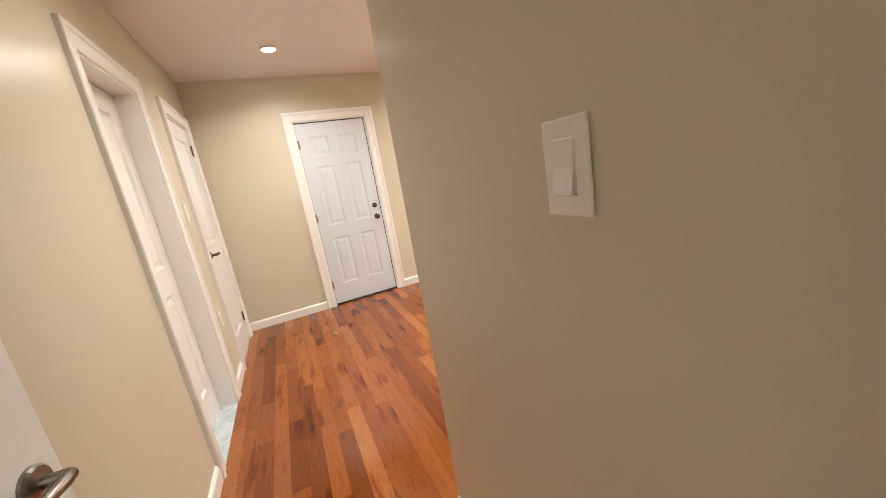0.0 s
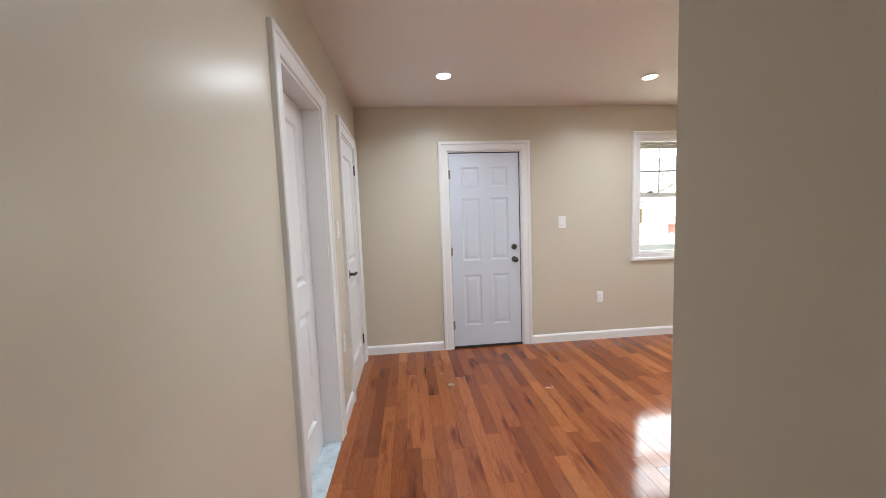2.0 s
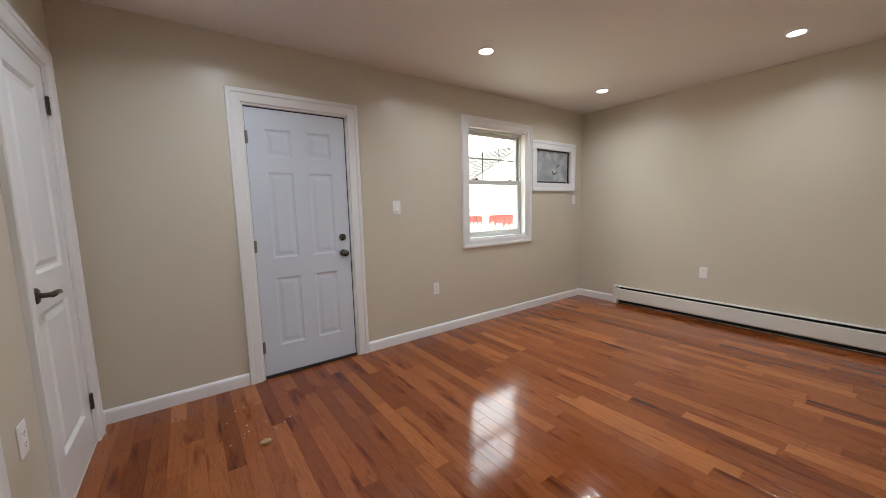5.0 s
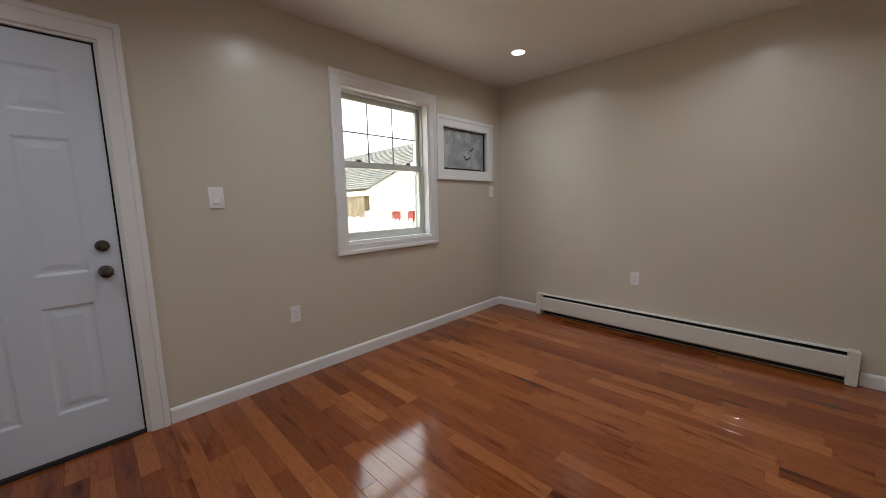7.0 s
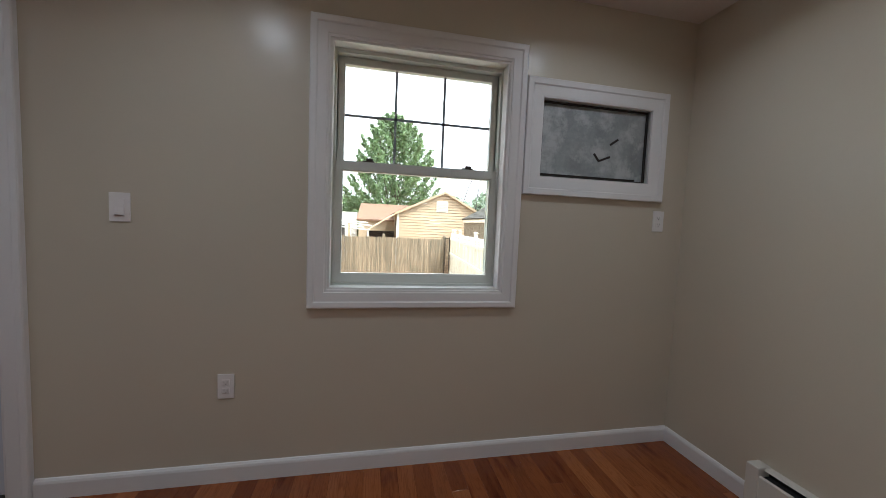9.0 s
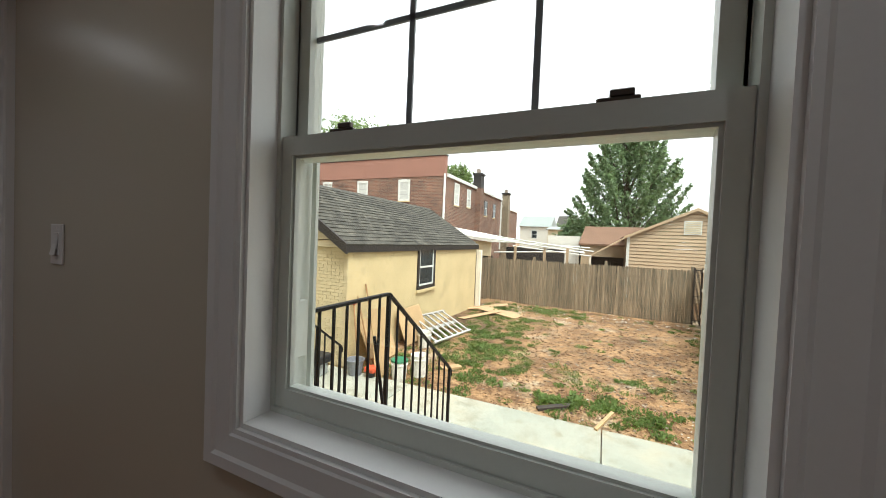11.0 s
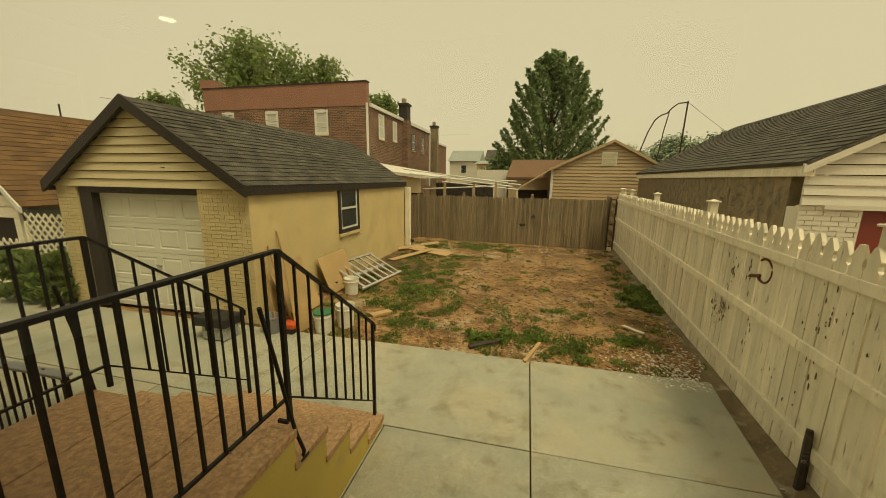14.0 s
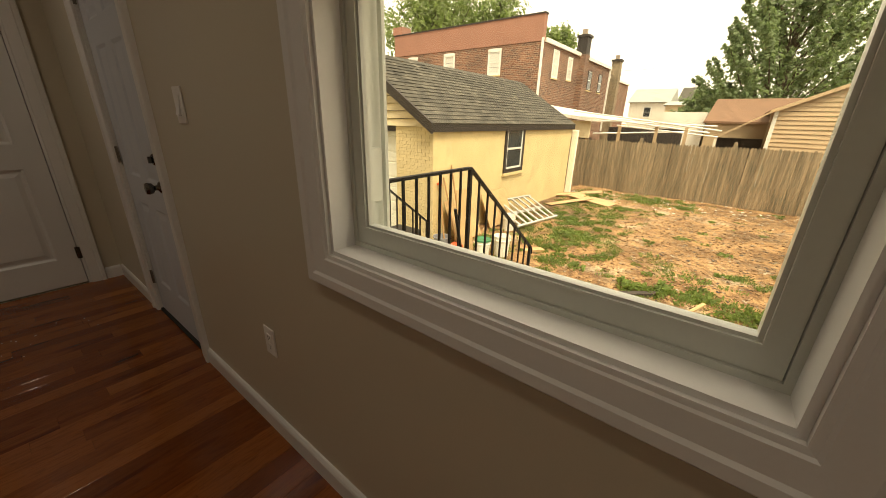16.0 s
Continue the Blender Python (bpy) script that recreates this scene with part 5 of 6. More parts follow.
peeled_paint(side_fence())
# a rust-brown mark on the pickets, built up here as a bent bar
hook = thing("loop_mark", "rust-brown curved loop mark on the white fence", "iron loop")
bm = bmesh.new()
hy, hz = 4.48, 0.395
tube(bm, [(fence_x(hy) - 0.02, hy - 0.13 * math.sin(a), hz + 0.13 * math.cos(a)) for a in [radians(v) for v in range(-40, 231, 20)]], 0.013, 6)
tube(bm, [(fence_x(hy) - 0.02, hy + 0.22, hz - 0.11), (fence_x(hy) - 0.02, hy + 0.06, hz - 0.07)], 0.02, 6)
part("loop", bm, M_RUST, hook)
post = thing("charred_stake", "dark weathered wooden stake leaning by the fence", "stake")
bm = bmesh.new()
tube(bm, [(5.97, 3.27, G - 0.15), (5.98, 3.29, -1.0), (5.985, 3.31, -0.78), (5.988, 3.32, -0.70)], 0.038, 7, 0.025)
part("shaft", bm, M_RUSTBLACK, post)


# ---- neighbours' buildings ----
def turned(parent_m, obs):
    for o in obs:
        o.matrix_basis = parent_m @ o.matrix_basis


def right_garage():
    m = Matrix.Translation((7.86, 7.0, 0)) @ Matrix.Rotation(radians(-3.4), 4, "Z")
    d = thing("neighbour_garage", "neighbour's garage with rough stone wall, white siding and dark roof", "garage", m)
    w, ln, ze, zr = 7.1, 11.7, 1.66, 3.66
    prism_roof(d, "roof", -0.12, w / 2, w + 0.12, ze, zr, ze, -0.15, ln, 0.06, M_SHINGLE, course=0.17, tab=0.35)
    rake(d, -0.12, w / 2, w + 0.12, ze - 0.02, zr - 0.02, ze - 0.02, -0.10, 0.16, M_SIDING_W)
    part("stone_wall", boxes((0.0, 0.3, 0.35, ln - 0.2, G - 0.1, ze - 0.16)), M_ROUGHCAST, d, "rough brown stone side wall")
    random.seed(21)
    for k in range(46):
        y, z = random.uniform(0.5, ln - 0.6), random.uniform(0.0, ze - 0.4)
        bm = bmesh.new()
        bmesh.ops.create_icosphere(bm, subdivisions=1, radius=1.0, matrix=Matrix.Translation((0.0, y, z)) @ Matrix.Diagonal((0.03, random.uniform(0.10, 0.2), random.uniform(0.05, 0.09), 1)))
        part("stone", bm, M_ROUGHCAST, d)
    part("eave_board", boxes((-0.06, 0.06, -0.1, ln - 0.1, ze - 0.22, ze - 0.05), bevel=0.008), M_FENCE_W, d, "flaking white eave board")
    pier = part("corner_pier", boxes((0.005, 0.82, 0.02, 0.34, G - 0.1, 0.95)), M_SIDING_W, d, "white painted brick corner")
    z, r = G, 0
    while z < 0.92:
        x = 0.0 - (0.11 if r % 2 else 0)
        while x < 0.82:
            a, b = max(0.0, x), min(0.82, x + 0.22)
            if b - a > 0.04:
                wd = round(b - a - 0.01, 3)
                o = new("brick", brick_mesh(wd, 0.07, 0.1, M_SIDING_W, (wd, "white")))
                o.location, o.parent = (a, random.uniform(-0.004, 0.003), z), pier
            x += 0.22
        z += 0.082
        r += 1
    gable_boards(d, 0.0, w / 2, w, ze - 0.12, zr - 0.12, ze - 0.12, 0.98, 0.0, 0.16, M_SIDING_W)
    part("frieze", boxes((0.3, w, -0.04, 0.0, 0.93, 1.0)), M_SIDING_W, d)
    part("red_door", boxes((0.82, 3.6, 0.05, 0.11, G, 0.93)), M_RED, d, "dark red wooden door")
    for x in (1.28, 1.74, 2.2, 2.66, 3.12):
        part("door_groove", boxes((x - 0.012, x + 0.012, 0.042, 0.052, G, 0.93)), M_DARK, d)
    part("front_wall", boxes((3.6, w, 0.02, 0.3, G - 0.1, 0.93)), M_SIDING_W, d)
    part("back_wall", boxes((0.3, w, ln - 0.4, ln - 0.2, G - 0.1, ze - 0.1)), M_ROUGHCAST, d)


right_garage()


def tan_garage():
    d = thing("tan_garage", "tan lap-sided garage with a gable vent behind the fence", "garage")
    xa, xr, xb, ze, zr, y = 4.75, 7.62, 10.1, 1.95, 3.32, 20.0
    prism_roof(d, "roof", xa - 0.2, xr, xb + 0.2, ze - 0.08, zr, ze - 0.08, y - 0.15, y + 7, 0.07, M_SHINGLE_T, course=0.2, tab=0.4)
    rake(d, xa - 0.2, xr, xb + 0.2, ze - 0.06, zr + 0.02, ze - 0.06, y - 0.14, 0.14, M_SIDING_T)
    gable_boards(d, xa, xr, xb, ze, zr - 0.08, ze, G, y, 0.17, M_SIDING_T)
    part("corner_trim", boxes((xa - 0.06, xa + 0.07, y - 0.04, y + 0.05, G, ze - 0.05)), M_VINYL, d, "white corner trim")
    part("side_wall", boxes((xa, xa + 0.15, y + 0.05, y + 6.8, G, ze - 0.1)), M_SIDING_T, d)
    v = part("vent", boxes((7.12, 7.84, y - 0.05, y - 0.021, 2.05, 2.72)), M_VINYL, d, "cream louvred gable vent")
    for k in range(7):
        part("louvre", boxes((7.17, 7.79, y - 0.065, y - 0.045, 2.10 + 0.085 * k, 2.15 + 0.085 * k)), M_SIDING, v)


tan_garage()


def brown_roof_house():
    d = thing("low_brown_roof", "low shed with a brown shingle roof", "shed")
    bm = bmesh.new()
    v = [bm.verts.new(p) for p in ((2.2, 23.0, 1.45), (6.6, 23.0, 1.45), (6.6, 26.0, 2.65), (2.4, 26.0, 2.65), (2.2, 23.0, 1.35), (6.6, 23.0, 1.35), (6.6, 26.0, 2.55), (2.4, 26.0, 2.55))]
    for q in ((0, 1, 2, 3), (7, 6, 5, 4), (0, 4, 5, 1), (1, 5, 6, 2), (2, 6, 7, 3), (3, 7, 4, 0)):
        bm.faces.new([v[i] for i in q])
    part("roof", bm, M_SHINGLE_T, d)
    part("walls", boxes((2.35, 6.4, 23.2, 26, G, 1.36)), M_SIDING_T, d)
    # open lean-to with a slanting tan roof and white poles
    bm = bmesh.new()
    v = [bm.verts.new(p) for p in ((2.9, 19.6, 0.75), (4.7, 19.6, 1.92), (4.7, 22.5, 1.92), (2.9, 22.5, 0.75), (2.9, 19.6, 0.68), (4.7, 19.6, 1.85), (4.7, 22.5, 1.85), (2.9, 22.5, 0.68))]
    for q in ((0, 1, 2, 3), (7, 6, 5, 4), (0, 4, 5, 1), (1, 5, 6, 2), (2, 6, 7, 3), (3, 7, 4, 0)):
        bm.faces.new([v[i] for i in q])
    part("lean_to_roof", bm, M_SIDING_T, d)
    # near-black panel added for the shade under the lean-to roof
    part("shade_panel", boxes((2.9, 4.7, 22.3, 22.45, G, 0.7)), M_FASCIA, d)
    part("lean_to_post", boxes((2.95, 3.05, 19.62, 19.72, G, 0.72)), M_FENCE_W, d)


brown_roof_house()


def brick_house():
    d = thing("brick_row_house", "two-storey red brick row house with brown-red parapet", "house")
    x0, x1, y0, y1, z1 = -19.0, -6.65, 22.0, 46.0, 5.75
    body = part("wall", boxes((x0, x1, y0, y1 - 9, G - 0.1, z1)), M_FARBRICK, d, "red brick wall")
    part("wall", boxes((x0, x1 - 0.3, y1 - 9, y1, G - 0.1, z1 - 0.6)), M_FARBRICK, d)
    part("parapet", boxes((x0 - 0.02, x1 + 0.02, y0 - 0.03, y0 + 0.35, 5.75, 7.15)), M_PARAPET, d, "brown-red stucco parapet")
    part("coping", boxes((x0 - 0.05, x1 + 0.06, y0 - 0.07, y0 + 0.39, 7.15, 7.23)), M_FASCIA, d)
    part("parapet_block", boxes((x0 - 0.1, x0 + 0.85, y0 - 0.08, y0 + 0.9, 7.23, 7.75)), M_PARAPET, d)
    part("roof_edge", boxes((x1 - 0.2, x1 + 0.12, y0 + 0.36, y1 - 9, 5.75, 5.98)), M_VINYL, d, "white roof edge")
    part("roof_edge", boxes((x1 - 0.4, x1 - 0.2, y1 - 9, y1, 5.15, 5.35)), M_VINYL, d)
    part("roof", boxes((x0, x1, y0 + 0.36, y1 - 9, 5.75, 5.8)), M_FASCIA, d)
    part("downpipe", boxes((x1 - 0.02, x1 + 0.12, y0 - 0.1, y0 - 0.032, 1.2, 5.9)), M_VINYL, d, "white downpipe")
    part("downpipe", boxes((x1, x1 + 0.12, 36.7, 36.85, 0.5, 5.7)), M_VINYL, d)
    front = Matrix(((1, 0, 0, 0), (0, 0, -1, y0), (0, 1, 0, 0), (0, 0, 0, 1)))
    sidem = Matrix(((0, 0, 1, x1), (1, 0, 0, 0), (0, 1, 0, 0), (0, 0, 0, 1)))
    for x, z, h in ((-9.88, 4.80, 1.35), (-13.6, 4.80, 1.35), (-17.1, 4.80, 1.35), (-9.88, 1.6, 1.5), (-13.6, 1.6, 1.5)):
        small_window(d, front @ Matrix.Translation((x, z, 0)), 0.78, h, 0.10, M_VINYL, True, M_CURTAIN)
        bm = bmesh.new()
        lathe(bm, [(0, 0.49), (0.05, 0.49)], front @ Matrix.Translation((x, z + h / 2 + 0.02, 0)) @ Matrix.Diagonal((1, 0.22, 1, 1)), 20)
        part("arched_head", bm, M_VINYL, d)
    for y, z, w, h in ((24.3, 4.75, 0.8, 1.5), (26.9, 4.75, 0.7, 1.3), (31.5, 4.4, 0.8, 1.3), (34.3, 4.4, 0.8, 1.3), (40.0, 4.0, 0.9, 1.3), (24.3, 1.2, 0.9, 1.3), (30, 1.2, 0.9, 1.3)):
        small_window(d, sidem @ Matrix.Translation((y, z, 0)), w, h, 0.08, M_VINYL if y < 28 else M_FASCIA, True, M_CURTAIN if y < 28 else M_WIN_DARK)
    for y, z, w in ((28.6, 7.0, 0.85), (38.2, 6.6, 0.8)):
        c = part("chimney", boxes((x1 - 0.3, x1 + 0.45, y, y + w, G, 5.9)), M_FARBRICK if y < 30 else M_ROUGHCAST, d)
        part("chimney_stack", boxes((x1 - 0.28, x1 + 0.43, y + 0.02, y + w - 0.02, 5.9, z)), M_FASCIA if y < 30 else M_ROUGHCAST, c, "soot-dark chimney stack")
        part("chimney_cap", boxes((x1 - 0.36, x1 + 0.51, y - 0.06, y + w + 0.06, z, z + 0.16)), M_FASCIA, c)
        part("flue", boxes((x1 - 0.1, x1 + 0.2, y + 0.2, y + 0.5, z + 0.16, z + 0.55)), M_MORTAR, c)


brick_house()


def back_extensions():
    d = thing("porch_extension", "low white flat roof and dark porches behind the fence", "porch")
    bm = bmesh.new()
    v = [bm.verts.new(p) for p in ((-6.6, 17.5, 2.05), (-1.8, 17.5, 1.45), (-1.2, 23.5, 1.45), (-6.6, 23.5, 2.3), (-6.6, 17.5, 1.9), (-1.8, 17.5, 1.3), (-1.2, 23.5, 1.3), (-6.6, 23.5, 2.15))]
    for q in ((0, 1, 2, 3), (7, 6, 5, 4), (0, 4, 5, 1), (1, 5, 6, 2), (2, 6, 7, 3), (3, 7, 4, 0)):
        bm.faces.new([v[i] for i in q])
    part("flat_roof", bm, M_SIDING_W, d, "white painted flat roof")
    part("porch_wall", boxes((-6.4, -1.9, 17.9, 18.05, 0.55, 1.32)), M_SIDING, d)
    part("porch_wall", boxes((-6.4, -1.9, 18.3, 18.5, G, 0.55)), M_FASCIA, d)
    for x in (-2.0, -0.6, 0.9, 2.0):
        part("post", boxes((x - 0.06, x + 0.06, 18.0, 18.12, G, 1.15)), M_SIDING_T, d)
    for k, (xa, za, xb, zb) in enumerate(((-2.6, 1.75, 3.2, 1.05), (-2.4, 1.55, 2.8, 0.95), (-1.6, 1.35, 3.0, 1.22), (-0.8, 1.15, 3.1, 0.80), (-1.9, 0.75, 2.7, 1.0))):
        bm = bmesh.new()
        tube(bm, [(xa, 17.4 + 0.3 * k, za), (xb, 17.8 + 0.3 * k, zb)], 0.032, 6)
        part("pipe", bm, M_VINYL, d)
    part("dark_shed", boxes((-1.7, 1.6, 20.5, 21.0, G, 1.05)), M_FASCIA, d)
    part("white_shed", boxes((0.2, 2.2, 24.0, 25.5, G, 1.9)), M_SIDING_W, d)


back_extensions()


def far_house(x0, x1, y, z, zr, wall, roof):
    d = thing("distant_house", "distant pale house with a grey gabled roof", "house", group="distant houses")
    part("wall", boxes((x0, x1, y, y + 8, G, z)), wall, d)
    bm = bmesh.new()
    v = [bm.verts.new(p) for p in ((x0 - 0.3, y - 0.3, z), (x1 + 0.3, y - 0.3, z), (x1 + 0.3, y + 4, zr), (x0 - 0.3, y + 4, zr), (x1 + 0.3, y + 8.3, z), (x0 - 0.3, y + 8.3, z))]
    for q in ((0, 1, 2, 3), (3, 2, 4, 5), (0, 3, 5), (1, 4, 2)):
        bm.faces.new([v[i] for i in q])
    part("roof", bm, roof, d)
    f = Matrix(((1, 0, 0, (x0 + x1) / 2), (0, 0, -1, y), (0, 1, 0, z - 1.3), (0, 0, 0, 1)))
    small_window(d, f, 0.9, 1.3, 0.08, M_VINYL, False)


M_ROOFGREY = paint("pale_grey_roof", (0.30, 0.33, 0.31), 0.9, 0.1, 1, 20, 0.1)
far_house(-9.5, -4.7, 60, 4.1, 6.1, M_SIDING_W, M_ROOFGREY)
far_house(-4.5, -1.6, 69.5, 4.8, 6.9, M_BLUEGREY, M_SHINGLE)
far_house(-3.5, -0.2, 50, 3.3, 3.9, M_SIDING, M_ROOFGREY)
far_house(32, 40, 75, 3.5, 6.5, M_SIDING_W, M_SHINGLE)
far_house(-62, -50, 30, 3.0, 6.0, M_SIDING_T, M_SHINGLE)
far_house(-46, -27.0, 16, 2.6, 4.4, M_BLUEGREY, M_SHINGLE)
far_house(46, 58, 45, 4.0, 7.5, M_SIDING_T, M_SHINGLE)


def left_house():
    d = thing("neighbour_house", "neighbour's slate-sided outbuilding with brown shingle roof", "house")
    xa, xr, xb, ze, zr, y = -15.67, -12.67, -9.67, 0.42, 3.29, 7.0
    prism_roof(d, "roof", xa, xr, xb, ze, zr, ze, y - 0.25, y + 9, 0.07, M_SHINGLE_B, course=0.2, tab=0.32)
    rake(d, xa, xr, xb, ze - 0.01, zr - 0.01, ze - 0.01, y - 0.24, 0.16, M_VINYL)
    gable_boards(d, xa + 0.2, xr, xb - 0.2, ze, zr - 0.12, ze, 0.35, y, 0.22, M_BLUEGREY)
    part("front_wall", boxes((xa + 0.2, -13.80, y - 0.02, y + 0.15, G, 0.35)), M_BLUEGREY, d)
    part("front_wall", boxes((-10.12, xb - 0.2, y - 0.02, y + 0.15, G, 0.35)), M_BLUEGREY, d)
    for z0, z1, out in ((0.39, 0.70, 0.14), (0.08, 0.385, 0.12)):
        part("beam", boxes((-13.85, -10.08, y - out, y - 0.042, z0, z1), bevel=0.01), M_FENCE_W, d, "white painted beam")
    for x in (-13.68, -10.24):
        part("post", boxes((x - 0.11, x + 0.11, y - 0.10, y + 0.05, G, 0.075)), M_FENCE_W, d)
    # near-black sheet set back between the posts, standing for the unlit interior
    part("opening_shade", boxes((-13.79, -10.13, y + 0.4, y + 0.5, G, 0.40)), M_FASCIA, d)
    part("side_wall", boxes((xb - 0.4, xb - 0.25, y + 0.16, y + 8.8, G, 0.5)), M_BLUEGREY, d)


left_house()
dish = thing("satellite_dish", "satellite dish on a gable wall, coloured grey for the shade there", "satellite dish")
m = Matrix.Translation((-11.95, 6.45, 1.86)) @ Vector((0.28, -0.95, 0.12)).to_track_quat("Z", "Y").to_matrix().to_4x4() @ Matrix.Diagonal((0.84, 1.0, 0.84, 1))
bm = bmesh.new()
lathe(bm, [(0.10, 0.58), (0.03, 0.42), (0.0, 0.15), (-0.015, 0.15), (0.015, 0.43), (0.085, 0.59)], m, 24)
part("reflector", bm, M_DISH, dish)
bm = bmesh.new()
tube(bm, [m @ Vector((0, -0.5, 0.05)), m @ Vector((0, -0.35, 0.5))], 0.02, 6)
tube(bm, [m @ Vector((0, 0, -0.01)), m @ Vector((0.0, -0.3, -0.45))], 0.03, 6)
part("arm", bm, M_GALV, dish)

# lattice screen beside the garage
lat = thing("lattice_screen", "white diagonal lattice screen beside the garage", "lattice")
bm = bmesh.new()


def lattice_panel(u0, u1, z0, z1, y):
    s = 0.19
    for sgn in (1, -1):
        c = -(z1 - z0)
        while c < (u1 - u0) + (z1 - z0):
            pts = []
            # a slat runs at 45 degrees; clip it to the panel
            a0, b0 = c, 0.0
            ta, tb = 0.0, z1 - z0
            ua, ub = (c + ta, c + tb)
            lo, hi = max(ta, -c), min(tb, (u1 - u0) - c)
            if hi - lo > 0.03:
                p = [(c + lo, lo), (c + hi, hi)]
                q = []
                for u, w in p:
                    uu = u0 + u if sgn > 0 else u1 - u
                    q.append((uu, z0 + w))
                (ua, wa), (ub, wb) = q
                dx = 0.024 * 0.7071
                yy = y + 0.006 * sgn
                for t0, t1 in ((-0.004, 0.004),):
                    v = [bm.verts.new((ux + ox, yy + t, wz + oz)) for t in (t0, t1) for ux, wz, ox, oz in ((ua, wa, -dx * sgn, dx), (ub, wb, -dx * sgn, dx), (ub, wb, dx * sgn, -dx), (ua, wa, dx * sgn, -dx))]
                    for f in ((0, 1, 2, 3), (7, 6, 5, 4), (0, 4, 5, 1), (1, 5, 6, 2), (2, 6, 7, 3), (3, 7, 4, 0)):
                        bm.faces.new([v[i] for i in f])
            c += s


lattice_panel(-9.6, -6.40, -1.1, -0.04, 5.1)
lattice_panel(-6.36, -5.22, -1.1, 0.52, 5.1)
part("slats", bm, M_FENCE_W, lat)["kind"] = "stuff"
part("frame", boxes((-9.6, -6.0, 5.085, 5.115, -1.04, -0.99), (-6.40, -6.36, 5.08, 5.12, G, 0.35), (-7.8, -7.75, 5.08, 5.12, G, 0.1)), M_FENCE_W, lat)

# pole frame and wires beyond the neighbour's garage
frame_pole = thing("pipe_frame", "thin dark bent pipe frame above the roofs", "pipe frame")
bm = bmesh.new()
tube(bm, [(10.75, 20.5, 0.5), (10.80, 20.5, 3.2), (10.85, 20.5, 5.15)], 0.035, 6)
tube(bm, [(8.75, 20.5, 1.9), (9.0, 20.5, 2.9), (9.25, 20.5, 3.75), (9.5, 20.5, 4.3), (9.75, 20.5, 4.52), (10.0, 20.5, 4.6), (10.2, 20.5, 4.85), (10.45, 20.5, 5.05), (10.82, 20.5, 5.08)], 0.03, 6)
tube(bm, [(9.75, 20.5, 2.0), (9.95, 20.5, 3.8), (10.1, 20.5, 4.72)], 0.025, 6)
part("pipes", bm, M_RUSTBLACK, frame_pole)
for a, b in (((10.85, 20.5, 5.1), (22, 34, 4.0)), ((-13.1, 7.2, 3.3), (-40, 3, 4.5)), ((-11.0, 10, 3.9), (-3, 40, 6))):
    w = thing("overhead_wire", "thin dark overhead wire", "wire", group="overhead wires")
    bm = bmesh.new()
    pts = [Vector(a).lerp(Vector(b), k / 10) - Vector((0, 0, 0.5 * math.sin(math.pi * k / 10))) for k in range(11)]
    tube(bm, pts, 0.008, 4)
    part("cable", bm, M_FASCIA, w)
aerial = thing("roof_aerial", "short dark pole on a brown roof ridge", "aerial")
bm = bmesh.new()
tube(bm, [(-13.0, 10.0, 3.2), (-13.0, 10.0, 3.75)], 0.03, 6)
part("mast", bm, M_FASCIA, aerial)


# ---- trees and plants ----
def leaf(bm, p, n, s, rnd):
    """One small bent leaf spray."""
    a = Vector((rnd.gauss(0, 1), rnd.gauss(0, 1), rnd.gauss(0, 0.8)))
    b = n.cross(a)
    if b.length < 0.05:
        return
    b.normalize()
    a = b.cross(n).normalized()
    v = [bm.verts.new(p + a * s - n * 0.2 * s), bm.verts.new(p + b * 0.6 * s), bm.verts.new(p - a * s - n * 0.25 * s), bm.verts.new(p - b * 0.6 * s)]
    bm.faces.new((v[0], v[1], v[3]))
    bm.faces.new((v[1], v[2], v[3]))


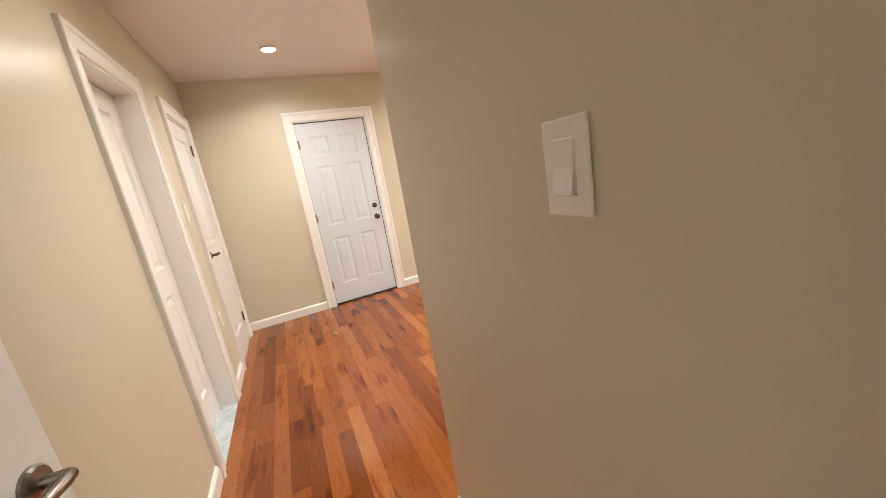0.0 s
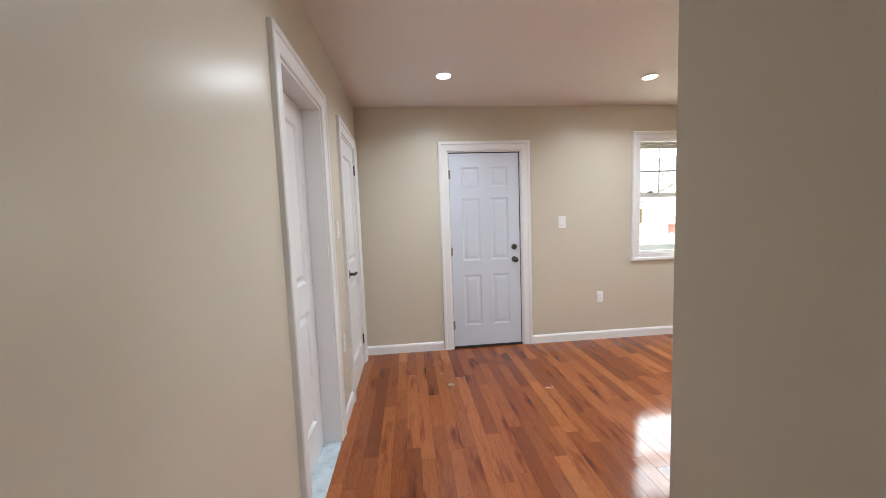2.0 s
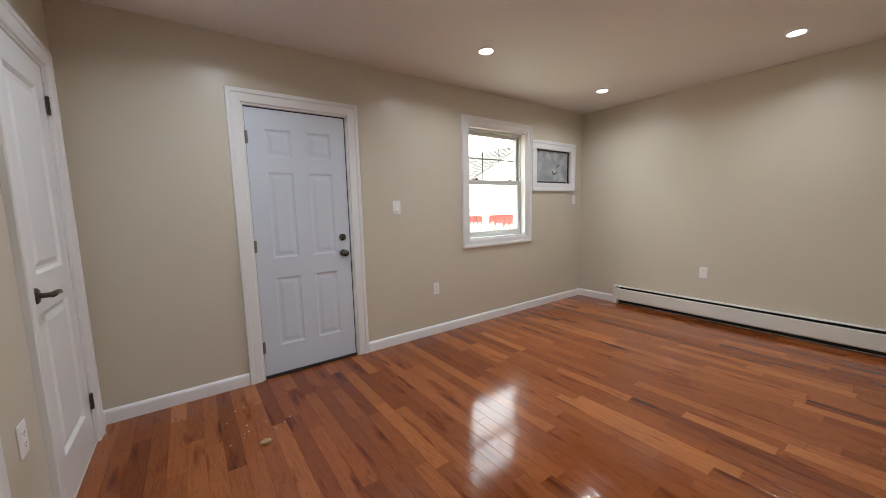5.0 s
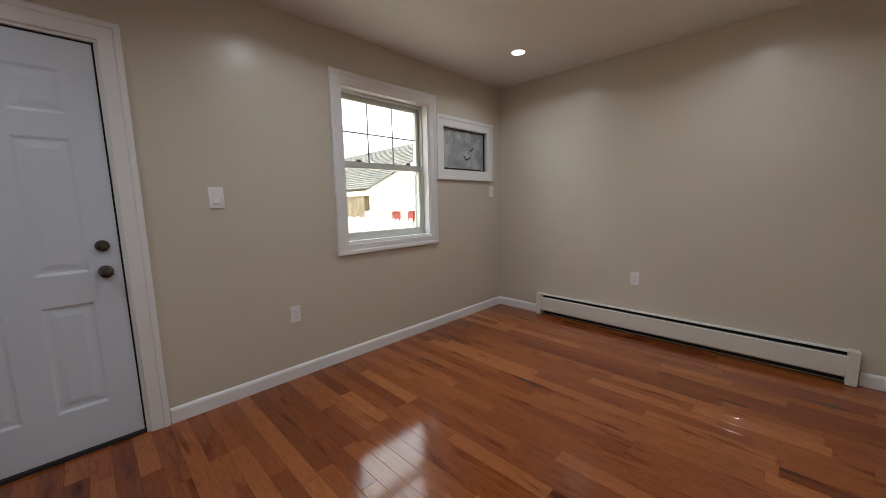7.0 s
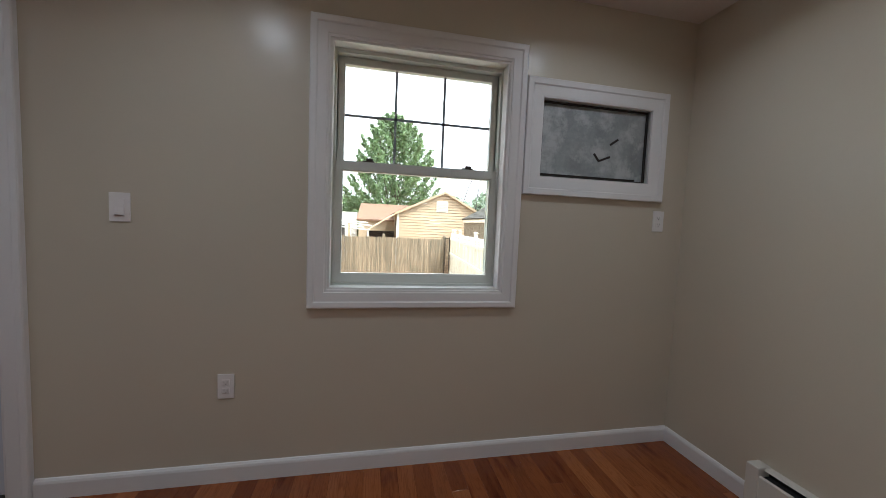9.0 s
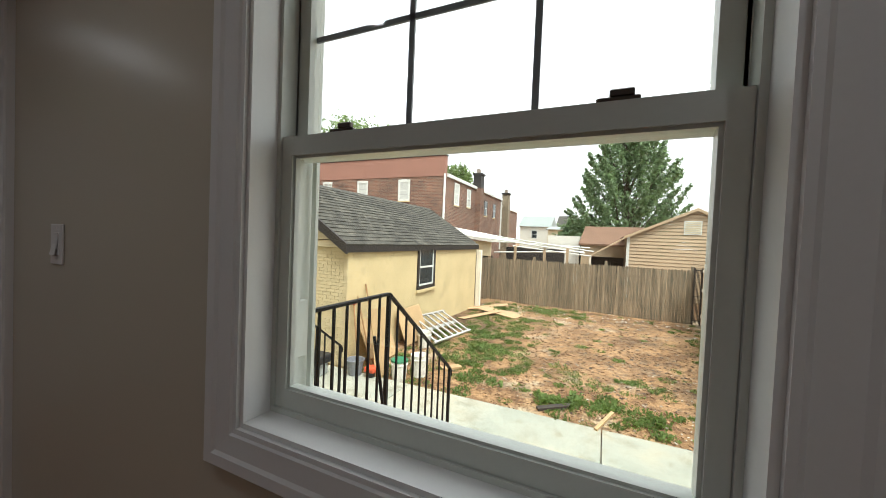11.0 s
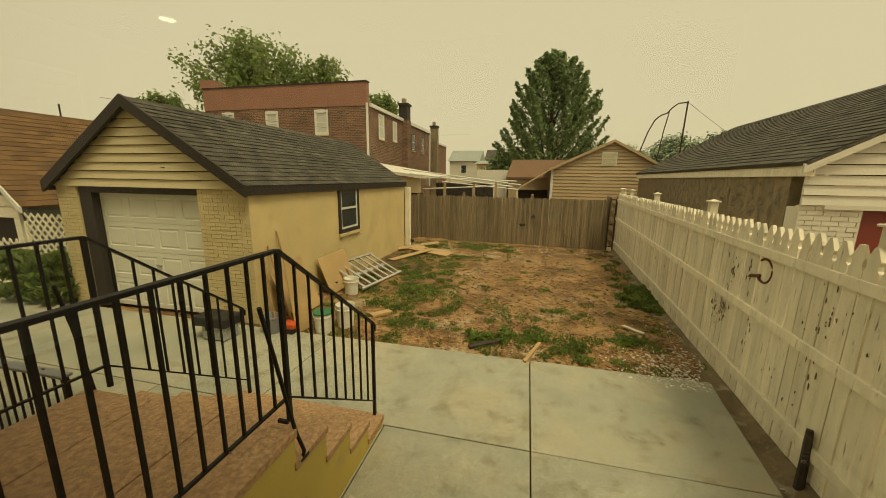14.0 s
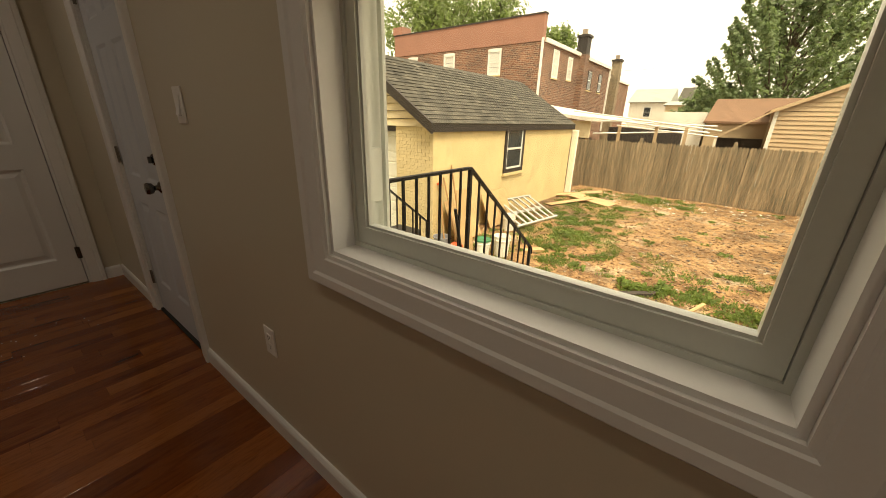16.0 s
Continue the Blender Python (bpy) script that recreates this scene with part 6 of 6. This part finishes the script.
def tree(x, y, height, width, label, leaf_mat, seed, count=9000, size=0.2, cone=False, low=0.25, base=G):
    """Trunk, limbs that run out to a crown's outline, and leaf sprays along the outer part of every limb."""
    rnd = random.Random(seed)
    d = thing("tree", label, "tree", group="trees behind the houses")
    bm = bmesh.new()
    tube(bm, [(x, y, base - 0.2), (x + 0.1, y, base + height * 0.3), (x - 0.05, y, base + height * 0.62), (x, y, base + height * 0.9)], height * 0.026, 9, height * 0.005)
    part("trunk", bm, M_BARK, d)
    n = 170 if cone else 120
    limbs = []
    for k in range(n):
        f = (k + rnd.random()) / n
        a = k * 2.399 + rnd.uniform(-0.4, 0.4)
        if cone:
            g = low + 0.12 + (0.88 - low) * f ** 0.9
            rad = width / 2 * (1 - g ** 3) ** 0.6 * (rnd.uniform(0.45, 0.8) if k % 3 == 0 else rnd.uniform(0.8, 1.05)) + 0.1
            p1 = Vector((x + math.cos(a) * rad, y + math.sin(a) * rad, base + height * g))
            p0 = Vector((x, y, max(base + height * 0.1, p1.z - rad * rnd.uniform(0.85, 1.4) - 0.9)))
        else:
            q = 1 - 2 * f
            rr = math.sqrt(max(0.0, 1 - q * q)) * rnd.uniform(0.55, 1.0)
            mid = base + height * (low + 1) / 2
            p1 = Vector((x + math.cos(a) * rr * width / 2, y + math.sin(a) * rr * width / 2, mid + q * height * (1 - low) / 2 * rnd.uniform(0.8, 1.05)))
            p0 = Vector((x, y, base + height * (low * 0.7 + (1 - low) * 0.45 * (1 - f))))
        limbs.append((p0, p1))
    bm = bmesh.new()
    for p0, p1 in limbs[::2]:
        tube(bm, [p0, p0.lerp(p1, 0.5) + Vector((0, 0, -0.03 * height * 0.3)), p1], height * 0.006, 4, height * 0.0015)
    part("limbs", bm, M_BARK, d)
    bm = bmesh.new()
    per = count // n
    for p0, p1 in limbs:
        ax = p1 - p0
        for _ in range(per):
            t = 1 - abs(rnd.gauss(0, 0.26 if cone else 0.33))
            if t < 0.1:
                continue
            spread = width * ((0.008 + 0.062 * (1 - t)) if cone else 0.042)
            off = Vector((rnd.gauss(0, 1), rnd.gauss(0, 1), rnd.gauss(0, 0.8))) * spread
            p = p0 + ax * (t + rnd.uniform(0, 0.06)) + off
            nrm = (off.normalized() + Vector((rnd.gauss(0, 0.5), rnd.gauss(0, 0.5), 0.6))).normalized()
            leaf(bm, p, nrm, size * rnd.uniform(0.6, 1.3), rnd)
    part("crown", bm, leaf_mat, d)["kind"] = "stuff"


tree(5.1, 31, 12.2, 9.0, "tall dark green conical maple behind the tan garage", M_LEAF_D, 5, 26000, 0.14, True, 0.10)
tree(1.2, 37, 5.2, 4.5, "small round green tree behind the fence", M_LEAF_D, 8, 5000, 0.22, False, 0.2)
tree(-29.5, 40, 19.0, 17, "large spreading green tree behind the brick house", M_LEAF, 12, 17000, 0.25, False, 0.3)
tree(-22.3, 43, 17.5, 9, "tall green tree behind the brick house", M_LEAF, 15, 9000, 0.24, False, 0.3)
tree(-44.0, 40, 13.0, 9, "broad green tree beyond the roofs", M_LEAF, 17, 9000, 0.27, False, 0.3)
tree(-16.5, 48, 14.0, 7, "green tree crown showing past the chimneys", M_LEAF, 19, 9000, 0.24, False, 0.3)
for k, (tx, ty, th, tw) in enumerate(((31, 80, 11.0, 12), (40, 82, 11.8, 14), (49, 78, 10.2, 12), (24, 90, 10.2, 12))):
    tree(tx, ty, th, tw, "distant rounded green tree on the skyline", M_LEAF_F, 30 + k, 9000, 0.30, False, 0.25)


def weed(bm, x, y, z, r, h, rnd, leaves):
    for _ in range(leaves):
        a, q = rnd.uniform(0, 6.283), math.sqrt(rnd.random()) * r
        px, py = x + math.cos(a) * q, y + math.sin(a) * q
        ln = h * rnd.uniform(0.4, 1.1)
        w = ln * rnd.uniform(0.18, 0.36)
        d = rnd.uniform(0, 6.283)
        out = Vector((math.cos(d), math.sin(d), 0)) * ln * rnd.uniform(0.3, 0.9)
        side = Vector((-math.sin(d), math.cos(d), 0)) * w
        p0, p1, p2 = Vector((px, py, z - 0.01)), Vector((px, py, z)) + out * 0.5 + Vector((0, 0, ln * 0.6)), Vector((px, py, z)) + out + Vector((0, 0, ln * rnd.uniform(0.45, 0.9)))
        v = [bm.verts.new(p0), bm.verts.new(p1 - side), bm.verts.new(p2), bm.verts.new(p1 + side)]
        bm.faces.new(v)


rnd = random.Random(77)
bm = bmesh.new()
for _ in range(1900):
    x, y = rnd.uniform(-0.6, 6.5), rnd.uniform(4.95, 14.0)
    f = 0.0
    if x < 1.9 + 0.9 * noise.noise((x, y * 0.5, 2)) and y < 12:
        f = 0.75
    if y > 12.6 and x < 3.2:
        f = 0.8
    if x > fence_x(y) - 0.75:
        f = 0.3
    if 2.7 < x < 5.6 and 5.0 < y < 7.2:
        f = 0.5
    f *= 0.5 + 1.1 * max(0, noise.noise((x * 1.1, y * 1.1, 9)) + 0.35)
    f += 0.05
    if rnd.random() < f:
        weed(bm, x, y, yard_z(x, y), rnd.uniform(0.06, 0.2), rnd.uniform(0.025, 0.075), rnd, rnd.randint(24, 60))
tagged(finish("weeds", bm, M_WEED), "low green weeds scattered over bare soil", "weeds", kind="stuff")
bm = bmesh.new()
for x, y, r, h in ((6.1, 8.2, 0.28, 0.42), (6.05, 7.6, 0.2, 0.3), (6.2, 9.0, 0.22, 0.3), (3.0, 5.35, 0.25, 0.24), (3.6, 5.6, 0.3, 0.22), (4.4, 5.45, 0.3, 0.2), (5.3, 5.9, 0.2, 0.18), (1.6, 5.6, 0.35, 0.18), (1.0, 6.6, 0.4, 0.2), (1.3, 7.6, 0.45, 0.2), (0.8, 8.8, 0.4, 0.2), (1.6, 12.9, 0.8, 0.2), (0.2, 12.3, 0.4, 0.5)):
    for _ in range(12):
        px, py = x + rnd.gauss(0, r * 0.8), y + rnd.gauss(0, r * 0.6)
        weed(bm, px, py, yard_z(px, py), r * 0.45, h * rnd.uniform(0.25, 0.6), rnd, 40)
tagged(finish("leafy_weeds", bm, M_WEED), "leafy green weed clumps in the yard", "weeds", kind="stuff")
bm = bmesh.new()
for k in range(60):
    for lift in (0.0, 0.16, 0.34) if k < 34 else (0.15, 0.35, 0.55, 0.75):
        weed(bm, rnd.uniform(-9, -5.4) if k < 34 else rnd.uniform(-6.6, -5.3), rnd.uniform(5.25, 5.7) if k < 40 else rnd.uniform(4.75, 5.0), G + lift * rnd.uniform(0.3, 1.3), 0.28, rnd.uniform(0.12, 0.24), rnd, 40)
tagged(finish("hedge_plants", bm, M_LEAF), "leafy green plants growing round the lattice", "plants", kind="stuff")


def chips(name, label, area, count, size, material, seed, flat=0.5, nearest=4.95):
    r = random.Random(seed)
    bm = bmesh.new()
    for _ in range(count):
        x, y = r.gauss(area[0], area[2]), r.gauss(area[1], area[3])
        if y < nearest or x > fence_x(y) - 0.05:
            continue
        s = size * r.uniform(0.3, 1.3)
        z = yard_z(x, y) if y > 4.9 else (G if x < 5.40 + 0.13 * (y - 0.29) else G - 0.05)
        m = Matrix.Translation((x, y, z + s * flat * 0.35)) @ Matrix.Rotation(r.uniform(0, 6.28), 4, "Z") @ Matrix.Rotation(r.uniform(-0.4, 0.4), 4, "X")
        quad_box(bm, -s, s, -s * r.uniform(0.4, 0.9), s * r.uniform(0.4, 0.9), -s * flat * 0.5, s * flat * 0.5, m)
    tagged(finish(name, bm, material), label, "rubble", kind="stuff")


chips("plaster_rubble", "white plaster rubble spilled at the slab corner", (5.75, 5.05, 0.42, 0.36), 900, 0.017, M_RUBBLE, 41, 0.5, 4.65)
chips("plaster_rubble", "white plaster crumbs along the fence", (6.15, 6.2, 0.25, 0.8), 220, 0.015, M_RUBBLE, 42)
chips("yard_stones", "small stones and chips over the bare soil", (3.4, 8.8, 2.2, 2.6), 1500, 0.020, M_STONE, 43)
chips("yard_litter", "pale litter crumbs near the back fence", (2.6, 13.2, 2.2, 0.7), 260, 0.028, M_RUBBLE, 44)
chips("slab_crumbs", "soil crumbs scattered on the concrete slabs", (4.0, 3.6, 1.1, 1.0), 60, 0.008, M_DIRT, 45, 0.5, 0.4)
chips("soil_clods", "loose brown soil clods over the yard", (3.2, 8.6, 1.9, 2.4), 2000, 0.024, M_CLOD, 47, 0.8)
chips("soil_clods", "loose dark soil clods beside the slabs", (3.4, 5.6, 1.6, 0.5), 600, 0.020, M_CLOD, 48, 0.8)
chips("dark_chips", "dark wood chips strewn over the soil", (4.2, 8.4, 1.2, 1.5), 420, 0.025, M_RUSTBLACK, 46, 0.25)


# ---- clutter along the garage ----
def bucket(x, y, label, lid=None, h=0.37, r=0.15):
    z = G if y < 4.9 else yard_z(x, y)
    d = thing("bucket", label, "bucket", Matrix.Translation((x, y, z)), group="buckets by the garage")
    bm = bmesh.new()
    lathe(bm, [(0, r * 0.84), (h * 0.78, r * 0.97), (h * 0.79, r * 1.06), (h * 0.83, r * 1.06), (h * 0.84, r * 0.98), (h * 0.98, r), (h, r * 1.03)] + ([] if lid else [(h - 0.005, r * 0.97), (h * 0.75, r * 0.93)]), Matrix.Identity(4), 24)
    part("body", bm, M_BUCKET, d, smooth=False)
    if lid:
        bm = bmesh.new()
        lathe(bm, [(h - 0.02, r * 1.08), (h + 0.004, r * 1.08), (h + 0.012, r * 1.03), (h + 0.006, r * 0.95)], Matrix.Identity(4), 24)
        part("lid", bm, lid, d)
    bm = bmesh.new()
    tube(bm, [(r * 1.04 * math.cos(a), -0.02 - r * 0.9 * math.sin(a) * 0.5, h * 0.86 - r * 1.5 * math.sin(a)) for a in [math.pi * k / 10 for k in range(11)]], 0.003, 5)
    part("handle", bm, M_GALV, d)
    bm = bmesh.new()
    for k in range(5):
        a = -1.9 + 0.22 * k
        quad_box(bm, -0.016, 0.016, -0.002, 0.002, h * 0.25, h * 0.62, Matrix.Rotation(a, 4, "Z") @ Matrix.Translation((0, -r * 0.935, 0)))
    part("label_band", bm, M_GREYPL, d, "worn grey label")


bucket(0.33, 5.06, "white plastic bucket with a green lid", M_GREENLID)
bucket(0.58, 5.36, "white plastic bucket without a lid", None, 0.40, 0.16)
bucket(-0.15, 6.98, "white plastic bucket on the weedy soil", None, 0.37, 0.16)


def ladder():
    u, v = Vector((-0.90, 0.12, 0.42)).normalized(), Vector((-0.06, 1.0, 0.05)).normalized()
    n = u.cross(v).normalized()
    v = n.cross(u)
    m = Matrix(((u.x, v.x, n.x, -0.27), (u.y, v.y, n.y, 8.1), (u.z, v.z, n.z, G + 0.27), (0, 0, 0, 1)))
    d = thing("ladder", "folded aluminium ladder tilted against the garage wall", "ladder", m)
    for k in (-0.50, 0.50):
        part("rail", boxes((k - 0.03, k + 0.03, -0.95, 0.95, -0.02, 0.035), bevel=0.006), M_ALU, d)
    for j in range(7):
        y = -0.84 + 0.28 * j
        part("step", boxes((-0.47, 0.47, y - 0.035, y + 0.035, -0.010, 0.015)), M_ALU, d)
    part("brace", boxes((-0.05, 0.05, -0.95, 0.95, 0.036, 0.055)), M_ALU, d)


ladder()


def board(name, label, cat, cx, cy, cz, w, h, t, rx, ry, rz, material):
    d = thing(name, label, cat, Matrix.Translation((cx, cy, cz)) @ Euler((radians(rx), radians(ry), radians(rz))).to_matrix().to_4x4())
    part("sheet", boxes((-w / 2, w / 2, -h / 2, h / 2, -t / 2, t / 2), bevel=min(0.003, t / 3)), material, d)


board("plywood_sheet", "tall narrow plywood offcut leaning on the garage", "board", -0.10, 5.05, G + 0.60, 0.36, 1.25, 0.014, 82, 0, 78, M_PLY)
board("plywood_sheet", "large pale plywood sheet leaning on the garage wall", "board", -0.62, 7.25, G + 0.42, 1.15, 0.85, 0.014, 68, 0, 90, M_PLY)
board("plywood_sheet", "wide tan board leaning low against the garage", "board", -0.58, 5.70, G + 0.44, 0.95, 0.92, 0.014, 66, 0, 90, M_PLY)
board("cardboard_piece", "flattened brown cardboard on the weeds", "cardboard", 0.45, 11.6, yard_z(0.45, 11.6) + 0.09, 1.5, 0.55, 0.02, 4, 3, -18, M_CARD)
board("cardboard_piece", "long brown cardboard strip lying across another", "cardboard", -0.05, 10.9, yard_z(-0.05, 10.9) + 0.06, 0.32, 1.7, 0.02, 3, -4, -30, M_CARD)
board("cardboard_piece", "creased brown cardboard by the fence", "cardboard", -0.2, 12.2, yard_z(-0.2, 12.2) + 0.16, 0.3, 1.5, 0.02, 8, 5, -68, M_CARD)
board("wood_offcut", "short pale timber offcut on the soil", "timber", 3.76, 5.06, G + 0.06, 0.05, 0.55, 0.035, 8, 0, -24, M_PLY)
board("wood_offcut", "small pale timber strip on the soil", "timber", 5.45, 6.35, yard_z(5.45, 6.35) + 0.03, 0.07, 0.36, 0.03, 3, 0, 50, M_RUBBLE)
board("wood_offcut", "dark broken board half buried in soil", "timber", 3.05, 5.25, yard_z(3.05, 5.25) + 0.03, 0.10, 0.55, 0.05, 6, 0, -62, M_RUSTBLACK)
board("wood_offcut", "short timber block beside the bucket", "timber", 0.95, 6.05, yard_z(0.95, 6.05) + 0.04, 0.16, 0.42, 0.05, 0, 0, -40, M_PLY)
board("paper_sheet", "small white paper lying on the concrete", "paper", 2.30, 2.16, G + 0.006, 0.07, 0.19, 0.004, 0, 0, -20, M_RUBBLE)


def tool(name, label, a, b, head, material):
    d = thing(name, label, "garden tool")
    bm = bmesh.new()
    tube(bm, [a, b], 0.016, 7)
    part("handle", bm, M_HANDLEWOOD, d)
    if head:
        part("head", boxes(head, bevel=0.01), material, d)


tool("broom", "old long-handled broom leaning on the garage", (-0.35, 5.35, G + 0.02), (-0.84, 5.55, 0.35), (-0.5, -0.18, 5.26, 5.42, G, G + 0.16), M_HANDLEWOOD)
tool("shovel", "shovel with orange grip leaning on the garage", (-0.42, 4.85, G + 0.05), (-0.80, 5.12, 0.02), (-0.85, -0.75, 5.08, 5.15, -0.01, 0.04), M_ORANGE)
tool("rake", "wooden rake handle leaning on the yellow wall", (-0.30, 5.10, G + 0.02), (-0.84, 5.30, 0.12), (-0.40, -0.20, 5.04, 5.16, G, G + 0.10), M_ORANGE)

tb = thing("tool_case", "black and grey plastic tool case on wheels", "tool case")
part("body", boxes((-1.30, -0.88, 4.25, 4.55, G + 0.02, G + 0.24), bevel=0.02, seg=2), M_GALV, tb)
part("lid", boxes((-1.42, -0.80, 4.20, 4.58, G + 0.242, G + 0.40), bevel=0.03, seg=2), M_BLACKPL, tb, "black lid")
part("latch", boxes((-1.16, -1.06, 4.185, 4.20, G + 0.20, G + 0.30)), M_BLACKPL, tb)
db = thing("black_tub", "dark grey plastic tub beside the garage corner", "tub")
bm = bmesh.new()
lathe(bm, [(G, 0.12), (G + 0.26, 0.16), (G + 0.27, 0.175), (G + 0.29, 0.175), (G + 0.285, 0.155), (G + 0.2, 0.14)], Matrix.Translation((-0.45, 4.78, 0)), 20)
part("body", bm, M_GREYPL, db)
ob = thing("orange_scoop", "bright orange plastic scoop among the tools", "scoop")
part("body", boxes((-0.22, 0.0, 4.72, 4.9, G + 0.1, G + 0.2), bevel=0.03, seg=2), M_ORANGE, ob)
part("foot", boxes((-0.16, -0.06, 4.76, 4.86, G, G + 0.12)), M_BLACKPL, ob)


# ---- pieces of the floor ----
random.seed(11)
PW = 0.0826
LENGTHS = (0.42, 0.56, 0.70, 0.86, 1.02, 1.25)
PLANKS = {}
for ln in LENGTHS:
    bm = bmesh.new()
    vs = quad_box(bm, 0.0002, PW - 0.0002, -ln + 0.0002, -0.0002, -0.020, 0.0)
    top = [e for e in bm.edges if all(v.co.z > -0.001 for v in e.verts)]
    bmesh.ops.bevel(bm, geom=top, offset=0.0008, segments=1, affect="EDGES")
    bmesh.ops.recalc_face_normals(bm, faces=bm.faces)
    me = bpy.data.meshes.new("plank")
    bm.to_mesh(me)
    bm.free()
    me.materials.append(M_FLOOR)
    PLANKS[ln] = me
for i in range(int(XE / PW) + 1):
    x = i * PW
    end = YD - 0.05 if x < XH else YS - 0.02
    y = random.uniform(0.0, 0.2)
    last = 0
    while y > end:
        fits = [v for v in LENGTHS if v != last]
        ln = random.choice(fits)
        p = new("plank", PLANKS[ln])
        p.location = (x, y, 0.0)
        if y - ln < end - 0.10:
            p.scale.y = (y - end + 0.10) / ln
        p.parent = FLOOR
        last = ln
        y -= ln
